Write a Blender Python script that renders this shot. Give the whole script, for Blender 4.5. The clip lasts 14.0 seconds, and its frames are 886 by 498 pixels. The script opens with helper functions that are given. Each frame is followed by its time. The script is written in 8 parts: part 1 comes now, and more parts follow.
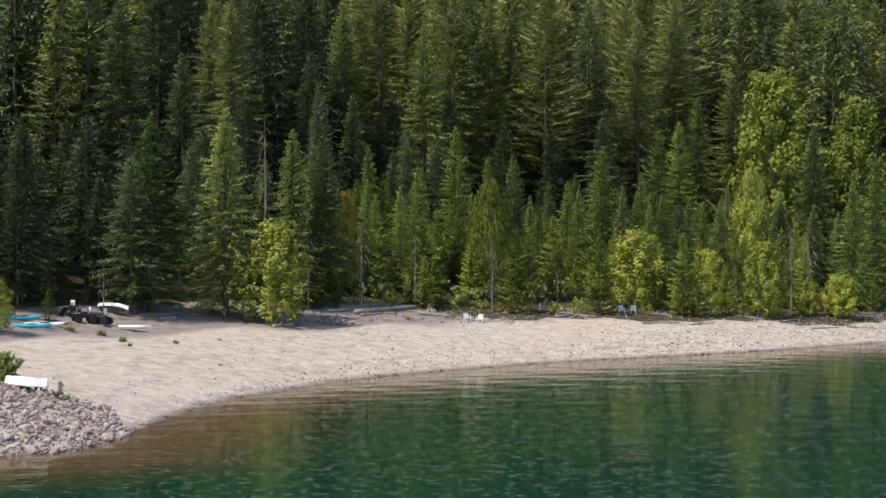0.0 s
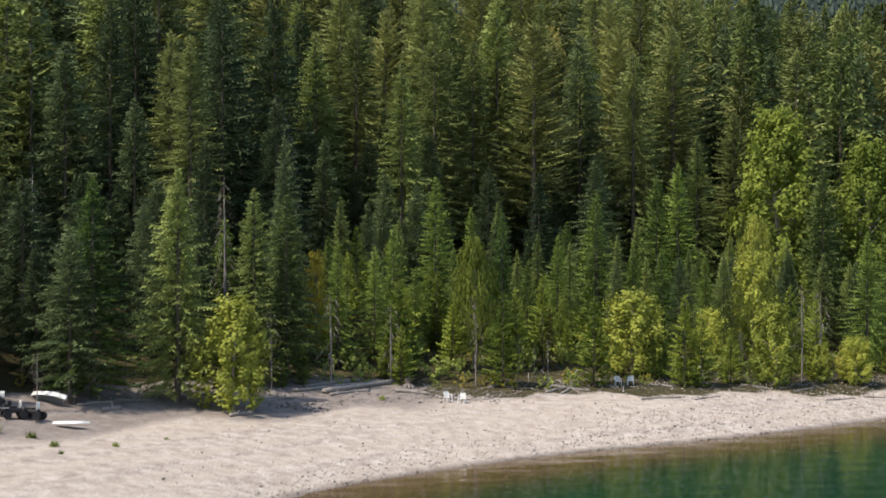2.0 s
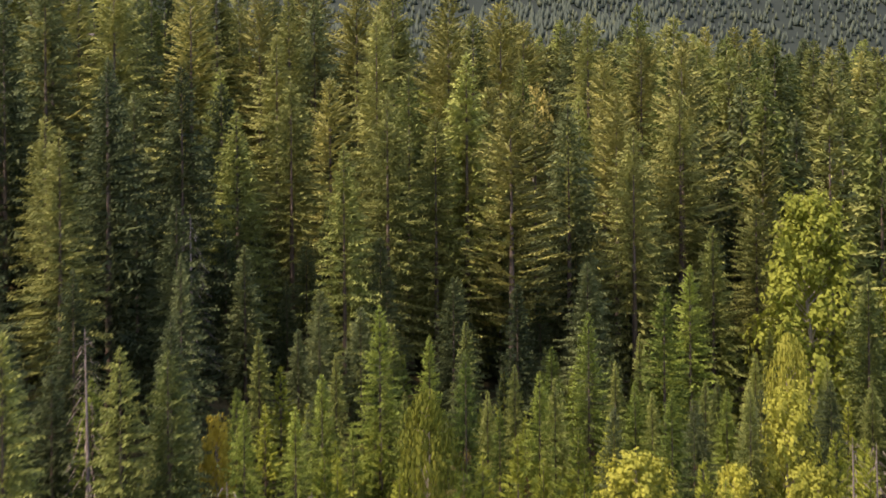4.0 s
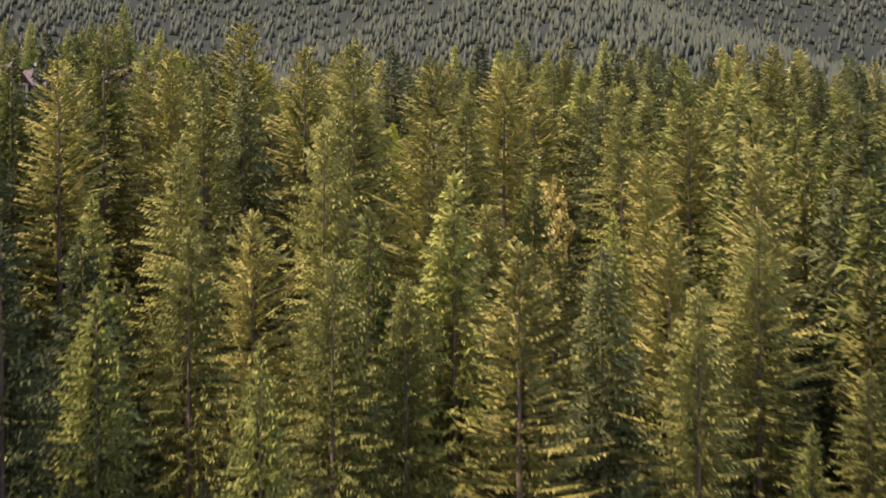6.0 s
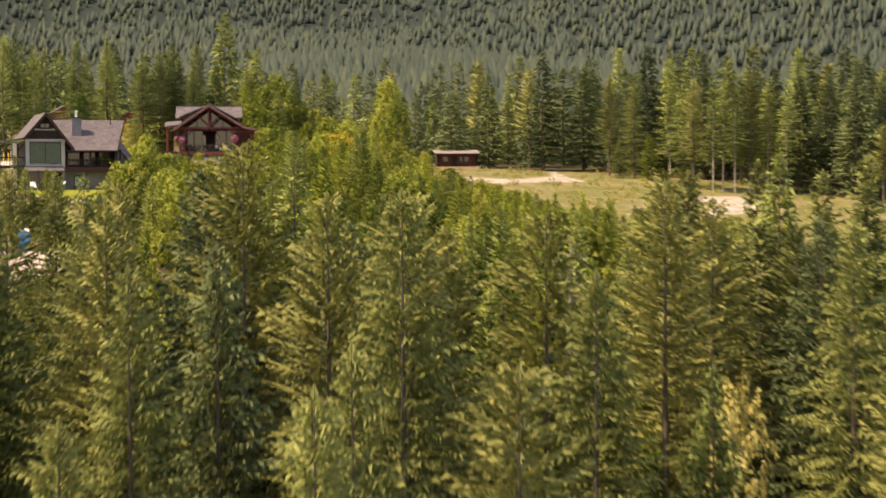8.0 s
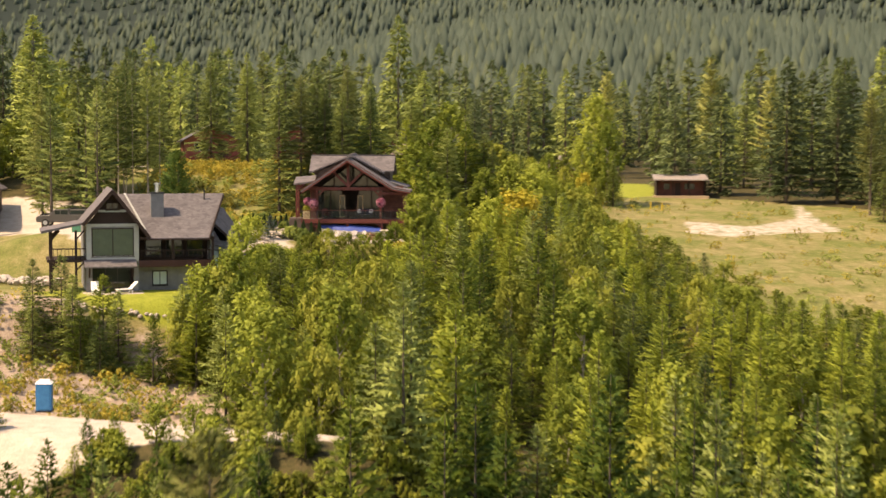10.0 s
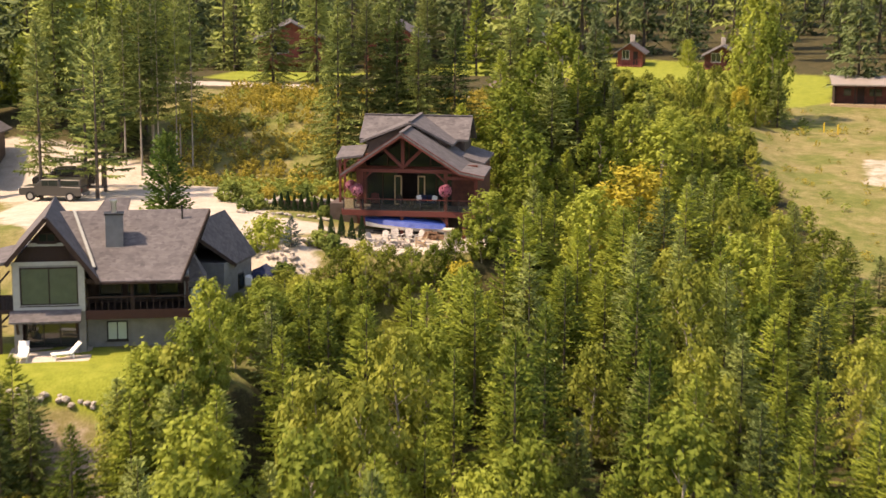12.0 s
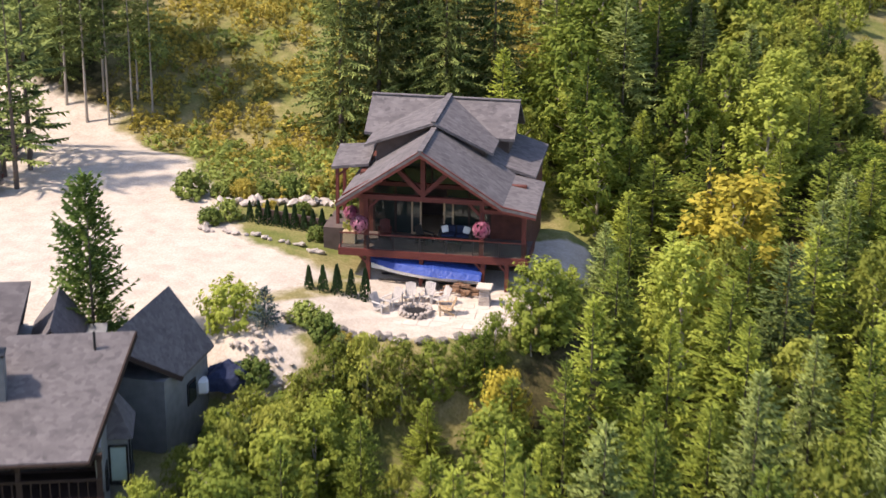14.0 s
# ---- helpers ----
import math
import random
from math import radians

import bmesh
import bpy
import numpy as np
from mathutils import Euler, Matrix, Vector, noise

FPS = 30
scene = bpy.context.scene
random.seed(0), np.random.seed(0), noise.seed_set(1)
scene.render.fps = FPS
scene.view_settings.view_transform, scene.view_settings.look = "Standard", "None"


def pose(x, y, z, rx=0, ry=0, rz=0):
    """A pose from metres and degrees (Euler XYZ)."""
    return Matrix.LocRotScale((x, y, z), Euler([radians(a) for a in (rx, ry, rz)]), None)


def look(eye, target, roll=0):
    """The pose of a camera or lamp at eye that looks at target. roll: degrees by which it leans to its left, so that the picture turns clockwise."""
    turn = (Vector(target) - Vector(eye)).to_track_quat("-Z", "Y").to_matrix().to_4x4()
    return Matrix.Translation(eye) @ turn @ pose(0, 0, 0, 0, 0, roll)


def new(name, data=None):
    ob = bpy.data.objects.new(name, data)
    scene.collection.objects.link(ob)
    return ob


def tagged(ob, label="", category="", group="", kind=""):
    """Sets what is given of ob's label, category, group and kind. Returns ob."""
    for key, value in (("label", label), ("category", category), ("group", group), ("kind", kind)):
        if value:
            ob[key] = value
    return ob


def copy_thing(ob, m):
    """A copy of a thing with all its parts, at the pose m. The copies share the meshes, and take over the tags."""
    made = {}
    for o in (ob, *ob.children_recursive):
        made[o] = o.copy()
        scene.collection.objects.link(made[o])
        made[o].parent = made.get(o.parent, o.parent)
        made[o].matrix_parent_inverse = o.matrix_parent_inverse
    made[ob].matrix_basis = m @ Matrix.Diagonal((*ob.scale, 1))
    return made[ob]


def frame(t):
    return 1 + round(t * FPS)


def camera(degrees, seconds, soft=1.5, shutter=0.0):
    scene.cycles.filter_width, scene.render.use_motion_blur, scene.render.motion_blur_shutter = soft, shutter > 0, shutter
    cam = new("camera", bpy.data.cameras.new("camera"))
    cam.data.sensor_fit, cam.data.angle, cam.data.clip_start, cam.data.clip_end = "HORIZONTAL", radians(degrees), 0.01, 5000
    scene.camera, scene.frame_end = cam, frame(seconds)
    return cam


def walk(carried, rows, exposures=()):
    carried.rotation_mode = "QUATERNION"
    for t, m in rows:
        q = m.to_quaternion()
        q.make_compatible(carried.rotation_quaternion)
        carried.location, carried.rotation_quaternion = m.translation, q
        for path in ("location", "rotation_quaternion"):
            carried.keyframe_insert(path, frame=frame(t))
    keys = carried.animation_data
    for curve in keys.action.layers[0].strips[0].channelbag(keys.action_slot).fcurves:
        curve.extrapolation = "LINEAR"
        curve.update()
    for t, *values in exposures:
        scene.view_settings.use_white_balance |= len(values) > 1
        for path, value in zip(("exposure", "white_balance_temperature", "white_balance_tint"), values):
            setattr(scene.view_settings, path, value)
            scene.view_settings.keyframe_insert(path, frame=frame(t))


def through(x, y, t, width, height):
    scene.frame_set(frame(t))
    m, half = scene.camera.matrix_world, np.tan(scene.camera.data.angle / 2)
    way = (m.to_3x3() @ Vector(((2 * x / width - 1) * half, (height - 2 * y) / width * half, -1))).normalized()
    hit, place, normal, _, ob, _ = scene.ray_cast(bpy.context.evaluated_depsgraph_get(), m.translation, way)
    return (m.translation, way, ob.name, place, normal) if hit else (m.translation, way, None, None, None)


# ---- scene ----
cam = camera(28.0, 14.0, 1.5, 0.5)
ROWS = [
    (0.0, 0.00, -0.00, 10.85, -0.00, -0.40, 0.09),
    (0.5, 0.00, 2.86, 11.79, -0.12, -0.35, 0.09),
    (1.0, 0.13, 6.54, 13.24, -0.23, -0.39, 0.07),
    (1.5, 0.40, 10.99, 15.04, -0.33, -0.45, 0.07),
    (2.0, 0.64, 16.57, 17.15, -0.46, -0.50, 0.08),
    (2.2, 0.69, 19.22, 18.14, -0.54, -0.53, 0.13),
    (4.3, 5.84, 62.65, 28.25, -0.40, 0.32, -0.57),
    (4.5, 5.96, 67.04, 29.72, -0.50, 0.24, -0.56),
    (5.0, 6.51, 81.59, 34.17, -0.74, -0.03, -0.44),
    (5.5, 7.44, 96.57, 38.64, -0.59, -0.34, -0.42),
    (6.0, 7.48, 112.47, 42.98, -0.34, -0.66, -0.11),
    (6.5, 9.73, 125.57, 47.58, 1.16, -1.25, 0.06),
    (7.0, 10.39, 140.40, 51.48, 2.30, -1.56, 0.07),
    (7.5, 10.84, 156.26, 54.94, 3.66, -1.79, -0.17),
    (8.0, 10.87, 171.82, 58.18, 5.34, -1.93, -0.35),
    (8.5, 10.04, 187.32, 61.15, 7.27, -1.91, 0.13),
    (9.0, 9.05, 201.38, 64.36, 9.25, -2.19, -0.06),
    (9.2, 8.50, 207.04, 65.49, 9.98, -2.25, -0.08),
    (11.3, 9.18, 258.43, 81.40, 17.86, -7.94, 0.30),
    (11.5, 8.87, 263.13, 82.17, 18.47, -8.55, 0.28),
    (12.0, 6.08, 274.63, 85.01, 19.19, -10.38, 0.19),
    (12.5, 2.92, 285.62, 87.99, 19.75, -12.38, 0.31),
    (13.0, -1.60, 295.93, 90.75, 19.62, -14.51, 0.35),
    (13.5, -4.27, 305.24, 94.13, 20.22, -17.11, 0.42),
    (14.0, -8.20, 314.38, 97.56, 20.14, -20.18, 0.60),
]
walk(cam, [(t, pose(x, y, z, 90 + pitch, 0, yaw) @ pose(0, 0, 0, 0, 0, roll)) for t, x, y, z, yaw, pitch, roll in ROWS],
     [(0, 0.42, 6400, 11), (2.2, 0.50, 6500, 12), (4.3, 1.03, 8000, 34), (7, 1.08, 8300, 42), (8, 0.98, 9300, 26), (9.2, 1.05, 9900, 20), (11.5, 1.0, 9200, 20), (12.5, 1.06, 8400, 23), (14, 0.99, 6900, 20)])

# ---- sky and sun ----
SUN_FROM = Vector((-0.48, -0.32, 0.81)).normalized()
world = bpy.data.worlds.new("world")
scene.world = world
world.use_nodes = True
sky = world.node_tree.nodes.new("ShaderNodeTexSky")
sky.sky_type = "NISHITA"
sky.sun_disc = False
sky.sun_elevation = math.asin(SUN_FROM.z)
sky.sun_rotation = math.atan2(SUN_FROM.x, SUN_FROM.y)
world.node_tree.links.new(sky.outputs[0], world.node_tree.nodes["Background"].inputs[0])
world.node_tree.nodes["Background"].inputs[1].default_value = 0.15
sun_data = bpy.data.lights.new("sun", "SUN")
sun_data.energy, sun_data.angle, sun_data.color = 3.5, radians(2.5), (1.0, 0.91, 0.77)
sun = new("sun", sun_data)
sun.matrix_world = look((-300, -100, 400), Vector((-300, -100, 400)) - SUN_FROM)

rng = random.Random(11)


# ---- materials ----
def material(name, rough=0.8, metal=0.0, spec=0.3):
    m = bpy.data.materials.new(name)
    m.use_nodes = True
    b = m.node_tree.nodes["Principled BSDF"]
    b.inputs["Roughness"].default_value = rough
    b.inputs["Metallic"].default_value = metal
    b.inputs["Specular IOR Level"].default_value = spec
    return m, m.node_tree.nodes, m.node_tree.links, b


def ramp(nodes, stops):
    r = nodes.new("ShaderNodeValToRGB")
    while len(r.color_ramp.elements) < len(stops):
        r.color_ramp.elements.new(0.5)
    for e, (p, c) in zip(r.color_ramp.elements, stops):
        e.position, e.color = p, (*c, 1)
    return r


def noisy(name, stops, scale=3.0, detail=5.0, rough=0.85, bump=0.3, fine=30.0, metal=0.0, spec=0.3, stretch=(1, 1, 1), coarse=None, bump_dist=0.05):
    """A surface whose colour wanders by two noises and whose relief comes from the finer one."""
    m, nodes, links, b = material(name, rough, metal, spec)
    geo = nodes.new("ShaderNodeTexCoord")
    mapping = nodes.new("ShaderNodeMapping")
    mapping.inputs["Scale"].default_value = stretch
    links.new(geo.outputs["Object"], mapping.inputs[0])
    n1 = nodes.new("ShaderNodeTexNoise")
    n1.inputs["Scale"].default_value, n1.inputs["Detail"].default_value = scale, detail
    n2 = nodes.new("ShaderNodeTexNoise")
    n2.inputs["Scale"].default_value, n2.inputs["Detail"].default_value = fine, 4.0
    links.new(mapping.outputs[0], n1.inputs[0])
    links.new(mapping.outputs[0], n2.inputs[0])
    mix = nodes.new("ShaderNodeMix")
    mix.inputs[0].default_value = 0.4
    links.new(n1.outputs[0], mix.inputs[2])
    links.new(n2.outputs[0], mix.inputs[3])
    r = ramp(nodes, stops)
    links.new(mix.outputs[0], r.inputs[0])
    links.new(r.outputs[0], b.inputs["Base Color"])
    bp = nodes.new("ShaderNodeBump")
    bp.inputs["Strength"].default_value, bp.inputs["Distance"].default_value = bump, bump_dist
    links.new(n2.outputs[0], bp.inputs["Height"])
    links.new(bp.outputs[0], b.inputs["Normal"])
    return m


def foliage(name, dark, light, patch=0.12, through=0.24):
    """Needles or leaves: tint by tree, by patch of the wood and by branch; some light passes through."""
    m, nodes, links, b = material(name, 0.7, 0.0, 0.15)
    geo = nodes.new("ShaderNodeNewGeometry")
    info = nodes.new("ShaderNodeObjectInfo")
    n = nodes.new("ShaderNodeTexNoise")
    n.inputs["Scale"].default_value, n.inputs["Detail"].default_value = patch, 2.0
    links.new(geo.outputs["Position"], n.inputs[0])
    a = nodes.new("ShaderNodeMath")
    a.operation = "MULTIPLY_ADD"
    a.inputs[1].default_value, a.inputs[2].default_value = 0.70, -0.32
    links.new(info.outputs["Random"], a.inputs[0])
    c = nodes.new("ShaderNodeMath")
    c.operation = "MULTIPLY_ADD"
    c.inputs[1].default_value = 0.30
    links.new(geo.outputs["Random Per Island"], c.inputs[0])
    links.new(a.outputs[0], c.inputs[2])
    d = nodes.new("ShaderNodeMath")
    d.operation = "MULTIPLY_ADD"
    d.inputs[1].default_value = 0.75
    links.new(n.outputs[0], d.inputs[0])
    tint = nodes.new("ShaderNodeAttribute")
    tint.attribute_name = "tint"
    h = nodes.new("ShaderNodeMath")
    links.new(c.outputs[0], h.inputs[0])
    links.new(tint.outputs["Fac"], h.inputs[1])
    links.new(h.outputs[0], d.inputs[2])
    fine = nodes.new("ShaderNodeTexNoise")
    fine.inputs["Scale"].default_value, fine.inputs["Detail"].default_value = 5.0, 2.0
    links.new(geo.outputs["Position"], fine.inputs[0])
    e = nodes.new("ShaderNodeMath")
    e.operation = "MULTIPLY_ADD"
    e.inputs[1].default_value = 0.40
    links.new(fine.outputs[0], e.inputs[0])
    g = nodes.new("ShaderNodeMath")
    g.operation = "SUBTRACT"
    g.inputs[1].default_value = 0.25
    links.new(d.outputs[0], g.inputs[0])
    links.new(g.outputs[0], e.inputs[2])
    r = ramp(nodes, [(0.0, dark), (1.0, light)])
    links.new(e.outputs[0], r.inputs[0])
    links.new(r.outputs[0], b.inputs["Base Color"])
    t = nodes.new("ShaderNodeBsdfTranslucent")
    links.new(r.outputs[0], t.inputs[0])
    mx = nodes.new("ShaderNodeMixShader")
    mx.inputs[0].default_value = through
    links.new(b.outputs[0], mx.inputs[1])
    links.new(t.outputs[0], mx.inputs[2])
    out = mx.outputs[0]
    links.new(out, nodes["Material Output"].inputs[0])
    return m


M_SPRUCE = foliage("spruce_needles", (0.060, 0.100, 0.032), (0.360, 0.420, 0.122))
# Shade is put into this colour: a darkened copy of the spruce needles.
M_SHADED = foliage("shaded_green_needles", (0.032, 0.056, 0.026), (0.185, 0.235, 0.098))
M_FIR = foliage("fir_needles", (0.082, 0.114, 0.034), (0.365, 0.398, 0.128))
M_PINE = foliage("pine_needles", (0.094, 0.114, 0.034), (0.390, 0.398, 0.126))
M_YOUNG = foliage("young_needles", (0.060, 0.108, 0.018), (0.430, 0.490, 0.080), 0.12, 0.32)
M_EDGE = foliage("bright_fir_needles", (0.052, 0.105, 0.024), (0.325, 0.425, 0.092))
M_LEAF = foliage("broad_leaves", (0.078, 0.124, 0.017), (0.365, 0.410, 0.072), 0.2, 0.36)
M_YELLOW = foliage("yellow_leaves", (0.270, 0.235, 0.028), (0.660, 0.540, 0.085), 0.3, 0.30)
M_PALEYELLOW = foliage("pale_yellow_leaves", (0.360, 0.320, 0.085), (0.640, 0.580, 0.220), 0.3, 0.30)
M_WILLOW = foliage("willow_leaves", (0.092, 0.124, 0.018), (0.385, 0.400, 0.075), 0.3, 0.36)
M_SUNLEAF = foliage("yellow_green_leaves", (0.110, 0.150, 0.022), (0.520, 0.530, 0.095), 0.3, 0.30)
M_RUST = foliage("dying_needles", (0.140, 0.070, 0.030), (0.300, 0.170, 0.080), 0.3, 0.3)
M_GREYTWIG = noisy("bare_twigs", [(0.3, (0.14, 0.12, 0.11)), (0.7, (0.32, 0.28, 0.25))], 4.0)
M_BARK = noisy("bark", [(0.3, (0.055, 0.042, 0.034)), (0.7, (0.17, 0.135, 0.11))], 2.0, stretch=(1, 1, 0.2), bump=0.6)
M_PALEBARK = noisy("pale_bark", [(0.3, (0.22, 0.19, 0.16)), (0.7, (0.45, 0.40, 0.34))], 3.0, stretch=(1, 1, 0.3), bump=0.4)


# ---- mesh helpers ----
def merged(name, parts, mat, smooth=False):
    """One mesh from many (verts, faces) arrays of triangles; a third entry is the tint of that piece."""
    vs, fs, base = [], [], 0
    for v, f, *_ in parts:
        vs.append(v)
        fs.append(f + base)
        base += len(v)
    v, f = np.concatenate(vs).astype(np.float32), np.concatenate(fs).astype(np.int32)
    me = bpy.data.meshes.new(name)
    me.vertices.add(len(v))
    me.vertices.foreach_set("co", v.ravel())
    me.loops.add(f.size)
    me.loops.foreach_set("vertex_index", f.ravel())
    me.polygons.add(len(f))
    me.polygons.foreach_set("loop_start", np.arange(len(f), dtype=np.int32) * 3)
    me.polygons.foreach_set("loop_total", np.full(len(f), 3, dtype=np.int32))
    if smooth:
        me.polygons.foreach_set("use_smooth", np.ones(len(f), dtype=bool))
    me.materials.append(mat)
    me.update(calc_edges=True)
    me.validate()
    if len(parts[0]) > 2:
        a = me.attributes.new("tint", "FLOAT", "POINT")
        a.data.foreach_set("value", np.concatenate([np.full(len(q[0]), q[2], np.float32) for q in parts]))
    return me


def thing(name, label, category, at=(0, 0, 0), turn=0.0, group="", kind=""):
    ob = new(name)
    ob.empty_display_size = 0.2
    ob.matrix_world = pose(*at, 0, 0, turn)
    return tagged(ob, label, category, group, kind)


def child(name, me, parent, label=""):
    ob = new(name, me)
    ob.parent = parent
    return tagged(ob, label)


def part(name, bm, mat, parent, label="", smooth=False):
    me = bpy.data.meshes.new(name)
    bm.to_mesh(me)
    bm.free()
    me.materials.append(mat)
    if smooth:
        me.polygons.foreach_set("use_smooth", [True] * len(me.polygons))
    return child(name, me, parent, label)


def box(bm, x0, x1, y0, y1, z0, z1, bevel=0.0):
    """A box between the given planes, added to bm."""
    g = bmesh.ops.create_cube(bm, size=1.0)
    for v in g["verts"]:
        v.co = Vector(((x0 + x1) / 2 + v.co.x * (x1 - x0), (y0 + y1) / 2 + v.co.y * (y1 - y0), (z0 + z1) / 2 + v.co.z * (z1 - z0)))
    if bevel:
        es = list({e for v in g["verts"] for e in v.link_edges})
        bmesh.ops.bevel(bm, geom=es, offset=bevel, segments=1, affect="EDGES", profile=0.5)
    return bm


def slab(bm, pts, thick):
    """A plate with the outline pts (counter-clockwise from above) and the given thickness downwards."""
    top = [bm.verts.new(p) for p in pts]
    low = [bm.verts.new((p[0], p[1], p[2] - thick)) for p in pts]
    bm.faces.new(top)
    bm.faces.new(low[::-1])
    n = len(pts)
    for i in range(n):
        bm.faces.new((top[i], low[i], low[(i + 1) % n], top[(i + 1) % n]))
    return bm


def beam(bm, a, b, w, h=None):
    """A squared timber from a to b."""
    a, b = Vector(a), Vector(b)
    d = b - a
    q = d.to_track_quat("Z", "Y" if abs(d.normalized().z) < 0.99 else "X")
    g = bmesh.ops.create_cube(bm, size=1.0)
    h = h or w
    for v in g["verts"]:
        v.co = a + d / 2 + q @ Vector((v.co.x * w, v.co.y * h, v.co.z * d.length))
    return bm


# ---- the lie of the land ----
SHORE = np.array([(-900, -300), (-200, 60), (-60, 82), (-22, 87), (-18.5, 90), (-17.2, 99), (-16.4, 108), (-14.4, 118), (-11, 125.5), (-7.8, 133), (-3.7, 139), (0.7, 144.4),
                  (10.6, 154.4), (21.4, 162), (29.6, 168.5), (45.5, 183), (70, 206), (140, 270), (300, 340), (1500, 600)], dtype=float)


def inland(x, y):
    """Distance from the waterline, positive on land."""
    x, y = np.asarray(x, float), np.asarray(y, float)
    best = np.full(x.shape, 1e9)
    for (x0, y0), (x1, y1) in zip(SHORE[:-1], SHORE[1:]):
        dx, dy = x1 - x0, y1 - y0
        t = np.clip(((x - x0) * dx + (y - y0) * dy) / (dx * dx + dy * dy), 0, 1)
        best = np.minimum(best, np.hypot(x - x0 - t * dx, y - y0 - t * dy))
    return np.where(y > np.interp(x, SHORE[:, 0], SHORE[:, 1]), best, -best)


RISE_D = [-400, -60, -12, -2, 0, 3, 10, 22, 35, 62, 90, 130, 160, 180, 205, 240, 300, 420, 620, 900, 1500, 2300, 3200, 4200]
RISE_Z = [-60, -14, -2.4, -0.3, 0, 0.7, 2.0, 3.3, 6, 15, 27, 39, 46, 50.5, 55.5, 59.5, 63, 66, 70, 78, 110, 290, 640, 1050]


def smooth01(a, b, v):
    t = np.clip((np.asarray(v, float) - a) / (b - a), 0, 1)
    return t * t * (3 - 2 * t)


def pad(x, y, cx, cy, rx, ry, turn, soft):
    """1 inside a turned rectangle, falling to 0 over soft metres."""
    c, s = math.cos(radians(turn)), math.sin(radians(turn))
    u = (x - cx) * c + (y - cy) * s
    v = -(x - cx) * s + (y - cy) * c
    d = np.hypot(np.maximum(np.abs(u) - rx, 0), np.maximum(np.abs(v) - ry, 0))
    return 1 - smooth01(0, soft, d)


def land(x, y):
    x, y = np.asarray(x, float), np.asarray(y, float)
    z = np.interp(inland(x, y), RISE_D, RISE_Z)
    far = smooth01(700, 1500, y)
    z = z + far * (60 * np.sin(x / 310 + 1.0) + 30 * np.sin(x / 140 + y / 400))
    w = smooth01(24, 60, inland(x, y)) * (1 - smooth01(330, 360, y))
    z = z + w * (0.9 * np.sin(x / 7.0) * np.cos(y / 9.0) + 1.2 * np.sin(x / 19 + y / 23))
    for cx, cy, rx, ry, turn, soft, level in PADS:
        k = pad(x, y, cx, cy, rx, ry, turn, soft)
        z = z * (1 - k) + level * k
    return z


PADS = [(-44.0, 337.0, 26, 3.2, -8, 7, 52.3), (-54.0, 372.0, 12, 8, 18, 5, 58.3), (-41.5, 402.0, 8, 9, 18, 5, 61.2), (-62, 403, 12, 12, 10, 8, 62.0), (-68, 456, 24, 14, 8, 26, 67.5)]


def ground_z(x, y):
    return float(land(np.array([x]), np.array([y]))[0])


# ---- ground ----
def lines(spans):
    """Grid lines from (start, end, step) spans that follow one another."""
    out = []
    for a, b, s in spans:
        n = max(1, round((b - a) / s))
        out += [a + (b - a) * i / n for i in range(n)]
    return np.array(out + [spans[-1][1]])


def poly_mask(x, y, pts, soft=1.5):
    """Soft inside mask of a closed outline in plan."""
    inside = np.zeros(x.shape, bool)
    dist = np.full(x.shape, 1e9)
    n = len(pts)
    for i in range(n):
        (x0, y0), (x1, y1) = pts[i], pts[(i + 1) % n]
        cross = ((y0 > y) != (y1 > y)) & (x < (x1 - x0) * (y - y0) / ((y1 - y0) or 1e-9) + x0)
        inside ^= cross
        dx, dy = x1 - x0, y1 - y0
        t = np.clip(((x - x0) * dx + (y - y0) * dy) / (dx * dx + dy * dy), 0, 1)
        dist = np.minimum(dist, np.hypot(x - x0 - t * dx, y - y0 - t * dy))
    return np.clip(0.5 + np.where(inside, dist, -dist) / (2 * soft), 0, 1)


DRIVE = [(-49, 393), (-45.5, 399.5), (-53, 402.5), (-57, 408), (-64, 416), (-76, 424), (-95, 426), (-95, 414), (-80, 408), (-78, 398), (-66, 389), (-56, 385), (-50, 388)]
LOW_ROAD = [(-80, 338), (-60, 339), (-47, 343), (-40, 340), (-31, 342), (-22, 342), (-22, 336), (-33, 333), (-45, 328), (-60, 330), (-80, 330)]
FIELD = [(-30, 470), (-16, 440), (-7, 400), (12, 385), (60, 400), (80, 430), (40, 470), (10, 500), (-24, 512), (-40, 500)]
FIELD_TRACK = [(-19.4, 481), (-15, 475), (-13.6, 464), (-12.8, 455), (-7, 453), (-0.5, 460), (8.5, 467), (5, 478), (1.4, 503), (-0.8, 503), (0, 480), (-4.8, 468), (-14, 471)]
FIELD_END = [(11.4, 422), (20, 427), (28.5, 433), (36, 440), (36, 456), (30, 457), (21, 452), (25, 441), (14, 427.5)]
YARD = [(-47.5, 394), (-43.5, 398.5), (-45, 402), (-37.2, 410.8), (-34.5, 413), (-33, 404), (-34.6, 396.3), (-39.7, 393.6), (-44.7, 392)]
SIDE_PATH = [(-49.4, 391), (-49, 388), (-45, 388.4), (-43.6, 389.8), (-44.7, 392.3), (-48, 393.6)]
LAWN = [(-60, 366.5), (-52, 362.8), (-45.2, 363.8), (-43.2, 368), (-44.5, 373), (-58, 370.5)]
BANK = [(-75, 344), (-58, 346), (-42, 344), (-35, 346), (-38, 358), (-44, 363), (-52, 362), (-60, 365), (-75, 364)]
GREEN = [(-88, 458), (-76, 456), (-70, 472), (-50, 484), (-36, 488), (-22, 508), (-24, 530), (-34, 546), (-64, 546), (-90, 524)]
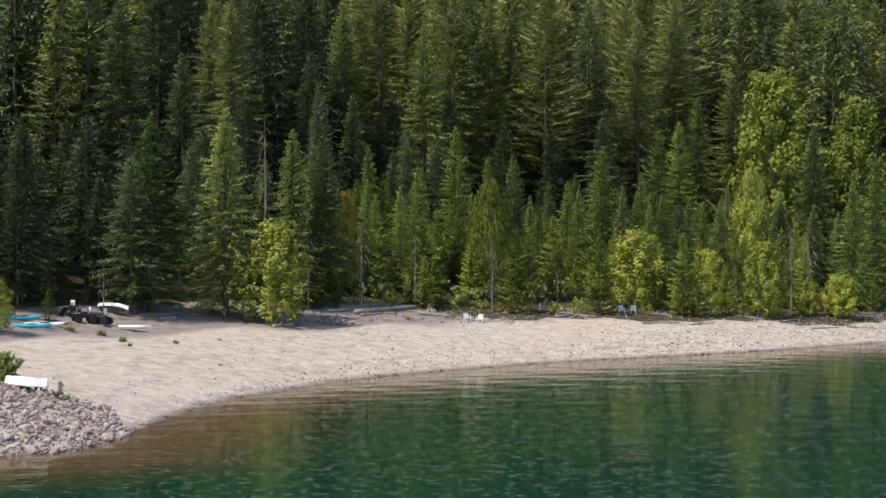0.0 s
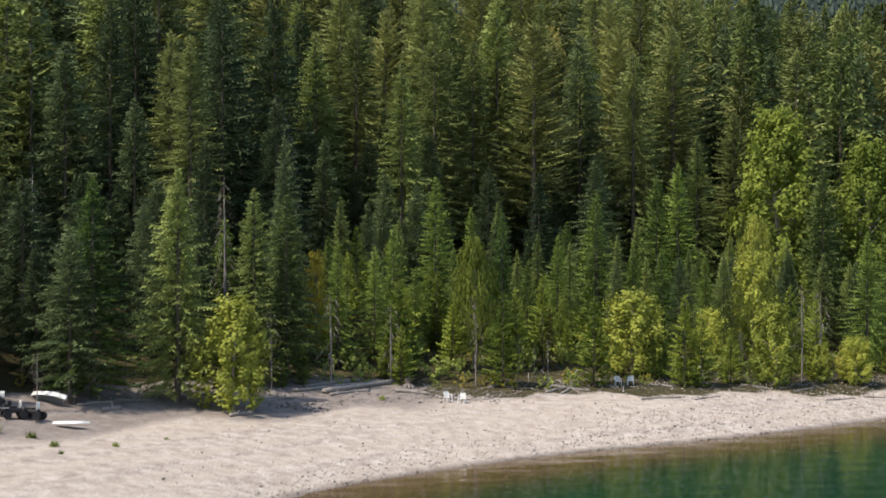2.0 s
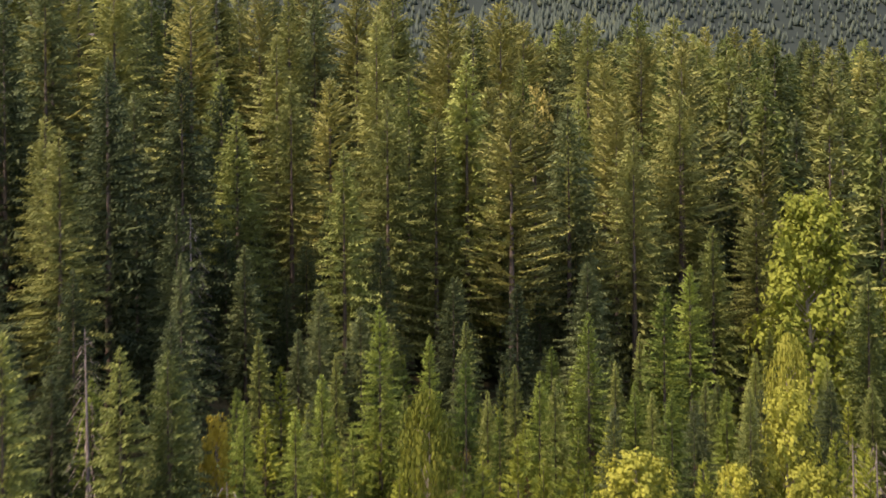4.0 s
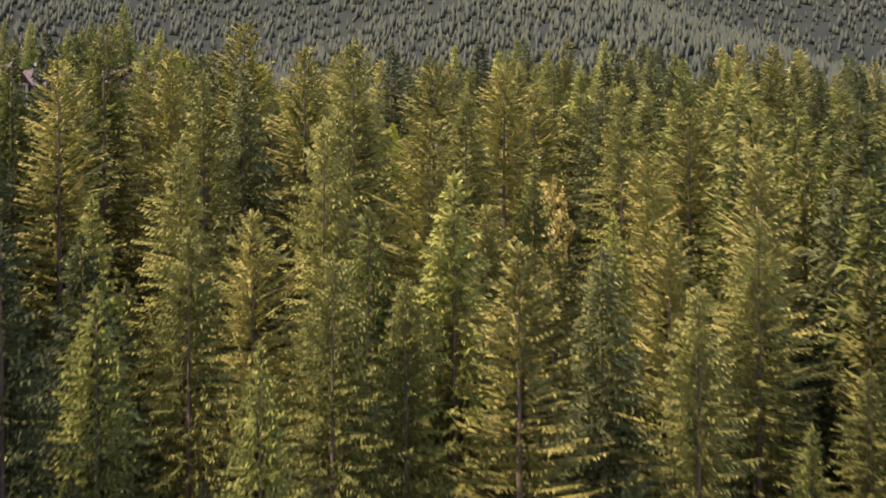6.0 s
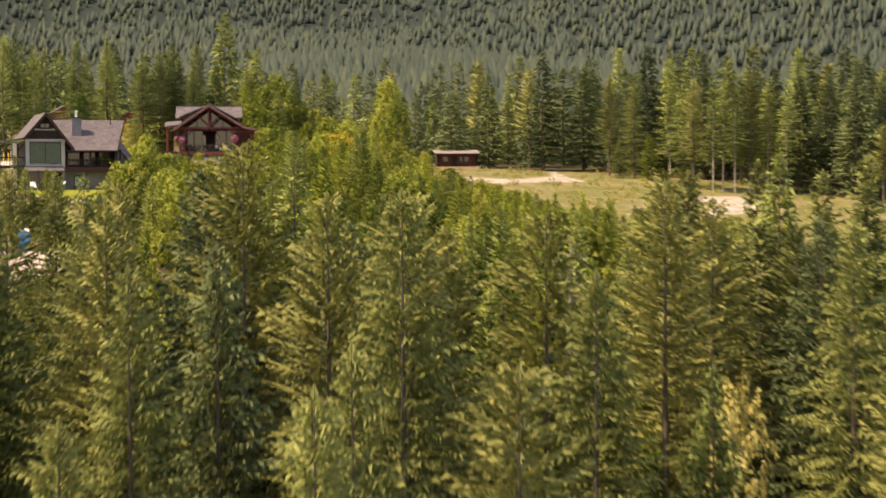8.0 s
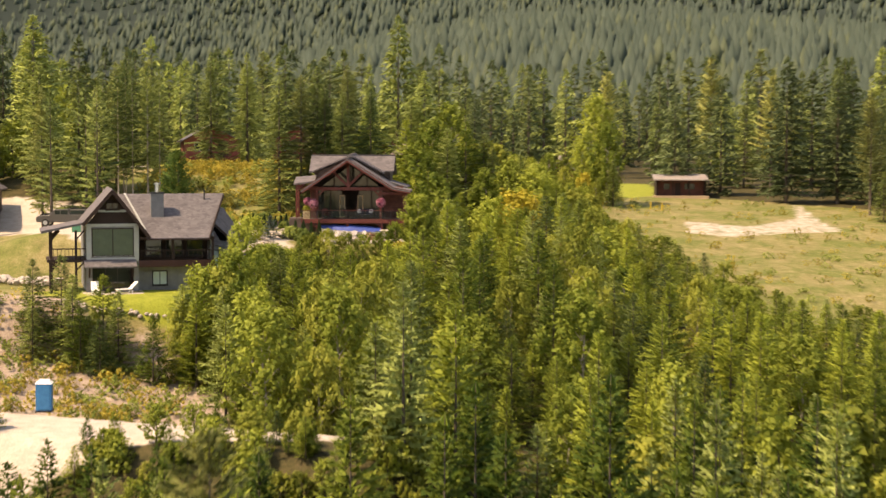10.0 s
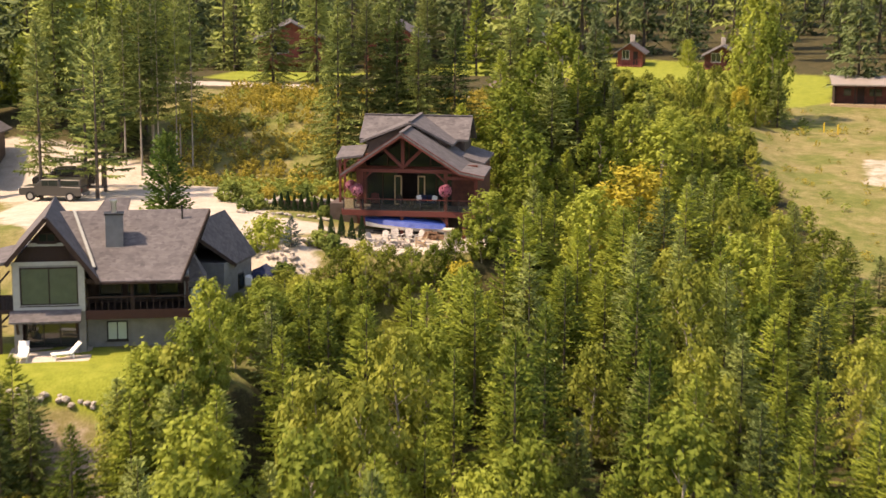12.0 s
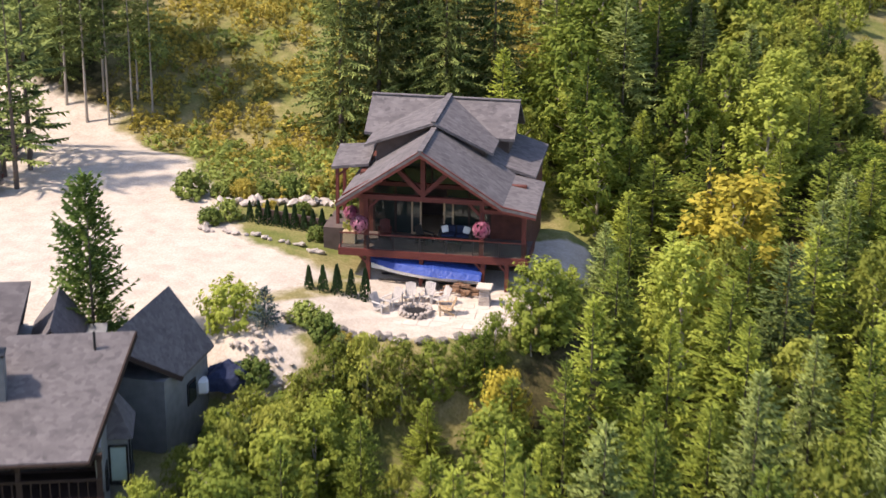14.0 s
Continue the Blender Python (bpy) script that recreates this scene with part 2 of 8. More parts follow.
FAR_ROAD = [(-100, 446), (-80, 450), (-60, 449), (-50, 446), (-50, 450), (-62, 454), (-82, 455), (-100, 452)]
MEADOW = [(-64, 411), (-50, 405), (-44, 414), (-44, 430), (-52, 446), (-82, 446), (-82, 430), (-76, 427)]
GARDEN = [(-75, 345), (-38, 345), (-40, 380), (-33, 390), (-33, 425), (-52, 427), (-60, 423), (-66, 420), (-84, 424), (-88, 392), (-76, 372)]


BEACH_X = [-60, -45, -25, -14, -5, 4, 18, 27, 36, 46, 60, 75]
BEACH_D = [8, 25, 24.5, 22.5, 21, 17.5, 14.5, 11.5, 8.5, 6.5, 5, 4]


def beach_width(x):
    """How far the bare sand reaches inland along the shore."""
    return np.interp(x, BEACH_X, BEACH_D)


def zone_masks(x, y):
    d = inland(x, y)
    wide = beach_width(x)
    beach = 1 - smooth01(-1.5, 2.5, d - wide + 0.9 * np.sin(x * 0.35) + 0.6 * np.sin(x * 0.9 + y * 0.4))
    gravel = np.maximum.reduce([poly_mask(x, y, DRIVE), poly_mask(x, y, LOW_ROAD, 1.0), 0.55 * poly_mask(x, y, FIELD_TRACK, 0.9), 0.55 * poly_mask(x, y, FIELD_END, 0.9), poly_mask(x, y, YARD, 0.8), poly_mask(x, y, SIDE_PATH, 0.8), poly_mask(x, y, FAR_ROAD, 1.0)])
    lawn = np.maximum(poly_mask(x, y, LAWN, 0.8), poly_mask(x, y, GREEN, 2.0))
    dry = np.maximum.reduce([poly_mask(x, y, FIELD, 3.0), poly_mask(x, y, BANK, 1.5), poly_mask(x, y, MEADOW, 2.0), poly_mask(x, y, GARDEN, 2.0)])
    dirt = poly_mask(x, y, BANK, 1.5)
    # Greyer, darker sand along the upper beach, strongest to the left.
    dark_sand = smooth01(-8.5, -1.5, d - wide + 1.5 * np.sin(x * 0.5 + 1.0)) * (1 - smooth01(3, 8, d - wide)) * (1 - 0.75 * smooth01(-8, 6, x))
    return beach, gravel, lawn, dry, dirt, dark_sand


def make_ground():
    gx = lines([(-3200, -700, 120), (-700, -160, 30), (-160, -70, 5), (-70, 62, 1.3), (62, 160, 5), (160, 700, 30), (700, 3200, 120)])
    gy = lines([(-900, 20, 60), (20, 84, 8), (84, 420, 1.3), (420, 520, 2.2), (520, 720, 12), (720, 1400, 30), (1400, 4300, 90)])
    X, Y = np.meshgrid(gx, gy)
    Z = land(X, Y)
    fine = (np.abs(X) < 75) & (Y < 520) & (Y > 84)
    Z = Z + fine * 0.06 * np.sin(X * 2.3 + 1.3 * np.sin(Y * 1.1)) * np.cos(Y * 1.9)
    nx, ny = len(gx), len(gy)
    idx = np.arange(nx * ny).reshape(ny, nx)
    q = np.stack([idx[:-1, :-1], idx[:-1, 1:], idx[1:, 1:], idx[1:, :-1]], -1).reshape(-1, 4)
    tri = np.concatenate([q[:, [0, 1, 2]], q[:, [0, 2, 3]]])
    me = merged("ground", [(np.stack([X, Y, Z], -1).reshape(-1, 3), tri)], ground_material(), True)
    for name, mask in zip(("beach", "gravel", "lawn", "dry", "dirt", "dark_sand", "shore"), (*zone_masks(X, Y), np.clip(inland(X, Y), -30, 60))):
        a = me.attributes.new(name, "FLOAT", "POINT")
        a.data.foreach_set("value", mask.ravel().astype(np.float32))
    return tagged(new("ground", me), "forested lakeside slope with sandy beach, gravel drives and grass", "ground", kind="structure")


def ground_material():
    m, nodes, links, b = material("ground", 0.95, 0.0, 0.15)
    geo = nodes.new("ShaderNodeNewGeometry")

    def tex(scale, detail=5.0, rough=0.6):
        n = nodes.new("ShaderNodeTexNoise")
        n.inputs["Scale"].default_value, n.inputs["Detail"].default_value, n.inputs["Roughness"].default_value = scale, detail, rough
        links.new(geo.outputs["Position"], n.inputs[0])
        return n.outputs[0]

    def colour(fac, stops):
        r = ramp(nodes, stops)
        links.new(fac, r.inputs[0])
        return r.outputs[0]

    broad, mid, fine = tex(0.12), tex(0.9), tex(7.0, 3.0)
    both = nodes.new("ShaderNodeMix")
    both.inputs[0].default_value = 0.5
    links.new(mid, both.inputs[2])
    links.new(fine, both.inputs[3])
    grain = both.outputs[0]
    wood = colour(grain, [(0.35, (0.030, 0.024, 0.014)), (0.5, (0.060, 0.055, 0.022)), (0.65, (0.110, 0.080, 0.045))])
    # The far floor shares the distant woods' bluish haze tint, only darker.
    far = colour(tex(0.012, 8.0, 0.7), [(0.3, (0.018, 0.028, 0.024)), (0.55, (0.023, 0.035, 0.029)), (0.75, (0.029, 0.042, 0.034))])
    sand = colour(grain, [(0.30, (0.27, 0.22, 0.18)), (0.5, (0.445, 0.378, 0.31)), (0.68, (0.58, 0.515, 0.447))])
    shore = nodes.new("ShaderNodeAttribute")
    shore.attribute_name = "shore"
    where = nodes.new("ShaderNodeSeparateXYZ")
    links.new(geo.outputs["Position"], where.inputs[0])
    lay = nodes.new("ShaderNodeCombineXYZ")
    for k, src in ((0.85, shore.outputs["Fac"]), (0.05, where.outputs[0]), (0.05, where.outputs[1])):
        q = nodes.new("ShaderNodeMath")
        q.operation = "MULTIPLY"
        q.inputs[1].default_value = k
        links.new(src, q.inputs[0])
        links.new(q.outputs[0], lay.inputs[0 if k > 0.5 else 1 if src.name == "X" else 2])
    strand = nodes.new("ShaderNodeTexNoise")
    strand.inputs["Scale"].default_value, strand.inputs["Detail"].default_value, strand.inputs["Roughness"].default_value = 1.0, 6.0, 0.62
    links.new(lay.outputs[0], strand.inputs[0])
    pebbles = colour(grain, [(0.36, (0.20, 0.165, 0.14)), (0.5, (0.40, 0.345, 0.295)), (0.62, (0.62, 0.56, 0.50))])
    band = colour(strand.outputs[0], [(0.46, (0.0, 0.0, 0.0)), (0.60, (0.85, 0.85, 0.85))])
    drawn = nodes.new("ShaderNodeMix")
    drawn.data_type = "RGBA"
    links.new(band, drawn.inputs[0])
    links.new(sand, drawn.inputs[6])
    links.new(pebbles, drawn.inputs[7])
    sand = drawn.outputs[2]
    gravel = colour(grain, [(0.3, (0.32, 0.275, 0.225)), (0.5, (0.44, 0.385, 0.325)), (0.7, (0.55, 0.49, 0.425))])
    lawn = colour(grain, [(0.3, (0.12, 0.15, 0.022)), (0.5, (0.21, 0.24, 0.035)), (0.7, (0.30, 0.31, 0.06))])
    straw = colour(grain, [(0.3, (0.115, 0.108, 0.040)), (0.5, (0.215, 0.185, 0.080)), (0.7, (0.340, 0.280, 0.150))])
    sward = colour(grain, [(0.3, (0.065, 0.085, 0.020)), (0.5, (0.130, 0.145, 0.040)), (0.7, (0.220, 0.205, 0.080))])
    turf = nodes.new("ShaderNodeMix")
    turf.data_type = "RGBA"
    links.new(colour(tex(0.16, 6.0, 0.65), [(0.42, (0.0, 0.0, 0.0)), (0.58, (1.0, 1.0, 1.0))]), turf.inputs[0])
    links.new(straw, turf.inputs[6])
    links.new(sward, turf.inputs[7])
    dry = turf.outputs[2]

    def over(base, top, name, edge):
        at = nodes.new("ShaderNodeAttribute")
        at.attribute_name = name
        s = nodes.new("ShaderNodeMath")
        s.operation = "MULTIPLY_ADD"
        s.inputs[1].default_value, s.inputs[2].default_value = edge, -edge / 2
        links.new(mid, s.inputs[0])
        p = nodes.new("ShaderNodeMath")
        p.operation = "ADD"
        links.new(at.outputs["Fac"], p.inputs[0])
        links.new(s.outputs[0], p.inputs[1])
        r = nodes.new("ShaderNodeMapRange")
        r.inputs[1].default_value, r.inputs[2].default_value = 0.38, 0.62
        links.new(p.outputs[0], r.inputs[0])
        x = nodes.new("ShaderNodeMix")
        x.data_type = "RGBA"
        links.new(r.outputs[0], x.inputs[0])
        links.new(base, x.inputs[6])
        links.new(top, x.inputs[7])
        return x.outputs[2]

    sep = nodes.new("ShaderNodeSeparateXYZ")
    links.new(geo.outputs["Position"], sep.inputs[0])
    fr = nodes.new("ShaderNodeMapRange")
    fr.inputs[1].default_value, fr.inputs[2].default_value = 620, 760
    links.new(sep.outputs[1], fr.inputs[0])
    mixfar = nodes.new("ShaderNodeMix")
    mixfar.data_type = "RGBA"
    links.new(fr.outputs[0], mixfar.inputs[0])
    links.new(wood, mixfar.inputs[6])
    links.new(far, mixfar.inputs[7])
    dirt = colour(grain, [(0.3, (0.17, 0.125, 0.095)), (0.5, (0.30, 0.235, 0.185)), (0.7, (0.46, 0.385, 0.32))])
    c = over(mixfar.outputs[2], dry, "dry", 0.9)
    c = over(c, dirt, "dirt", 0.9)
    c = over(c, lawn, "lawn", 0.5)
    c = over(c, gravel, "gravel", 0.5)
    c = over(c, sand, "beach", 0.5)
    dark_sand = colour(grain, [(0.3, (0.14, 0.115, 0.095)), (0.5, (0.24, 0.205, 0.180)), (0.7, (0.38, 0.335, 0.30))])
    c = over(c, dark_sand, "dark_sand", 1.1)
    # stones lie wet and dark along and under the waterline
    wet = nodes.new("ShaderNodeMapRange")
    wet.inputs[1].default_value, wet.inputs[2].default_value, wet.inputs[3].default_value, wet.inputs[4].default_value = 0.02, 0.22, 0.45, 1.0
    links.new(sep.outputs[2], wet.inputs[0])
    wm = nodes.new("ShaderNodeMix")
    wm.data_type, wm.blend_type = "RGBA", "MULTIPLY"
    wm.inputs[0].default_value = 1.0
    links.new(c, wm.inputs[6])
    links.new(wet.outputs[0], wm.inputs[7])
    links.new(wm.outputs[2], b.inputs["Base Color"])
    bp = nodes.new("ShaderNodeBump")
    bp.inputs["Strength"].default_value, bp.inputs["Distance"].default_value = 0.6, 0.12
    links.new(grain, bp.inputs["Height"])
    links.new(bp.outputs[0], b.inputs["Normal"])
    return m


make_ground()


# ---- the lake ----
def water_material():
    m, nodes, links, b = material("lake_water", 0.05, 0.0, 0.5)
    geo = nodes.new("ShaderNodeNewGeometry")
    b.inputs["IOR"].default_value = 1.33
    b.inputs["Specular IOR Level"].default_value = 0.20
    at = nodes.new("ShaderNodeAttribute")
    at.attribute_name = "depth"
    r = ramp(nodes, [(0.0, (0.130, 0.085, 0.045)), (0.15, (0.085, 0.060, 0.026)), (0.24, (0.032, 0.044, 0.019)), (0.36, (0.005, 0.038, 0.018)), (1.0, (0.002, 0.030, 0.018))])
    links.new(at.outputs["Fac"], r.inputs[0])
    links.new(r.outputs[0], b.inputs["Base Color"])
    mapping = nodes.new("ShaderNodeMapping")
    mapping.inputs["Scale"].default_value = (0.8, 1.3, 1.0)
    mapping.inputs["Rotation"].default_value = (0, 0, 0.35)
    links.new(geo.outputs["Position"], mapping.inputs[0])
    def ripple(scale, detail, rough):
        n = nodes.new("ShaderNodeTexNoise")
        n.inputs["Scale"].default_value, n.inputs["Detail"].default_value, n.inputs["Roughness"].default_value = scale, detail, rough
        links.new(mapping.outputs[0], n.inputs[0])
        return n.outputs[0]

    swell = ripple(0.55, 4.0, 0.6)
    crest = nodes.new("ShaderNodeMapRange")
    crest.inputs[1].default_value, crest.inputs[2].default_value = 0.60, 0.74
    links.new(ripple(1.9, 2.0, 0.5), crest.inputs[0])
    sum_ = nodes.new("ShaderNodeMath")
    sum_.operation = "MULTIPLY_ADD"
    sum_.inputs[1].default_value = 0.65
    links.new(crest.outputs[0], sum_.inputs[0])
    links.new(swell, sum_.inputs[2])
    bp = nodes.new("ShaderNodeBump")
    bp.inputs["Strength"].default_value, bp.inputs["Distance"].default_value = 0.17, 0.14
    links.new(sum_.outputs[0], bp.inputs["Height"])
    links.new(bp.outputs[0], b.inputs["Normal"])
    return m


def make_water():
    gx = lines([(-3200, -160, 200), (-160, -50, 8), (-50, 75, 0.8), (75, 200, 8), (200, 3200, 200)])
    gy = lines([(-900, 0, 60), (0, 40, 3), (40, 200, 0.8), (200, 700, 25)])
    X, Y = np.meshgrid(gx, gy)
    Z = 0.006 * np.sin(0.9 * Y + 0.5 * X + 1.2 * np.sin(X * 0.21)) + 0.005 * np.sin(1.7 * Y - 0.6 * X)
    nx, ny = len(gx), len(gy)
    idx = np.arange(nx * ny).reshape(ny, nx)
    q = np.stack([idx[:-1, :-1], idx[:-1, 1:], idx[1:, 1:], idx[1:, :-1]], -1).reshape(-1, 4)
    dist = inland(X, Y)
    keep = (dist.ravel()[q] < 3).any(1)
    q = q[keep]
    me = merged("water", [(np.stack([X, Y, Z * (dist < -1)], -1).reshape(-1, 3), np.concatenate([q[:, [0, 1, 2]], q[:, [0, 2, 3]]]))], water_material(), True)
    a = me.attributes.new("depth", "FLOAT", "POINT")
    if len(me.vertices) == X.size:
        a.data.foreach_set("value", np.clip(-dist / 40, 0, 1).ravel().astype(np.float32))
    return tagged(new("water", me), "dark green rippled lake water, brown in the shallows", "water", kind="structure")


make_water()


# ---- trees ----
def tube(path, radii, sides=6):
    """Triangles of a tapering round stem along a path."""
    v, f = [], []
    for (x, y, z), r in zip(path, radii):
        for k in range(sides):
            a = 2 * math.pi * k / sides
            v.append((x + r * math.cos(a), y + r * math.sin(a), z))
    for i in range(len(path) - 1):
        for k in range(sides):
            a, b = i * sides + k, i * sides + (k + 1) % sides
            f += [(a, b, b + sides), (a, b + sides, a + sides)]
    return np.array(v, float), np.array(f, int)


def conifer(seed, height, spread, whorl_gap=0.55, per=7, rise=0.15, droop=0.45, bare=0.12, units=4.5, size=0.42, power=0.85, ragged=0.25, stem=1.0):
    """Crown and trunk arrays of a conifer: whorls of bent boughs, each a ragged frond of hanging and upturned twigs."""
    r = np.random.RandomState(seed)
    crown = []
    z = height * bare
    lop = r.uniform(0, 6.28)
    while z < height * 0.985:
        s = (z - height * bare) / (height * (1 - bare))
        reach = spread * ((1 - s) ** power) * (0.55 + 0.45 * min(1, s * 5 + 0.3)) + 0.10
        n = max(4, round(per * (0.7 + 0.3 * (1 - s))))
        a0 = r.uniform(0, 6.28)
        stage = r.uniform(0.82, 1.14)
        for k in range(n):
            if r.rand() < ragged * 0.4:
                continue
            az = a0 + 6.283 * (k + r.uniform(-0.35, 0.35)) / n
            length = reach * stage * r.uniform(1 - ragged, 1 + ragged * 0.6) * (1 + 0.12 * math.cos(az - lop))
            m = int(min(12, max(2, round(length * units * 0.5 + 0.6))))
            t = np.linspace(0.16, 1.0, m + 1)
            up = rise + 0.95 * max(0, s - 0.5) + r.uniform(-0.08, 0.08)
            sag = droop * (1 - 0.6 * s) * r.uniform(0.7, 1.3)
            out = length * t
            bow = up * out - sag * out * t + 0.20 * length * t ** 4
            side = 0.07 * length * np.sin(t * 4 + az * 3)
            axis = np.stack([out, side, z + r.uniform(-0.25, 0.25) * whorl_gap + bow], -1)
            mid = (axis[:-1] + axis[1:]) / 2
            ln = size * (1.2 - 0.5 * t[1:]) * min(1.0, 0.35 + length / 2.2)
            hang = -0.75 if rise < 0.18 else -0.35
            fans = []
            for sg in (-1, 1):
                w = ln * r.uniform(0.9, 1.7, m)
                fans.append(mid + np.stack([w * r.uniform(0.3, 0.8, m), sg * w * r.uniform(0.5, 1.0, m), w * r.uniform(hang - 0.25, hang + 0.65, m)], -1))
            w = ln * r.uniform(0.6, 1.4, m)
            fans.append(mid + np.stack([w * r.uniform(0.3, 0.9, m), w * r.uniform(-0.5, 0.5, m), w * r.uniform(0.25, 0.8, m)], -1))
            pad = axis[m // 2] + np.array([[0.1, 1.0, -0.75], [0.1, -1.0, -0.75]]) * (min(0.11 * length, 0.42 * size) if units < 5 else 0.12 * size)
            end = axis[-1] + np.array([0.55 * size, 0, r.uniform(-0.1, 0.35) * size])
            v = np.concatenate([axis] + fans + [axis[-1:] + np.array([[-0.1, 0.22, -0.1]]) * size, axis[-1:] + np.array([[-0.1, -0.22, -0.1]]) * size, end[None], pad, axis[:-1] + (axis[1:] - axis[:-1]) * 0.8])
            i = np.arange(m)
            e = 4 * m + 1
            f = np.concatenate([np.stack([i, e + 5 + i, m + 1 + q * m + i], -1) for q in range(3)] + [np.array([[e, e + 1, e + 2], [0, m, e + 3], [0, e + 4, m]])])
            ca, sa = math.cos(az), math.sin(az)
            crown.append((np.stack([v[:, 0] * ca - v[:, 1] * sa, v[:, 0] * sa + v[:, 1] * ca, v[:, 2]], -1), f))
        z += whorl_gap * (0.5 + 0.6 * (1 - s)) * r.uniform(0.8, 1.2)
    # leading shoot
    tip = []
    for k in range(5):
        a, h = k * 1.257, height + 0.25 * size
        w = np.array([math.cos(a), math.sin(a), 0]) * 0.16 * size
        tip += [(0, 0, h), tuple(np.array([0, 0, height - 1.5 * size]) + w), tuple(np.array([w[0] * 2.6, w[1] * 2.6, height - 0.9 * size]))]
    crown.append((np.array(tip, float), np.arange(15).reshape(-1, 3)))
    lean = r.uniform(-0.01, 0.01) * height
    trunk = tube([(0, 0, -0.6), (lean * 0.1, 0, height * 0.3), (lean * 0.2, 0, height * 0.65), (0, 0, height)], [(0.0115 * height + 0.02) * stem, 0.008 * height * stem, 0.0035 * height * stem, 0.01], 7)
    return crown, trunk


def broadleaf(seed, height, spread, clumps=90, leaf=0.15, bare=0.12, leaves=42, column=1.0, hang=0.0, limbs=4):
    """Crown and trunk arrays of a leafy tree: limbs that end in loose boughs of small leaves, upright or hanging."""
    r = random.Random(seed)
    g = np.random.RandomState(seed)
    crown, stems = [], []
    top = height * 0.9
    stems.append(tube([(0, 0, -0.5), (0.02 * height, 0, height * 0.35), (-0.01 * height, 0.02 * height, height * 0.7), (0, 0, top)], [0.012 * height, 0.009 * height, 0.005 * height, 0.012], 6))
    for i in range(clumps):
        s = (i + r.random()) / clumps
        z = height * (bare + (0.97 - bare) * s)
        env = spread * (math.sin(math.pi * min(1, 0.22 + 0.72 * s)) ** 0.75) * column
        az = 2.4 * i + r.uniform(-0.5, 0.5)
        lump = 1 + 0.24 * math.sin(3 * az + seed) * math.cos(5.5 * s + seed * 0.7) + 0.14 * math.sin(7 * az - 9 * s)
        rad = env * lump * (r.random() ** 0.35) * 0.92
        c = np.array((rad * math.cos(az), rad * math.sin(az), z))
        if limbs and i % limbs == 0:
            z0 = max(height * bare * 0.8, z - rad * 0.9)
            stems.append(tube([(0, 0, z0), (c[0] * 0.5, c[1] * 0.5, z0 * 0.4 + z * 0.6), (c[0], c[1], z)], [0.005 * height, 0.003 * height, 0.006], 3))
        # each bough is a rough plume that leans outwards and up, or hangs
        long_ = spread * r.uniform(0.26, 0.46)
        wide_ = long_ * r.uniform(0.38, 0.58)
        lean = np.array([math.cos(az) * 0.6, math.sin(az) * 0.6, (0.85 if not hang else -1.3 * hang)])
        lean /= np.linalg.norm(lean)
        d = g.normal(0, 1, (leaves, 3))
        d = d / np.linalg.norm(d, axis=1)[:, None] * (g.rand(leaves)[:, None] ** 0.4)
        al = d @ lean
        p = c + d * wide_ + lean * (al * (long_ - wide_))[:, None]
        n = g.normal(0, 0.35, (leaves, 3)) + d * 0.7 + np.array([c[0] / spread * 0.7, c[1] / spread * 0.7, 0.40])
        t = np.cross(n, g.normal(0, 1, (leaves, 3)) + np.array([0, 0, 0.8]))
        t /= np.linalg.norm(t, axis=1)[:, None] + 1e-6
        u = np.cross(n, t)
        u /= np.linalg.norm(u, axis=1)[:, None] + 1e-6
        if hang:
            u = u * (1 - hang) + np.array([0, 0, -hang])
        w = leaf * g.uniform(0.6, 1.35, leaves)[:, None]
        thin = 1.0 - 0.35 * hang
        v = np.stack([p - t * w * 0.55 * thin - u * w * 0.4, p + t * w * 0.55 * thin - u * w * 0.5, p + u * w * (1 + 0.7 * hang)], 1).reshape(-1, 3)
        crown.append((v, np.arange(3 * leaves).reshape(-1, 3)))
    return crown, stems


def snag(seed, height):
    """A dead standing tree: trunk and bare drooping twigs."""
    r = random.Random(seed)
    stems = [tube([(0, 0, -0.5), (0.1, 0, height * 0.5), (0, 0.1, height)], [0.013 * height, 0.009 * height, 0.02], 6)]
    z = height * 0.25
    while z < height * 0.97:
        az, ln = r.uniform(0, 6.28), (1 - z / height) * height * 0.16 + r.uniform(0.3, 0.9)
        c, s = math.cos(az), math.sin(az)
        stems.append(tube([(0, 0, z), (c * ln * 0.5, s * ln * 0.5, z + 0.05), (c * ln, s * ln, z - ln * r.uniform(0.2, 0.6))], [0.05, 0.035, 0.012], 3))
        z += r.uniform(0.07, 0.22)
    return stems


class Kind:
    """A tree shape whose meshes all its copies share."""

    def __init__(self, name, label, category, crown, trunk, leaf_mat, bark, height):
        self.height = height
        self.name, self.label, self.category = name, label, category
        self.crown = merged("crown", crown, leaf_mat) if crown else None
        self.trunk = merged("trunk", trunk if isinstance(trunk, list) else [trunk], bark, True)

    def plant(self, x, y, height, turn, group="", label="", z=None, wide=1.0):
        s = height / self.height
        ob = thing(self.name, label or self.label, self.category, group=group)
        ob.matrix_world = pose(x, y, ground_z(x, y) if z is None else z, 0, 0, turn) @ Matrix.Diagonal((s * wide, s * wide, s, 1))
        child("trunk", self.trunk, ob)
        if self.crown:
            child("crown", self.crown, ob)
        return ob


def kinds(name, label, category, make, leaf_mat, bark, height, seeds):
    return [Kind(name, label, category, *make(s), leaf_mat, bark, height) for s in seeds]


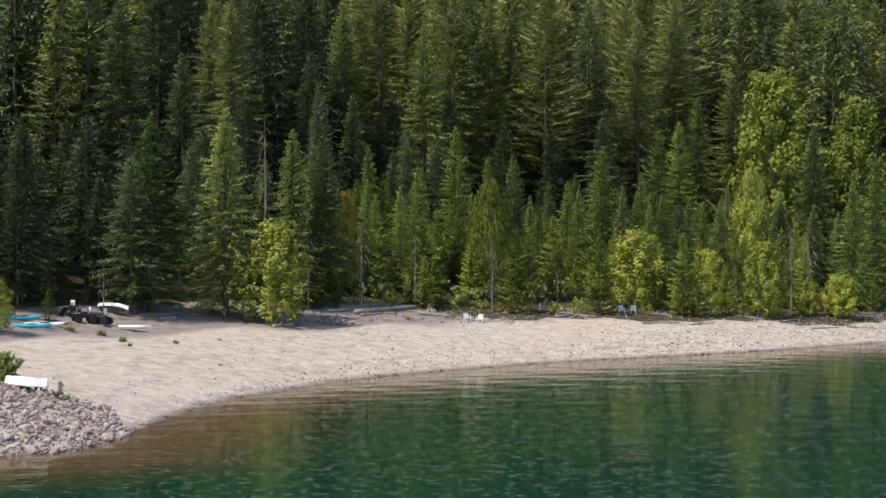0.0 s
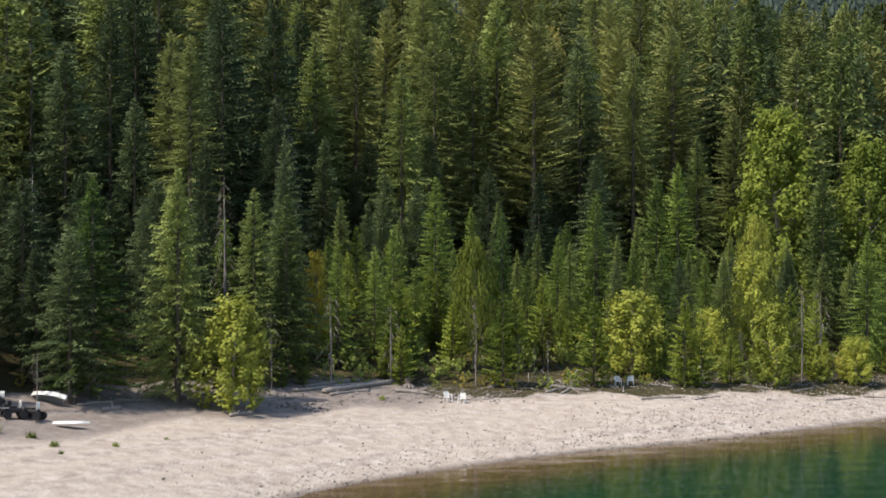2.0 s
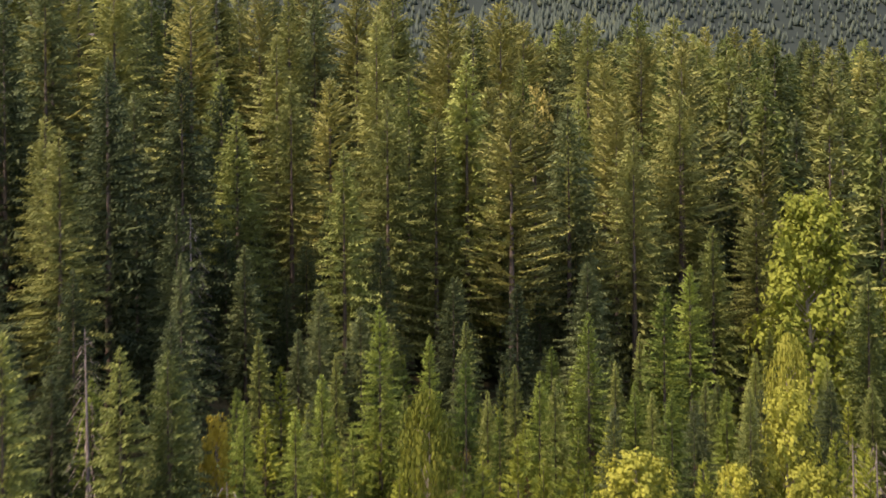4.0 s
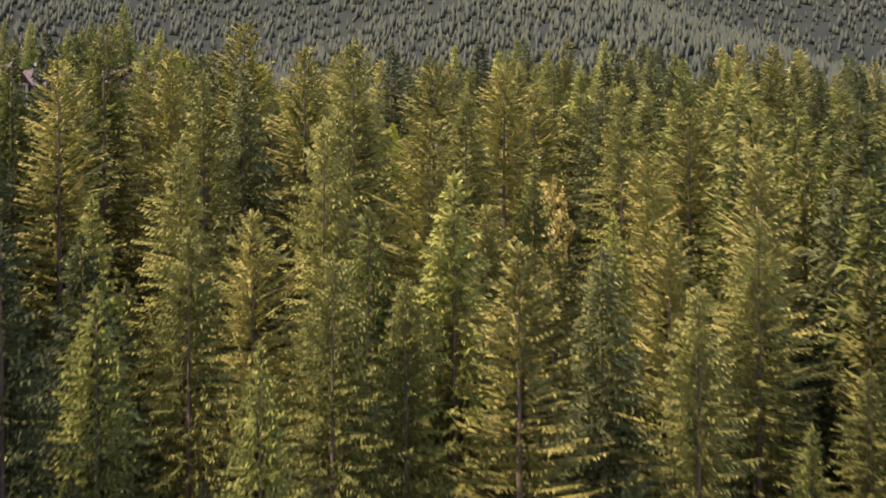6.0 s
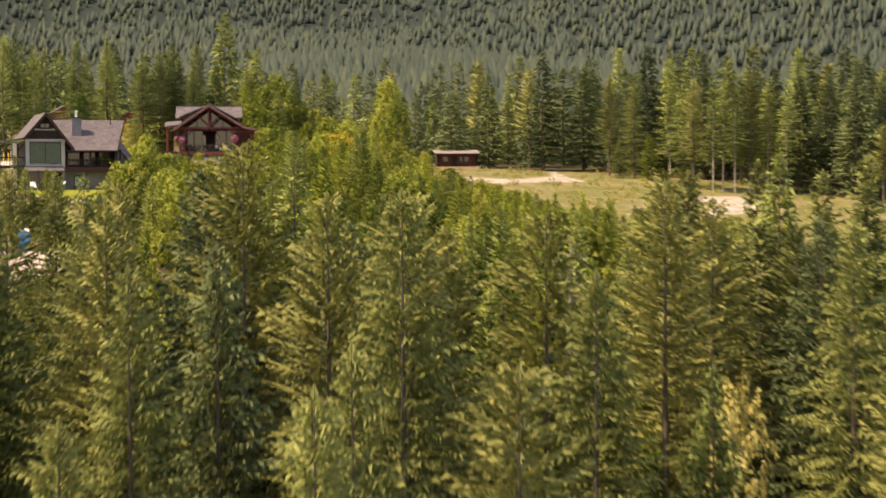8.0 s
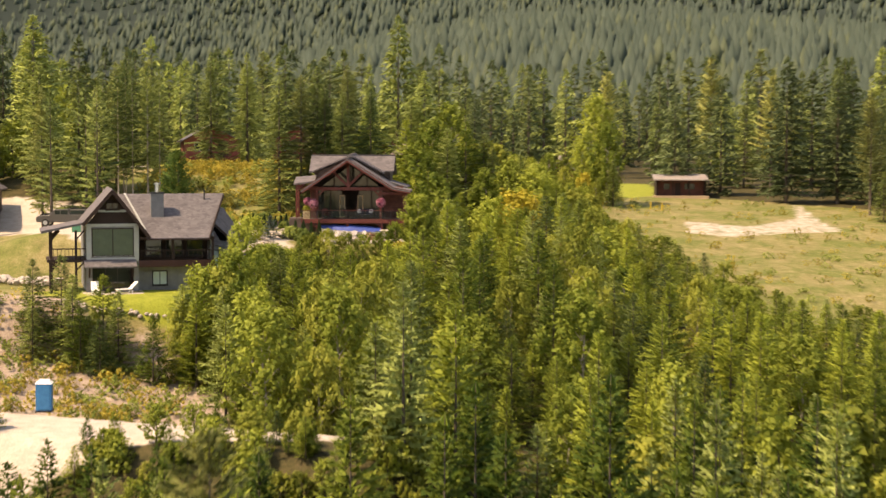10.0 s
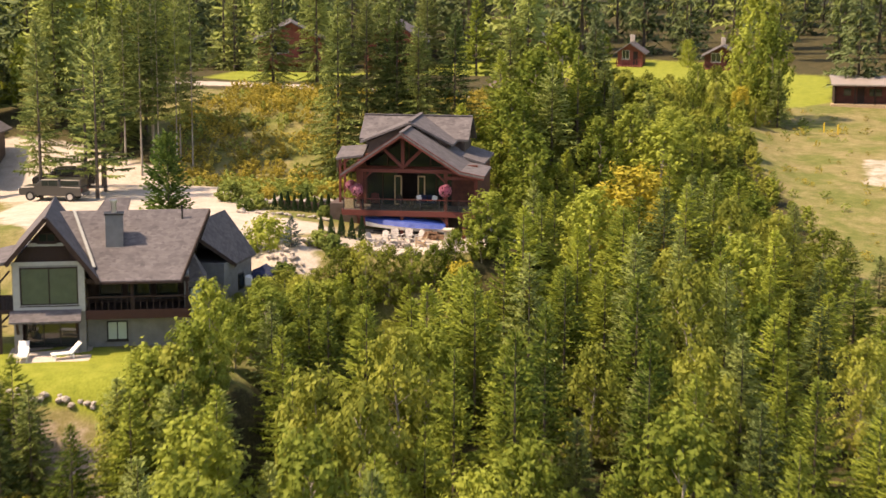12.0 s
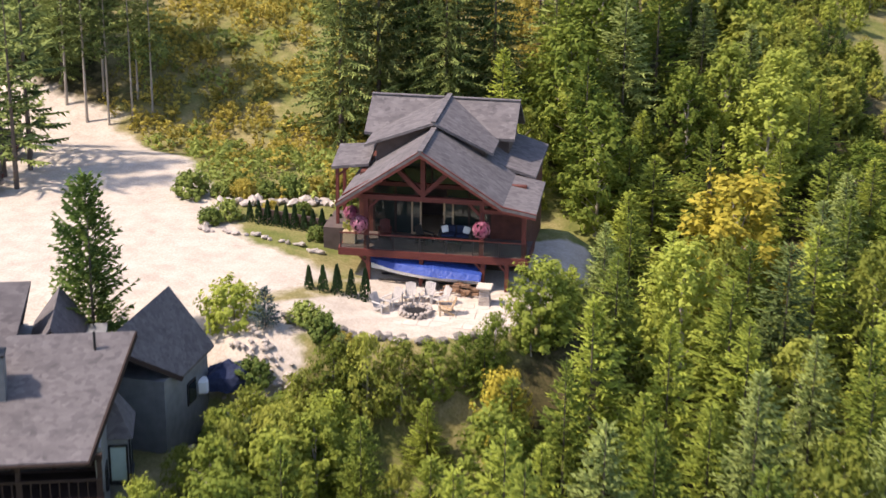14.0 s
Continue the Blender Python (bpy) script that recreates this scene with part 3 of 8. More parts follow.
SPRUCE = kinds("spruce_tree", "dark green spruce with drooping branches on the slope", "tree", lambda s: conifer(s, 20, 4.1, 0.46, 9, 0.10, 0.5, 0.05, 5.8, 0.35, 0.85, 0.34), M_SPRUCE, M_BARK, 20, (1, 2, 3))
EDGEFIR = kinds("fir_tree", "full green fir with pointed top beside the beach", "tree", lambda s: conifer(s, 18, 4.1, 0.44, 9, 0.19, 0.5, 0.04, 5.8, 0.34, 0.88, 0.32), M_EDGE, M_BARK, 18, (20, 21, 22))
BAREFIR = kinds("spruce_tree", "dark spruce with bare lower trunk beside the beach", "tree", lambda s: conifer(s, 18, 4.0, 0.46, 9, 0.12, 0.5, 0.16, 5.6, 0.36, 0.78, 0.38), M_SHADED, M_BARK, 18, (23, 24))
FIR = kinds("fir_tree", "tall olive green fir with a ragged crown", "tree", lambda s: conifer(s, 26, 4.7, 0.46, 10, 0.14, 0.5, 0.14, 6.6, 0.31, 0.76, 0.42), M_FIR, M_BARK, 26, (4, 5, 6))
PINE = kinds("pine_tree", "tall yellowish green pine with clumped needles", "tree", lambda s: conifer(s, 24, 3.7, 0.46, 9, 0.32, 0.34, 0.26, 6.6, 0.31, 0.60, 0.45), M_PINE, M_BARK, 24, (7, 8))
YOUNG = kinds("young_fir_tree", "bright green young fir in a dense thicket", "tree", lambda s: conifer(s, 8, 2.15, 0.32, 8, 0.32, 0.35, 0.02, 7.0, 0.27, 0.88), M_YOUNG, M_BARK, 8, (9, 10, 11))
LEAFY = kinds("birch_tree", "light green leafy birch beginning to turn", "tree", lambda s: broadleaf(s, 10, 2.5, 100, 0.20, 0.08, 44), M_LEAF, M_PALEBARK, 10, (12, 13, 25))
YELLOW = kinds("birch_tree", "yellow autumn birch among green trees", "tree", lambda s: broadleaf(s, 9, 2.6, 105, 0.20, 0.07, 42), M_YELLOW, M_PALEBARK, 9, (14,))
WILLOW = kinds("willow_tree", "olive yellow willow with loose hanging foliage", "tree", lambda s: broadleaf(s, 9, 2.4, 90, 0.20, 0.05, 42, 1.0, 0.35), M_WILLOW, M_PALEBARK, 9, (15, 16))
BUSHY = kinds("leafy_tree", "dense yellow green leafy tree at the beach edge", "tree", lambda s: broadleaf(s, 9, 2.5, 130, 0.19, 0.06, 42), M_SUNLEAF, M_PALEBARK, 9, (28, 29))
COTTONWOOD = kinds("cottonwood_tree", "tall light green cottonwood at the forest edge", "tree", lambda s: broadleaf(s, 26, 5.6, 210, 0.38, 0.12, 44), M_LEAF, M_PALEBARK, 26, (30, 39))
BIRCH_WEEP = kinds("birch_tree", "weeping olive yellow birch at the beach edge", "tree", lambda s: broadleaf(s, 14, 3.0, 120, 0.24, 0.16, 44, 1.0, 0.75), M_WILLOW, M_PALEBARK, 14, (40,))
ASPEN = kinds("aspen_tree", "pale yellow aspen with sparse leaves and whitish trunk", "tree", lambda s: broadleaf(s, 16, 2.6, 34, 0.22, 0.62, 40), M_PALEYELLOW, M_PALEBARK, 16, (49,))
STEMMED = kinds("pine_tree", "tall pine with long bare trunk and narrow dark crown", "tree", lambda s: conifer(s, 18, 2.5, 0.55, 8, 0.2, 0.45, 0.30, 5.0, 0.42, 0.6, 0.5, 0.6), M_SPRUCE, M_PALEBARK, 18, (60, 61))
LARCH = kinds("larch_tree", "thin open larch with level sparse branches", "tree", lambda s: conifer(s, 16, 2.6, 0.75, 6, 0.12, 0.2, 0.14, 4.6, 0.36, 0.6, 0.6), M_SPRUCE, M_BARK, 16, (62, 63))
SHADED = kinds("spruce_tree", "deep green spruce in the shade of the slope", "tree", lambda s: conifer(s, 20, 4.1, 0.46, 9, 0.10, 0.5, 0.06, 5.8, 0.35, 0.82, 0.34), M_SHADED, M_BARK, 20, (26, 27))
RUST = kinds("dying_fir_tree", "small fir with rust brown dead needles", "tree", lambda s: conifer(s, 8, 1.3, 0.4, 6, 0.2, 0.4, 0.05, 5, 0.3), M_RUST, M_BARK, 8, (17,))
SNAG = [Kind("dead_tree", "bare grey dead conifer with broken twigs", "tree", None, snag(s, 16), None, M_GREYTWIG, 16) for s in (18, 19)]

POLE = [Kind("dead_tree", "thin bare grey pole with a few dead twigs", "tree", None, snag(s, 8), None, M_GREYTWIG, 8) for s in (64, 65)]

planted = []


def plant(pool, x, y, height=None, top=None, wide=1.0, group="", label=""):
    k = pool[rng.randrange(len(pool))]
    z = ground_z(x, y)
    if top is not None:
        height = top - z
    planted.append((x, y))
    return k.plant(x, y, height, rng.uniform(0, 360), group, label, z, wide)


EDGE = "trees along the beach"
def plant_row(group, *spots):
    """Trees at given places, by the height of their tops and their breadth."""
    for pool, x, y, top, wide in spots:
        plant(pool, x, y, top=top, wide=wide, group=group)


plant_row(EDGE,
          (EDGEFIR, 1.3, 192.6, 22.85, 1.0), (EDGEFIR, 7.9, 192.2, 19.3, 0.8), (EDGEFIR, 18.7, 208.0, 21.6, 1.0), (EDGEFIR, 26.0, 214.0, 23.7, 1.1), (COTTONWOOD, 42.7, 231.8, 32.4, 1.0),
          (EDGEFIR, 24.3, 197.0, 15.8, 1.0), (SPRUCE, -19.3, 158.0, 22.35, 1.2), (SPRUCE, -14.2, 167.4, 21.0, 1.1), (SPRUCE, 12.3, 206.0, 17.3, 0.9), (EDGEFIR, -25.4, 154.6, 21.7, 1.15),
          (SPRUCE, -11.6, 170, 20.6, 1.2), (EDGEFIR, -2.7, 185, 18.0, 1.0), (EDGEFIR, -4.4, 182, 15.9, 1.0), (EDGEFIR, 14.0, 200, 17.1, 1.0))
plant_row("trees of the mature forest",
          (FIR, 39.4, 242.1, 32.7, 1.3))
plant_row(EDGE,
          (EDGEFIR, 29.9, 225, 25.5, 1.1), (SPRUCE, 33.7, 235, 29.3, 1.1), (BUSHY, 35.1, 205, 15.1, 0.85), (BUSHY, 34.5, 190, 10.4, 1.15), (BUSHY, 20.6, 190, 11.5, 1.5),
          (BUSHY, 39.7, 195, 6.0, 1.6), (BUSHY, 43.6, 195, 6.8, 1.5), (BUSHY, -14.8, 157, 12.1, 1.3), (COTTONWOOD, 55.0, 235, 29.0, 1.0), (SPRUCE, 46.9, 225, 24.9, 1.1),
          (BAREFIR, -32.1, 160, 21.7, 1.3), (BAREFIR, -26.7, 152, 17.7, 1.2), (EDGEFIR, -7.6, 178, 16.7, 0.9), (YELLOW, -9.7, 180, 15.4, 0.5), (RUST, 12.3, 188, 10.0, 1.0))
plant_row(EDGE,
          (EDGEFIR, 5.1, 203, 20.0, 0.9), (BAREFIR, -24.3, 172, 19.6, 1.2), (BIRCH_WEEP, 4.9, 184, 16.6, 1.0), (SNAG, -14.3, 201.8, 30.2, 1.0), (EDGEFIR, -0.6, 188, 14.0, 0.9),
          (EDGEFIR, 10.6, 196, 14.5, 0.9), (EDGEFIR, 22.2, 204, 16.0, 1.0), (BAREFIR, -21.8, 166, 17.5, 1.2), (BAREFIR, -36.5, 154, 20.5, 1.3), (BAREFIR, -35.0, 146, 15.0, 1.2),
          (BAREFIR, -30.2, 156, 16.0, 1.2), (BUSHY, 8.4, 187, 9.5, 0.9), (BUSHY, -2.2, 179, 8.0, 0.9), (EDGEFIR, 47.5, 206, 17.5, 1.0), (EDGEFIR, 52.0, 214, 20.0, 1.0))
plant_row(EDGE,
          (BUSHY, 29.6, 199, 9.5, 1.1), (EDGEFIR, 30.5, 208, 15.0, 1.0), (BIRCH_WEEP, 37.5, 216, 19.0, 0.9), (EDGEFIR, -9.0, 186, 17.0, 1.0), (EDGEFIR, 15.8, 212, 18.5, 1.0),
          (EDGEFIR, -17.6, 176, 18.5, 1.2), (BUSHY, 16.6, 195, 8.5, 1.0), (FIR, 1.3, 222, 41.7, 1.15))
plant_row("trees of the mature forest",
          (SHADED, -14.1, 221.8, 42.8, 1.15), (FIR, -7.8, 223.8, 43.2, 1.15), (FIR, 5.8, 225.2, 39.9, 1.1), (PINE, 13.0, 226.7, 42.2, 1.3), (SPRUCE, -2.4, 214.0, 36.6, 1.0),
          (FIR, 25.4, 231.8, 39.2, 1.15), (PINE, -8.7, 266.0, 60.7, 1.2), (PINE, -3.0, 258.8, 58.1, 1.1), (SHADED, -11.4, 268.6, 58.6, 1.2), (SPRUCE, 12.5, 307.4, 55.5, 0.9),
          (PINE, 23.4, 293.0, 55.8, 1.3), (FIR, 43.7, 311.6, 57.2, 1.2), (SHADED, -20.4, 197.6, 41.3, 1.1))
plant_row("bare trees along the beach",
          (POLE, -28.3, 148.0, 8.4, 0.9), (POLE, -26.4, 152.3, 7.9, 0.9), (POLE, -23.2, 156.3, 9.8, 0.9), (POLE, -12.6, 166.3, 10.8, 0.9), (POLE, -7.8, 170.1, 12.1, 0.9),
          (POLE, -2.7, 174.8, 10.8, 0.9), (POLE, 4.9, 177.6, 9.7, 0.9), (POLE, 8.9, 179.5, 8.0, 0.9), (POLE, 10.4, 180.3, 6.8, 0.9), (POLE, 11.7, 180.9, 7.4, 0.9),
          (POLE, 31.2, 190.3, 7.8, 0.9), (POLE, 38.1, 194.3, 12.1, 0.9), (POLE, 40.3, 195.7, 11.5, 0.9), (SNAG, -17.2, 172.0, 22.0, 0.8), (SNAG, -33.5, 170.0, 22.4, 1.2))
plant_row("trees of the mature forest",
          (FIR, 0.4, 243.5, 52.0, 1.1), (FIR, 1.2, 254.6, 58.3, 1.1), (SNAG, 8.1, 299.1, 54.5, 1.4), (PINE, 17.7, 289.8, 57.5, 1.3), (ASPEN, 18.0, 273.3, 47.5, 0.6))
plant_row(EDGE,
          (BAREFIR, -29.0, 170.0, 20.0, 1.25), (BAREFIR, -33.5, 166.5, 20.5, 1.25), (BAREFIR, -38.5, 162.5, 20.5, 1.25), (BAREFIR, -24.0, 178.0, 22.0, 1.2),
          (BAREFIR, -19.6, 172.6, 19.0, 1.2), (BAREFIR, -30.5, 176.5, 22.5, 1.3), (BAREFIR, -36.5, 172.0, 22.0, 1.3), (BAREFIR, -41.5, 157.0, 19.5, 1.3))


def free_of(x, y, gap):
    return all((x - a) ** 2 + (y - b) ** 2 > gap * gap for a, b in planted)


def fill_edge(count):
    """Close spruces added in the second row behind the beach, many with shade-darkened needles."""
    r = random.Random(17)
    n = 0
    for _ in range(4000):
        x = r.uniform(-46, 58)
        y = float(np.interp(x, SHORE[:, 0], SHORE[:, 1])) + r.uniform(20, 70)
        d = float(inland(np.array([x]), np.array([y]))[0])
        low = beach_width(x) + (7 if x < -12 else 14)
        if low < d < low + 18 and free_of(x, y, 3.0 if x < -12 else 3.6):
            plant(BAREFIR if r.random() < 0.3 else SHADED if r.random() < (0.9 if x < -10 else 0.15) else SPRUCE, x, y, height=r.uniform(13, 18) if x < -10 else r.uniform(8, 12), wide=r.uniform(0.8, 1.1), group=EDGE)
            n += 1
            if n == count:
                return


def in_sight(x, y, margin):
    """A generous wedge of the plan that the walk overlooks."""
    return abs(x + 0.12 * max(0, y - 250)) < 0.28 * (y - 20) + margin


fill_edge(60)

# mature forest between beach and houses: the nearest trees stand alone, the rest are one wood
wood = {id(p): [] for p in (SPRUCE, FIR, PINE)}
singles = 0
tries = 0
spots = []
while tries < 9000:
    tries += 1
    x, y = rng.uniform(-95, 110), rng.uniform(140, 345)
    d = float(inland(np.array([x]), np.array([y]))[0])
    if d < (43 if x > -16 else 35) or not in_sight(x, y, 15) or any((x - a) ** 2 + (y - b) ** 2 < 39 for a, b in planted):
        continue
    if -46 < x < 8 and y > 292 - 0.5 * max(0, -x - 20):
        continue
    if x < -20 and y > 318:
        continue
    if 2.5 < x < 14 and y > 264 or -2 < x < 14 and y > 300:
        continue
    planted.append((x, y))
    spots.append((x, y, d))


def arrays_of(me):
    v = np.empty(len(me.vertices) * 3, np.float32)
    me.vertices.foreach_get("co", v)
    f = np.empty(len(me.loops), np.int32)
    me.loops.foreach_get("vertex_index", f)
    return v.reshape(-1, 3), f.reshape(-1, 3)


def stamp(arr, x, y, z, s, wide, turn):
    v, f = arr
    c, n = math.cos(turn), math.sin(turn)
    w = np.stack([(v[:, 0] * c - v[:, 1] * n) * s * wide + x, (v[:, 0] * n + v[:, 1] * c) * s * wide + y, v[:, 2] * s + z], -1)
    return w, f


CROWNS = {}


def stamp_tree(store, pool, x, y, height, wide):
    k = pool[rng.randrange(len(pool))]
    key = k.name + str(id(k))
    if key not in CROWNS:
        CROWNS[key] = (arrays_of(k.crown), arrays_of(k.trunk))
    z, s, a = ground_z(x, y), height / k.height, rng.uniform(0, 6.28)
    store["crown"].append((*stamp(CROWNS[key][0], x, y, z, s, wide, a), rng.uniform(-0.32, 0.32)))
    store["trunk"].append(stamp(CROWNS[key][1], x, y, z, s, wide, a))


def wood_of(name, label, stores):
    """One wood, with its crowns by kind and its trunks as parts."""
    ob = thing(name, label, "forest", kind="stuff")
    for crown_mat, store in stores:
        if store["crown"]:
            tagged(child("crowns", merged("crowns", store["crown"], crown_mat), ob), kind="stuff")
            tagged(child("trunks", merged("trunks", store["trunk"], M_BARK, True), ob), kind="stuff")
    return ob


THIN_SHADED = kinds("spruce_tree", "", "tree", lambda s: conifer(s, 20, 4.2, 0.80, 8, 0.12, 0.5, 0.08, 3.0, 0.66, 0.82), M_SHADED, M_BARK, 20, (37, 38))
THIN_SPRUCE = kinds("spruce_tree", "", "tree", lambda s: conifer(s, 20, 4.2, 0.80, 8, 0.12, 0.5, 0.08, 3.0, 0.66, 0.85), M_SPRUCE, M_BARK, 20, (31, 32))
THIN_FIR = kinds("fir_tree", "", "tree", lambda s: conifer(s, 26, 4.9, 1.0, 8, 0.22, 0.42, 0.18, 2.8, 0.74, 0.76, 0.40), M_FIR, M_BARK, 26, (33, 34, 36))
THIN_PINE = kinds("pine_tree", "", "tree", lambda s: conifer(s, 24, 3.8, 1.0, 8, 0.45, 0.25, 0.30, 3.0, 0.70, 0.62, 0.45), M_PINE, M_BARK, 24, (35,))
stores = {"s": {"crown": [], "trunk": []}, "f": {"crown": [], "trunk": []}, "p": {"crown": [], "trunk": []}, "e": {"crown": [], "trunk": []}}
spots.sort(key=lambda p: abs(p[0] - 1))
for i, (x, y, d) in enumerate(spots):
    h = rng.uniform(19, 33) * (0.85 if d < 55 else 1.0)
    roof = 200.0
    if y > 235:
        h = rng.uniform(27, 35)
        roof = (60.4 if 238 < y < 275 else 58.0 + 0.065 * (y - 250)) - 1.8 * rng.random() if x < -8 else 61.5 - 6.5 * rng.random() if x > 13 else 58.5 - 4.5 * rng.random()
    h = max(9.0, min(h, roof - ground_z(x, y)))
    u = rng.random()
    # low and left-hand trees often get shade-darkened needles in place of shadow
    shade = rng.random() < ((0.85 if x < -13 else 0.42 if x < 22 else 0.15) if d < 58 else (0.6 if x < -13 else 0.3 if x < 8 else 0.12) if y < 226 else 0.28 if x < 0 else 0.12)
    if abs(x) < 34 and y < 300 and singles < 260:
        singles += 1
        plant((SHADED if shade else FIR if u < 0.45 else SPRUCE if u < (0.75 if x < 8 else 0.62) else PINE), x, y, height=h, wide=rng.uniform(0.9, 1.3), group="trees of the mature forest")
    else:
        key, pool = ("e", THIN_SHADED) if shade else ("f", THIN_FIR) if u < 0.45 else ("s", THIN_SPRUCE) if u < 0.75 else ("p", THIN_PINE)
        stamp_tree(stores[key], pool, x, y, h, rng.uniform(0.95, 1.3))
# second-storey spruces, added with darkened needles to dim the lower forest
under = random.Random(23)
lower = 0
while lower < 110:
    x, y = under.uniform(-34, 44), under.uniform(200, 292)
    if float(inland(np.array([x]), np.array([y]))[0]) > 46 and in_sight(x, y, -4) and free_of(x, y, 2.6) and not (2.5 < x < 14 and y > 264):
        plant(SHADED, x, y, height=under.uniform(10, 17), wide=under.uniform(1.0, 1.3), group="trees of the mature forest", label="half-grown deep green spruce under taller trees")
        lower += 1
wood_of("forest", "mature mixed conifer forest on the lakeside slope", [(M_SPRUCE, stores["s"]), (M_FIR, stores["f"]), (M_PINE, stores["p"]), (M_SHADED, stores["e"])])


# ---- thickets and woods round the houses ----
SAPLING = kinds("young_spruce_tree", "dark green young spruce in a dense thicket", "tree", lambda s: conifer(s, 9, 2.3, 0.34, 8, 0.2, 0.45, 0.02, 6.5, 0.30, 0.82), M_SPRUCE, M_BARK, 9, (47, 48))
THICKET = [(-36, 345), (-37, 356), (-41, 361), (-41.5, 369), (-43, 376), (-43.6, 384), (-42.6, 390.3), (-36.5, 392.6), (-31.5, 397.5), (-31.6, 407), (-34.5, 418), (-37, 428), (-40, 438), (-24, 455), (-16, 440), (-9, 420), (2, 406), (16, 398), (44, 392), (44, 345), (8, 322), (-24, 322), (-30, 331), (-22, 344), (-30, 346)]
NO_TREES = [DRIVE, LOW_ROAD, FIELD, LAWN, BANK, GREEN, MEADOW, FAR_ROAD]
tx, ty = [], []
grid_rng = random.Random(5)
for i in range(9000):
    tx.append(grid_rng.uniform(-46, 42)), ty.append(grid_rng.uniform(318, 450))
inside = poly_mask(np.array(tx), np.array(ty), THICKET, 0.3) > 0.5
LOWER = [(-62, 336), (-46, 335), (-44, 332), (-33, 332), (-24, 322), (-14, 300), (-20, 290), (-70, 296)]
low_in = poly_mask(np.array(tx) - 20, np.array(ty) - 26, LOWER, 0.3) > 0.5
GULLY = [(3.0, 264), (13.5, 266), (15, 324), (-4, 324), (-2, 300), (3, 296)]
gully_in = poly_mask(np.array(tx), np.array(ty) - 60, GULLY, 0.3) > 0.5
YOUNG_SPOTS = ((YOUNG, -35.3, 427.2, 65.2, 1.3), (WILLOW, -19.6, 399.4, 62.0, 1.5), (SAPLING, -28.5, 443.8, 64.9, 1.3), (YOUNG, -15.5, 395.2, 62.4, 1.2), (LEAFY, -43.6, 373.6, 62.0, 1.3), (LEAFY, -44.4, 386.0, 60.4, 1.5),
               (YOUNG, -36.0, 380.0, 58.3, 1.4), (YOUNG, -26.6, 385.4, 59.0, 1.3), (YOUNG, -25.4, 394.0, 64.3, 1.0), (LEAFY, -32.2, 387.1, 61.5, 1.3), (YOUNG, -29.2, 385.2, 60.9, 1.2), (WILLOW, -36.5, 385.5, 58.3, 1.5),
               (YOUNG, -19.2, 433.4, 61.7, 1.4), (LEAFY, -39.6, 426.0, 67.6, 1.2), (YOUNG, -22.4, 390.0, 62.0, 1.2), (SAPLING, -31.0, 402.0, 66.0, 1.1))
for pool, x, y, top, wide in YOUNG_SPOTS:
    plant(pool, x, y, top=top, wide=wide, group="young trees of the thicket")
near = []
for x, y, ok in zip(list(tx) + [a - 20 for a in tx] + tx, list(ty) + [b - 26 for b in ty] + [b - 60 for b in ty], list(inside) + list(low_in) + list(gully_in)):
    if ok and all((x - q[1]) ** 2 + (y - q[2]) ** 2 > 6.5 for q in YOUNG_SPOTS) and all((x - a) ** 2 + (y - b) ** 2 > 11.5 for a, b in near):
        near.append((x, y))
for k in ("y", "l", "w", "d"):
    stores[k] = {"crown": [], "trunk": []}
LIGHT_LEAFY = kinds("birch_tree", "", "tree", lambda s: broadleaf(s, 9, 2.4, 58, 0.34, 0.06, 22, limbs=9), M_LEAF, M_PALEBARK, 9, (41, 42))
LIGHT_WILLOW = kinds("willow_tree", "", "tree", lambda s: broadleaf(s, 8, 2.4, 58, 0.34, 0.05, 22, limbs=9), M_WILLOW, M_PALEBARK, 8, (43,))
LIGHT_YOUNG = kinds("young_fir_tree", "", "tree", lambda s: conifer(s, 8, 2.15, 0.46, 7, 0.35, 0.35, 0.02, 4.2, 0.40, 0.88), M_YOUNG, M_BARK, 8, (44, 45))
LIGHT_DARK = kinds("young_spruce_tree", "", "tree", lambda s: conifer(s, 9, 2.3, 0.48, 7, 0.2, 0.45, 0.02, 4.0, 0.42, 0.85), M_SPRUCE, M_BARK, 9, (46,))
# greatest height of the young growth over the plan, lower towards the houses and the field
GROWTH_X = np.array([-46, -40, -34, -28, -22, -10, 2, 20])
GROWTH_Y = np.array([348, 364, 380, 388, 396, 412, 436])
GROWTH = np.array([[7.5, 9, 13, 13, 15, 15, 14, 15], [2, 9, 10, 11.5, 15, 14, 12, 13], [2, 7, 8, 13, 14, 11, 9, 10], [2, 5.5, 6, 13, 13.5, 9.5, 7.5, 8], [1, 2, 2.5, 12.5, 13, 7.5, 6, 6.5], [1, 2, 5, 12, 11.5, 5, 3, 3], [1, 3, 8, 9, 7, 2.5, 1.5, 1.5]])


def growth(x, y):
    rows = [np.interp(x, GROWTH_X, row) for row in GROWTH]
    return float(np.interp(y, GROWTH_Y, rows))


def canopy(x, y):
    """The highest treetops of the young growth, falling in planes towards the field."""
    return min(139.2 - 0.286 * x - 0.176 * y, 170.4 - 0.760 * x - 0.281 * y, 187.7 - 1.092 * x - 0.338 * y) if x > -34 and y > 423 or x > -52 and y > 446 else 200.0


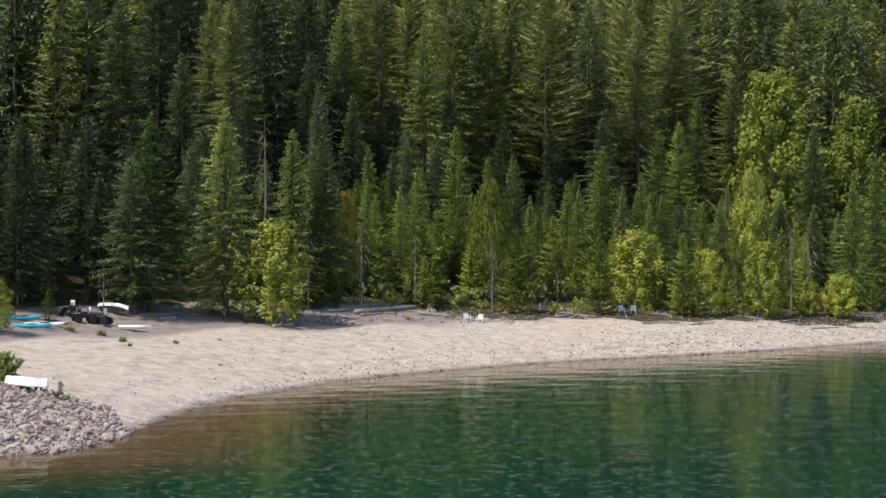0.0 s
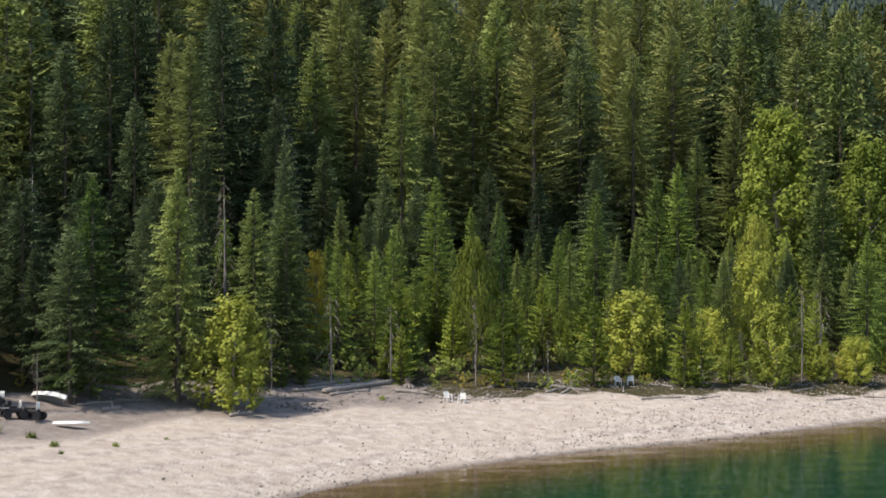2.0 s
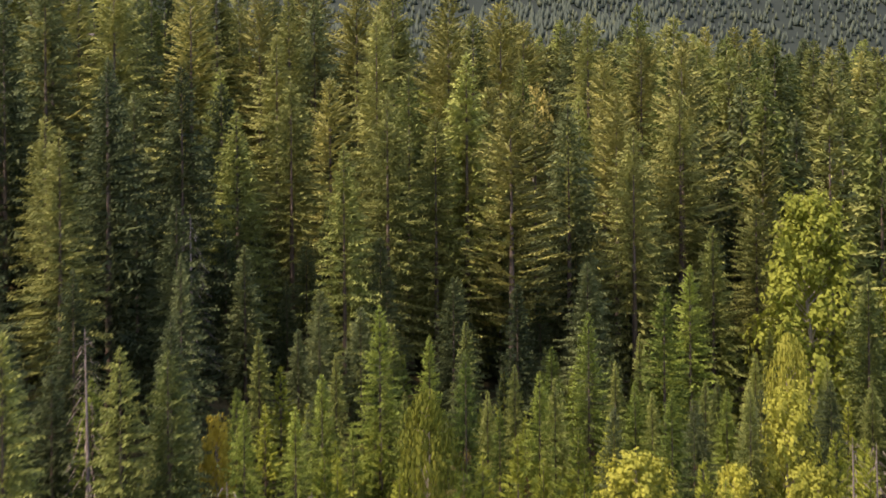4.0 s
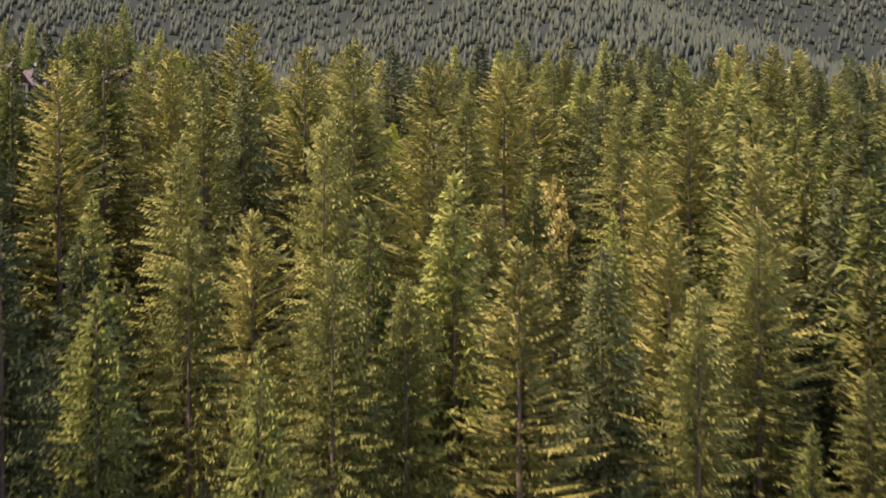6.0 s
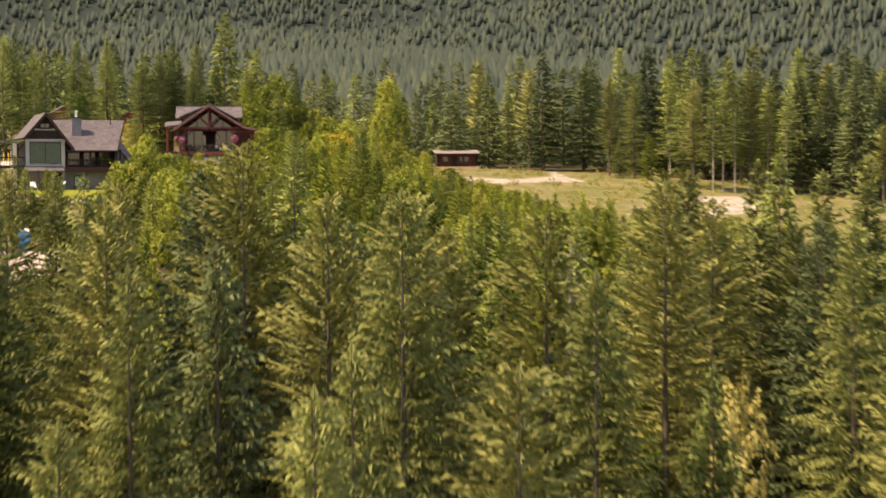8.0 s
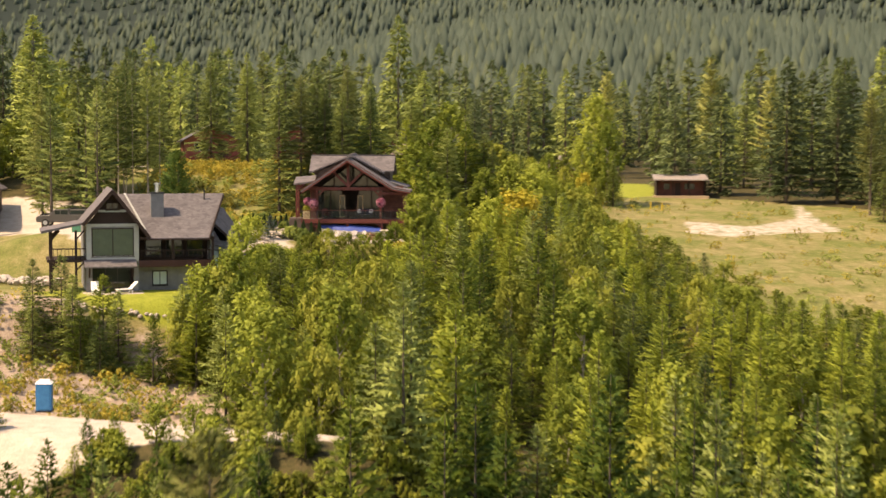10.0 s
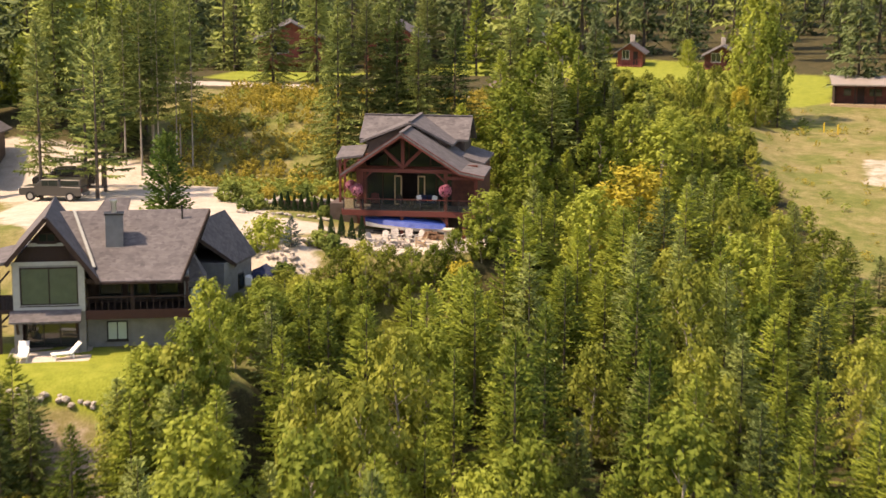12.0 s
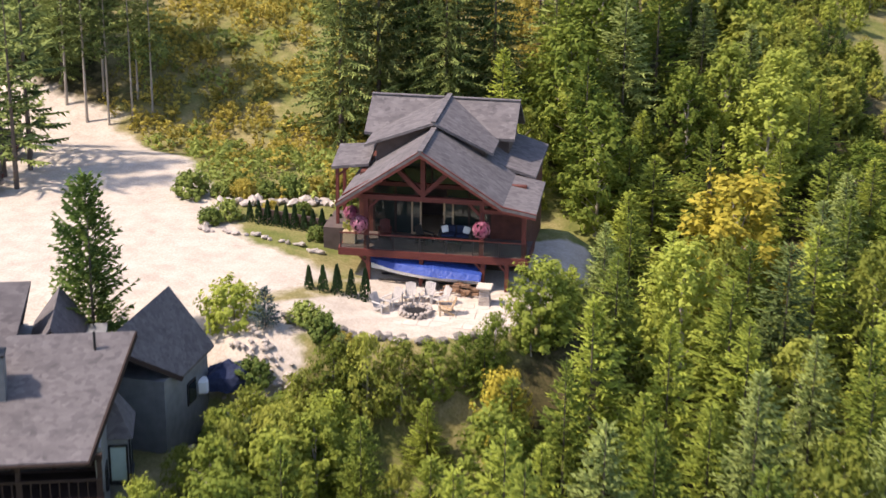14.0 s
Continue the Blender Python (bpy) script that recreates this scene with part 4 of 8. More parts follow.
placed = 0
near.sort(key=lambda p: abs(p[1] - 384) + 0.8 * abs(p[0] + 30))
for x, y in near:
    u = grid_rng.random()
    z = ground_z(x, y)
    if x < -20 and y < 341:
        h = max(2.2, min(grid_rng.uniform(7, 14), 63.7 - 0.083 * (y - 201) - z))
    elif y < 341:
        h = grid_rng.uniform(7, 15)
    else:
        h = min(grid_rng.uniform(6.0, 12.5), growth(x, y) * grid_rng.uniform(0.78, 1.0))
    if -44 < x < -36.5 and 358 < y < 387:
        h = min(h, (62.3 if x > -40.5 else 60.8) - z)
    if 400 < y < 424 and abs(x + 26.8 - 0.18 * (417 - y)) < 3.6:
        h = min(h, 60.5 + 0.38 * (417 - y) - z) if y < 416 else 1.0
    h = min(h, canopy(x + 1.2, y) - z)
    if h < 1.2:
        continue
    clump = math.sin(x * 0.31 + 1.0) * math.sin(y * 0.27) * 0.22
    u = min(0.99, max(0.0, u + clump)) * (0.75 if y < 341 else 1.0)
    if y > 393:
        u = min(0.99, 0.5 * u + 0.5 * grid_rng.random() + (0.13 if u > 0.3 else 0.0))
    broad = 1.0 if h > 6 else 1.35
    if placed < 230:
        placed += 1
        pool = YOUNG if u < 0.56 else SAPLING if u < 0.76 else LEAFY if u < 0.89 else WILLOW
        plant(pool, x, y, height=h, wide=grid_rng.uniform(1.05, 1.45) * broad * (0.85 if h > 9 else 1.0), group="young trees of the thicket")
    else:
        key, pool = ("y", LIGHT_YOUNG) if u < 0.56 else ("d", LIGHT_DARK) if u < 0.76 else ("l", LIGHT_LEAFY) if u < 0.89 else ("w", LIGHT_WILLOW)
        stamp_tree(stores[key], pool, x, y, h, grid_rng.uniform(1.05, 1.45) * broad * (0.85 if h > 9 else 1.0))
for x, y, h in ((-42.9, 388.4, 3.6), (-41.6, 389.4, 4.4), (-40.0, 390.0, 4.8), (-38.4, 390.7, 4.2), (-37.0, 391.6, 3.4), (-35.6, 392.6, 2.8), (-34.4, 393.6, 3.0), (-32.8, 394.8, 3.4), (-31.8, 397.0, 3.4)):
    plant(WILLOW if x < -38 else LEAFY, x, y, height=h, wide=1.35, group="young trees of the thicket")
plant(YELLOW, -26.0, 413.6, top=65.8, wide=1.5, group="young trees of the thicket")
for x, y, h, pool in ((-36.6, 420.5, 9, LEAFY), (-38.4, 424.0, 10, YOUNG), (-40.6, 427.0, 10, LEAFY), (-42.6, 430.5, 11, YOUNG), (-37.4, 429.5, 11, SAPLING), (-40.0, 433.0, 10, LEAFY), (-43.4, 436.0, 11, SAPLING), (-36.2, 434.0, 10, YOUNG), (-39.0, 438.0, 10, LEAFY), (-44.4, 424.4, 9, YOUNG), (-42.0, 421.8, 7, WILLOW)):
    plant(pool, x, y, height=h, wide=1.2, group="young trees of the thicket")
for x, y, h, pool in ((-44.6, 386.6, 3.0, WILLOW), (-43.4, 387.6, 3.4, LEAFY), (-42.4, 386.0, 4.3, WILLOW), (-43.8, 384.6, 4.0, WILLOW), (-41.2, 387.4, 4.4, LEAFY), (-42.0, 383.4, 4.8, WILLOW),
                      (-44.2, 382.2, 3.2, LEAFY), (-40.4, 384.6, 5.2, LEAFY), (-43.0, 380.6, 3.8, WILLOW), (-41.0, 381.0, 5.2, LEAFY), (-44.6, 379.0, 2.6, WILLOW), (-42.6, 378.0, 4.0, LEAFY)):
    plant(pool, x, y, height=h, wide=1.5, group="young trees of the thicket")
plant(YELLOW, -33.0, 391.0, height=5.5, wide=1.0, group="young trees of the thicket")
for x, y, h, pool in ((-28.6, 489.5, 16, LEAFY), (-26.6, 487.0, 12, LEAFY), (-25.4, 485.0, 7, SAPLING), (-30.4, 487.6, 9, LEAFY), (-32.6, 484.0, 5.5, WILLOW), (-29.2, 482.0, 4.0, YELLOW), (-33.8, 478.5, 5.0, LEAFY), (-31.0, 475.0, 4.0, WILLOW), (-27.0, 479.0, 3.2, WILLOW)):
    plant(pool, x, y, height=h, wide=0.9 if h > 8 else 1.25, group="young trees of the thicket")
BELT = [(-40, 442), (-27, 440), (-20, 442), (-23, 456), (-27, 468), (-27, 486), (-35, 486), (-40, 470)]
for i in range(420):
    x, y = grid_rng.uniform(-41, -19), grid_rng.uniform(436, 502)
    if poly_mask(np.array([x]), np.array([y]), BELT, 0.3)[0] > 0.5:
        u = grid_rng.random()
        key, pool = ("y", LIGHT_YOUNG) if u < 0.25 else ("l", LIGHT_LEAFY) if u < 0.55 else ("w", LIGHT_WILLOW)
        stamp_tree(stores[key], pool, x, y, max(grid_rng.uniform(1.6, 2.8), min(grid_rng.uniform(2.4, 5.5), canopy(x, y) - ground_z(x, y))), 1.4)
# low growth on the bank under the low road and between the young trees
for _ in range(420):
    x, y = (grid_rng.uniform(-44, -16), grid_rng.uniform(316, 334)) if _ < 170 else (grid_rng.uniform(-38, -8), grid_rng.uniform(392, 446))
    if max(float(poly_mask(np.array([x]), np.array([y]), q, 0.5)[0]) for q in (LOW_ROAD, FIELD, YARD, GARDEN)) > 0.3:
        continue
    key, pool = ("l", LIGHT_LEAFY) if grid_rng.random() < 0.4 else ("w", LIGHT_WILLOW) if grid_rng.random() < 0.6 else ("y", LIGHT_YOUNG)
    stamp_tree(stores[key], pool, x, y, grid_rng.uniform(1.2, 2.8), 1.5)
wood_of("young_forest", "dense thicket of young firs and birches in a gully", [(M_YOUNG, stores["y"]), (M_LEAF, stores["l"]), (M_WILLOW, stores["w"]), (M_SPRUCE, stores["d"])])

# woods behind the houses and beside the field
back = {k: {"crown": [], "trunk": []} for k in "sfplye"}
BACK_FIR = kinds("fir_tree", "", "tree", lambda s: conifer(s, 22, 4.4, 1.15, 7, 0.2, 0.45, 0.03, 1.8, 0.95, 0.82, 0.3), M_FIR, M_BARK, 22, (55, 56))
BACK_SHADED = kinds("spruce_tree", "", "tree", lambda s: conifer(s, 20, 4.2, 1.05, 7, 0.12, 0.5, 0.04, 1.8, 0.95, 0.82, 0.3), M_SHADED, M_BARK, 20, (50,))
BACK_SPRUCE = kinds("spruce_tree", "", "tree", lambda s: conifer(s, 20, 4.2, 1.05, 7, 0.12, 0.5, 0.02, 1.8, 0.95, 0.85, 0.25), M_SPRUCE, M_BARK, 20, (57, 58))
FAR_SHADED = kinds("spruce_tree", "", "tree", lambda s: conifer(s, 22, 3.8, 1.6, 6, 0.12, 0.5, 0.05, 1.2, 1.30, 0.78, 0.3), M_SHADED, M_BARK, 22, (59,))
FAR_FIR = kinds("fir_tree", "", "tree", lambda s: conifer(s, 24, 3.9, 1.7, 6, 0.2, 0.45, 0.06, 1.2, 1.30, 0.72, 0.4), M_FIR, M_BARK, 24, (51, 52))
FAR_SPRUCE = kinds("spruce_tree", "", "tree", lambda s: conifer(s, 22, 3.8, 1.6, 6, 0.12, 0.5, 0.05, 1.2, 1.30, 0.78, 0.3), M_SPRUCE, M_BARK, 22, (53, 54))
bx = np.array([grid_rng.uniform(-210, 130) for _ in range(7000)])
by = np.array([grid_rng.uniform(345, 720) for _ in range(7000)])
bar = np.zeros(7000)
for z in NO_TREES + [THICKET]:
    bar = np.maximum(bar, poly_mask(bx, by, z, 1.5))
for cx, cy, rx, ry, turn, soft, level in PADS:
    bar = np.maximum(bar, pad(bx, by, cx, cy, rx + 1, ry + 1, turn, 3))
bar = np.maximum(bar, poly_mask(bx, by, GARDEN, 1.0))
kept = []
for x, y, b in zip(bx, by, bar):
    if b > 0.3 or not in_sight(x, y, 12) or (y < 400 and x > -70 and x < 14) or (x < -75 and y < 385):
        continue
    gap = 22 if y < 480 else 38 if y < 540 else 100
    if any((x - a) ** 2 + (y - c) ** 2 < gap for a, c in kept):
        continue
    kept.append((x, y))
    u = grid_rng.random()
    h = 10 + 14 * grid_rng.random() ** 1.3 if y < 480 else grid_rng.uniform(13, 25)
    if -52 < x < -20 and 425 < y < 470:
        h *= 0.6
    if y < 480:
        key, pool = ("f", BACK_FIR) if u < 0.24 else ("s", BACK_SPRUCE) if u < 0.48 else ("e", BACK_SHADED) if u < 0.66 else ("y", LIGHT_YOUNG) if u < 0.80 else ("l", LIGHT_LEAFY)
    else:
        key, pool = ("f", FAR_FIR) if u < 0.2 else ("e", FAR_SHADED) if u < 0.66 else ("s", FAR_SPRUCE)
    if x > -42 and y < 560:
        key, pool = ("p", THIN_PINE) if u < 0.14 else ("f", THIN_FIR if y < 500 else BACK_FIR) if u < 0.34 else ("e", THIN_SHADED if y < 510 else BACK_SHADED) if u < 0.82 else ("s", THIN_SPRUCE if y < 500 else BACK_SPRUCE)
    if -52 < x < -20 and y < 548:
        h = min(h, canopy(x, y) - ground_z(x, y))
        if h < 2.0:
            continue
    if x > -95 and y < 452 and key in "fse":
        pool = {"f": THIN_FIR, "s": THIN_SPRUCE, "e": THIN_SHADED}[key]
    stamp_tree(back[key], pool, x, y, h * (0.7 if key in "ly" else 1), grid_rng.uniform(1.0, 1.4))
wood_of("forest", "conifer forest behind the houses and field", [(M_FIR, back["f"]), (M_SPRUCE, back["s"]), (M_PINE, back["p"]), (M_SHADED, back["e"]), (M_YOUNG, back["y"]), (M_LEAF, back["l"])])


def far_woods():
    """Small ragged cones for the wooded plateau and mountain."""
    r = random.Random(77)
    out = {"a": [], "b": []}
    n = 0
    while n < 34000:
        y = r.uniform(720, 1500) if n < 11000 else 1500 + 1900 * r.random() ** 1.3
        x = r.uniform(-0.46 * y - 40, 0.36 * y)
        n += 1
        out["a" if r.random() < 0.72 else "b"].append((x, y, r.uniform(10, 21), r.uniform(0, 6.28), r.uniform(0.17, 0.27)))
    ob = thing("far_forest", "distant conifer forest covering the mountainside", "forest", kind="stuff")
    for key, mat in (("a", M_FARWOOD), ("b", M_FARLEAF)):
        t = np.array(out[key])
        z = land(t[:, 0], t[:, 1])
        parts = []
        for (x, y, h, a, w), g in zip(t, z):
            if key == "b":
                h *= 0.8
            v = [(x, y, g + h)]
            for k in range(5):
                b = a + k * 1.2566
                q = h * w * (0.75 + 0.5 * ((k * 3) % 5) / 4)
                v.append((x + math.cos(b) * q, y + math.sin(b) * q, g + h * (0.26 if key == "b" else 0.02) + h * 0.08 * (k % 3)))
            v.append((x, y, g - 1.0))
            parts.append((np.array(v), np.array([(0, 1 + k, 1 + (k + 1) % 5) for k in range(5)] + [(6, 1 + (k + 1) % 5, 1 + k) for k in range(5)]), r.uniform(-0.10, 0.10)))
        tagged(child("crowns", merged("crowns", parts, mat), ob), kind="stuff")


# Bluish aerial haze is mixed into both of these base colours.
M_FARWOOD = foliage("hazed_distant_needles", (0.060, 0.090, 0.072), (0.100, 0.136, 0.104), 0.02, 0.35)
M_FARLEAF = foliage("hazed_distant_leaves", (0.074, 0.102, 0.068), (0.118, 0.150, 0.092), 0.02, 0.35)
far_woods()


def side_woods():
    """Plain layered conifers over the slopes to both sides of the valley."""
    r = random.Random(88)
    xs = np.array([r.uniform(-330, 300) for _ in range(9000)])
    ys = np.array([r.uniform(60, 720) for _ in range(9000)])
    d, z = inland(xs, ys), land(xs, ys)
    parts = []
    strip = {k: {"crown": [], "trunk": []} for k in "sfe"}
    for x, y, dd, g in zip(xs, ys, d, z):
        if dd < 30 or in_sight(x, y, 36 if y > 345 else 16) or (x < -40 and 325 < y < 470 and x > -110):
            continue
        if y <= 345 and in_sight(x, y, 40):
            key, pool = (("e", FAR_SHADED), ("s", FAR_SPRUCE), ("f", FAR_FIR))[r.randrange(3)]
            stamp_tree(strip[key], pool, x, y, r.uniform(17, 27), r.uniform(1.1, 1.5))
            continue
        h, a = r.uniform(16, 28), r.uniform(0, 6.28)
        for lo, hi, w in ((0.06, 0.5, 0.16), (0.3, 0.75, 0.12), (0.58, 1.0, 0.075)):
            v = [(x, y, g + h * hi)]
            for k in range(6):
                b = a + k * 1.0472
                q = h * w * (0.75 + 0.5 * (k % 2))
                v.append((x + math.cos(b) * q, y + math.sin(b) * q, g + h * lo))
            parts.append((np.array(v), np.array([(0, 1 + k, 1 + (k + 1) % 6) for k in range(6)])))
    ob = thing("forest", "conifer forest on the slopes beside the clearing", "forest", kind="stuff")
    tagged(child("crowns", merged("crowns", parts, M_SPRUCE), ob), kind="stuff")
    wood_of("forest", "conifers along the edge of the lakeside forest", [(M_SPRUCE, strip["s"]), (M_FIR, strip["f"]), (M_SHADED, strip["e"])])


side_woods()


# ---- building materials ----
def shingles(name, a, b):
    m, nodes, links, bs = material(name, 0.9, 0.0, 0.2)
    tc = nodes.new("ShaderNodeTexCoord")
    n1 = nodes.new("ShaderNodeTexNoise")
    n1.inputs["Scale"].default_value, n1.inputs["Detail"].default_value = 1.3, 4
    vo = nodes.new("ShaderNodeTexVoronoi")
    vo.inputs["Scale"].default_value = 3.2
    mp = nodes.new("ShaderNodeMapping")
    mp.inputs["Scale"].default_value = (1.0, 1.6, 1.6)
    links.new(tc.outputs["Object"], n1.inputs[0])
    links.new(tc.outputs["Object"], mp.inputs[0])
    links.new(mp.outputs[0], vo.inputs[0])
    mx = nodes.new("ShaderNodeMix")
    mx.inputs[0].default_value = 0.45
    links.new(n1.outputs[0], mx.inputs[2])
    links.new(vo.outputs["Color"], mx.inputs[3])
    r = ramp(nodes, [(0.15, a), (0.85, b)])
    links.new(mx.outputs[0], r.inputs[0])
    links.new(r.outputs[0], bs.inputs["Base Color"])
    wv = nodes.new("ShaderNodeTexWave")
    wv.bands_direction = "Z"
    wv.wave_profile = "SAW"
    wv.inputs["Scale"].default_value = 2.2
    links.new(tc.outputs["Object"], wv.inputs[0])
    bp = nodes.new("ShaderNodeBump")
    bp.inputs["Strength"].default_value, bp.inputs["Distance"].default_value = 0.5, 0.03
    links.new(wv.outputs[0], bp.inputs["Height"])
    links.new(bp.outputs[0], bs.inputs["Normal"])
    return m


def siding(name, a, b, vertical=False, scale=3.2):
    m, nodes, links, bs = material(name, 0.7, 0.0, 0.3)
    tc = nodes.new("ShaderNodeTexCoord")
    n1 = nodes.new("ShaderNodeTexNoise")
    n1.inputs["Scale"].default_value, n1.inputs["Detail"].default_value = 2.0, 6
    links.new(tc.outputs["Object"], n1.inputs[0])
    r = ramp(nodes, [(0.3, a), (0.7, b)])
    links.new(n1.outputs[0], r.inputs[0])
    links.new(r.outputs[0], bs.inputs["Base Color"])
    wv = nodes.new("ShaderNodeTexWave")
    wv.bands_direction = "X" if vertical else "Z"
    wv.wave_profile = "SAW"
    wv.inputs["Scale"].default_value = scale
    links.new(tc.outputs["Object"], wv.inputs[0])
    bp = nodes.new("ShaderNodeBump")
    bp.inputs["Strength"].default_value, bp.inputs["Distance"].default_value = 0.6, 0.03
    links.new(wv.outputs[0], bp.inputs["Height"])
    links.new(bp.outputs[0], bs.inputs["Normal"])
    return m


M_ROOF = shingles("asphalt_shingles", (0.074, 0.068, 0.072), (0.172, 0.157, 0.161))
M_SIDING = siding("grey_siding", (0.165, 0.172, 0.182), (0.225, 0.232, 0.240))
M_TRIM = noisy("pale_grey_trim", [(0.3, (0.32, 0.33, 0.31)), (0.7, (0.42, 0.43, 0.40))], 4)
M_DARKWOOD = noisy("dark_stained_timber", [(0.3, (0.022, 0.014, 0.012)), (0.7, (0.050, 0.030, 0.025))], 6, stretch=(1, 1, 4))
M_REDWOOD = noisy("red_stained_timber", [(0.3, (0.080, 0.020, 0.016)), (0.7, (0.150, 0.038, 0.030))], 5, stretch=(1, 1, 4), rough=0.6)
# The deck rim's red, darkened to stand for shade under the eave.
M_RIM = noisy("shaded_red_timber", [(0.3, (0.036, 0.015, 0.013)), (0.7, (0.075, 0.028, 0.023))], 5, stretch=(1, 1, 4), rough=0.6)
M_LOGS = siding("red_log_wall", (0.075, 0.026, 0.020), (0.135, 0.045, 0.033), scale=1.1)
M_BROWNWALL = siding("brown_siding", (0.085, 0.062, 0.055), (0.120, 0.090, 0.080))
M_GLASS, _n, _l, _b = material("window_glass", 0.06, 0.0, 0.8)
_b.inputs["Base Color"].default_value = (0.020, 0.028, 0.026, 1)
M_GREENPANE = noisy("green_pane", [(0.3, (0.045, 0.070, 0.036)), (0.7, (0.075, 0.105, 0.055))], 2, rough=0.35, spec=0.6)
M_PALEPANE = noisy("pale_pane", [(0.3, (0.34, 0.46, 0.42)), (0.7, (0.46, 0.58, 0.54))], 2, rough=0.3, spec=0.6)
M_CHROME, _n, _l, _b = material("brushed_steel", 0.3, 1.0)
_b.inputs["Base Color"].default_value = (0.62, 0.62, 0.63, 1)
M_BLACK = noisy("black_metal", [(0.3, (0.012, 0.012, 0.013)), (0.7, (0.028, 0.028, 0.03))], 6, rough=0.45)
M_WHITE = noisy("white_plastic", [(0.3, (0.72, 0.72, 0.70)), (0.7, (0.84, 0.84, 0.82))], 5, rough=0.5)
M_BLUETARP = noisy("blue_tarpaulin", [(0.3, (0.015, 0.040, 0.200)), (0.7, (0.035, 0.080, 0.340))], 1.6, rough=0.5, bump=0.8, fine=5, bump_dist=0.1)
M_STONE = noisy("pale_fieldstone", [(0.25, (0.22, 0.19, 0.165)), (0.5, (0.40, 0.35, 0.31)), (0.75, (0.58, 0.53, 0.48))], 3, rough=0.9, bump=0.6)
M_DARKSTONE = noisy("dark_fieldstone", [(0.25, (0.06, 0.055, 0.05)), (0.5, (0.16, 0.145, 0.13)), (0.75, (0.30, 0.27, 0.24))], 3, rough=0.9, bump=0.6)
M_PINKSTONE = noisy("pinkish_broken_stone", [(0.25, (0.15, 0.12, 0.105)), (0.5, (0.33, 0.275, 0.245)), (0.75, (0.52, 0.46, 0.42))], 1.3, rough=0.9, bump=0.6)
M_PAVING = noisy("pale_stone_paving", [(0.3, (0.42, 0.36, 0.31)), (0.7, (0.62, 0.55, 0.48))], 2.5, rough=0.9)
M_PINK = foliage("pink_flowers", (0.30, 0.07, 0.13), (0.75, 0.45, 0.52), 2.0, 0.3)
M_CEDAR = foliage("cedar_hedge", (0.018, 0.042, 0.016), (0.060, 0.105, 0.040), 0.5, 0.25)
M_BLUESPRUCE = foliage("blue_spruce_needles", (0.060, 0.095, 0.090), (0.240, 0.300, 0.280), 0.5, 0.25)
M_FIREWOOD = noisy("split_firewood", [(0.3, (0.13, 0.070, 0.045)), (0.7, (0.34, 0.21, 0.13))], 6)
M_DRIFT = noisy("weathered_driftwood", [(0.3, (0.17, 0.15, 0.13)), (0.7, (0.40, 0.36, 0.32))], 4, stretch=(1, 1, 4), bump=0.5)
M_PALEWOOD = noisy("pale_wood", [(0.3, (0.36, 0.25, 0.15)), (0.7, (0.52, 0.39, 0.26))], 5)


def prism(bm, outline, v0, v1):
    """A solid whose outline in (u, z) runs from v0 to v1."""
    a = [bm.verts.new((u, v0, z)) for u, z in outline]
    b = [bm.verts.new((u, v1, z)) for u, z in outline]
    bm.faces.new(a)
    bm.faces.new(b[::-1])
    n = len(outline)
    for i in range(n):
        bm.faces.new((a[i], b[i], b[(i + 1) % n], a[(i + 1) % n]))
    bmesh.ops.recalc_face_normals(bm, faces=bm.faces)
    return bm


def quad_slab(bm, p, thick=0.16):
    """A roof plane through four corners."""
    slab(bm, [tuple(q) for q in p], thick)
    bmesh.ops.recalc_face_normals(bm, faces=bm.faces)
    return bm


def window(parent, u0, u1, z0, z1, v, pane_mat, frame_mat, panes=2, out=-1, axis="v", bar=0.09):
    """A framed window on a wall that faces -v (or +u): frame, panes and sill."""
    def put(bm, a, b, c, d, k0, k1):
        lo, hi = min(v + out * k0, v + out * k1), max(v + out * k0, v + out * k1)
        return box(bm, a, b, lo, hi, c, d) if axis == "v" else box(bm, lo, hi, a, b, c, d)
    bm = bmesh.new()
    rims = []
    for k in (-0.05, 0.07):
        for e in (bar, 0.0):
            corners = ((u0 - e, z0 - e), (u1 + e, z0 - e), (u1 + e, z1 + e), (u0 - e, z1 + e))
            rims.append([bm.verts.new((a, v + out * k, c) if axis == "v" else (v + out * k, a, c)) for a, c in corners])
    for p, q in ((0, 1), (1, 3), (3, 2), (2, 0)):
        for i in range(4):
            j = (i + 1) % 4
            bm.faces.new((rims[p][i], rims[p][j], rims[q][j], rims[q][i]))
    bmesh.ops.recalc_face_normals(bm, faces=bm.faces)
    w = part("window", bm, frame_mat, parent)
    for i in range(1, panes):
        c = u0 + (u1 - u0) * i / panes
        part("mullion", put(bmesh.new(), c - 0.035, c + 0.035, z0, z1, -0.05, 0.05), frame_mat, w)
    for i in range(panes):
        a, b = u0 + (u1 - u0) * i / panes, u0 + (u1 - u0) * (i + 1) / panes
        part("pane", put(bmesh.new(), a, b, z0, z1, -0.04, 0.012), pane_mat, w)
    part("sill", put(bmesh.new(), u0 - 0.14, u1 + 0.14, z0 - bar - 0.07, z0 - bar, -0.04, 0.13), frame_mat, w)
    return w


def cylinder(bm, at, radius, height, sides=10, r2=None):
    g = bmesh.ops.create_cone(bm, cap_ends=True, segments=sides, radius1=radius, radius2=radius if r2 is None else r2, depth=height)
    for v in g["verts"]:
        v.co += Vector(at) + Vector((0, 0, height / 2))
    return bm


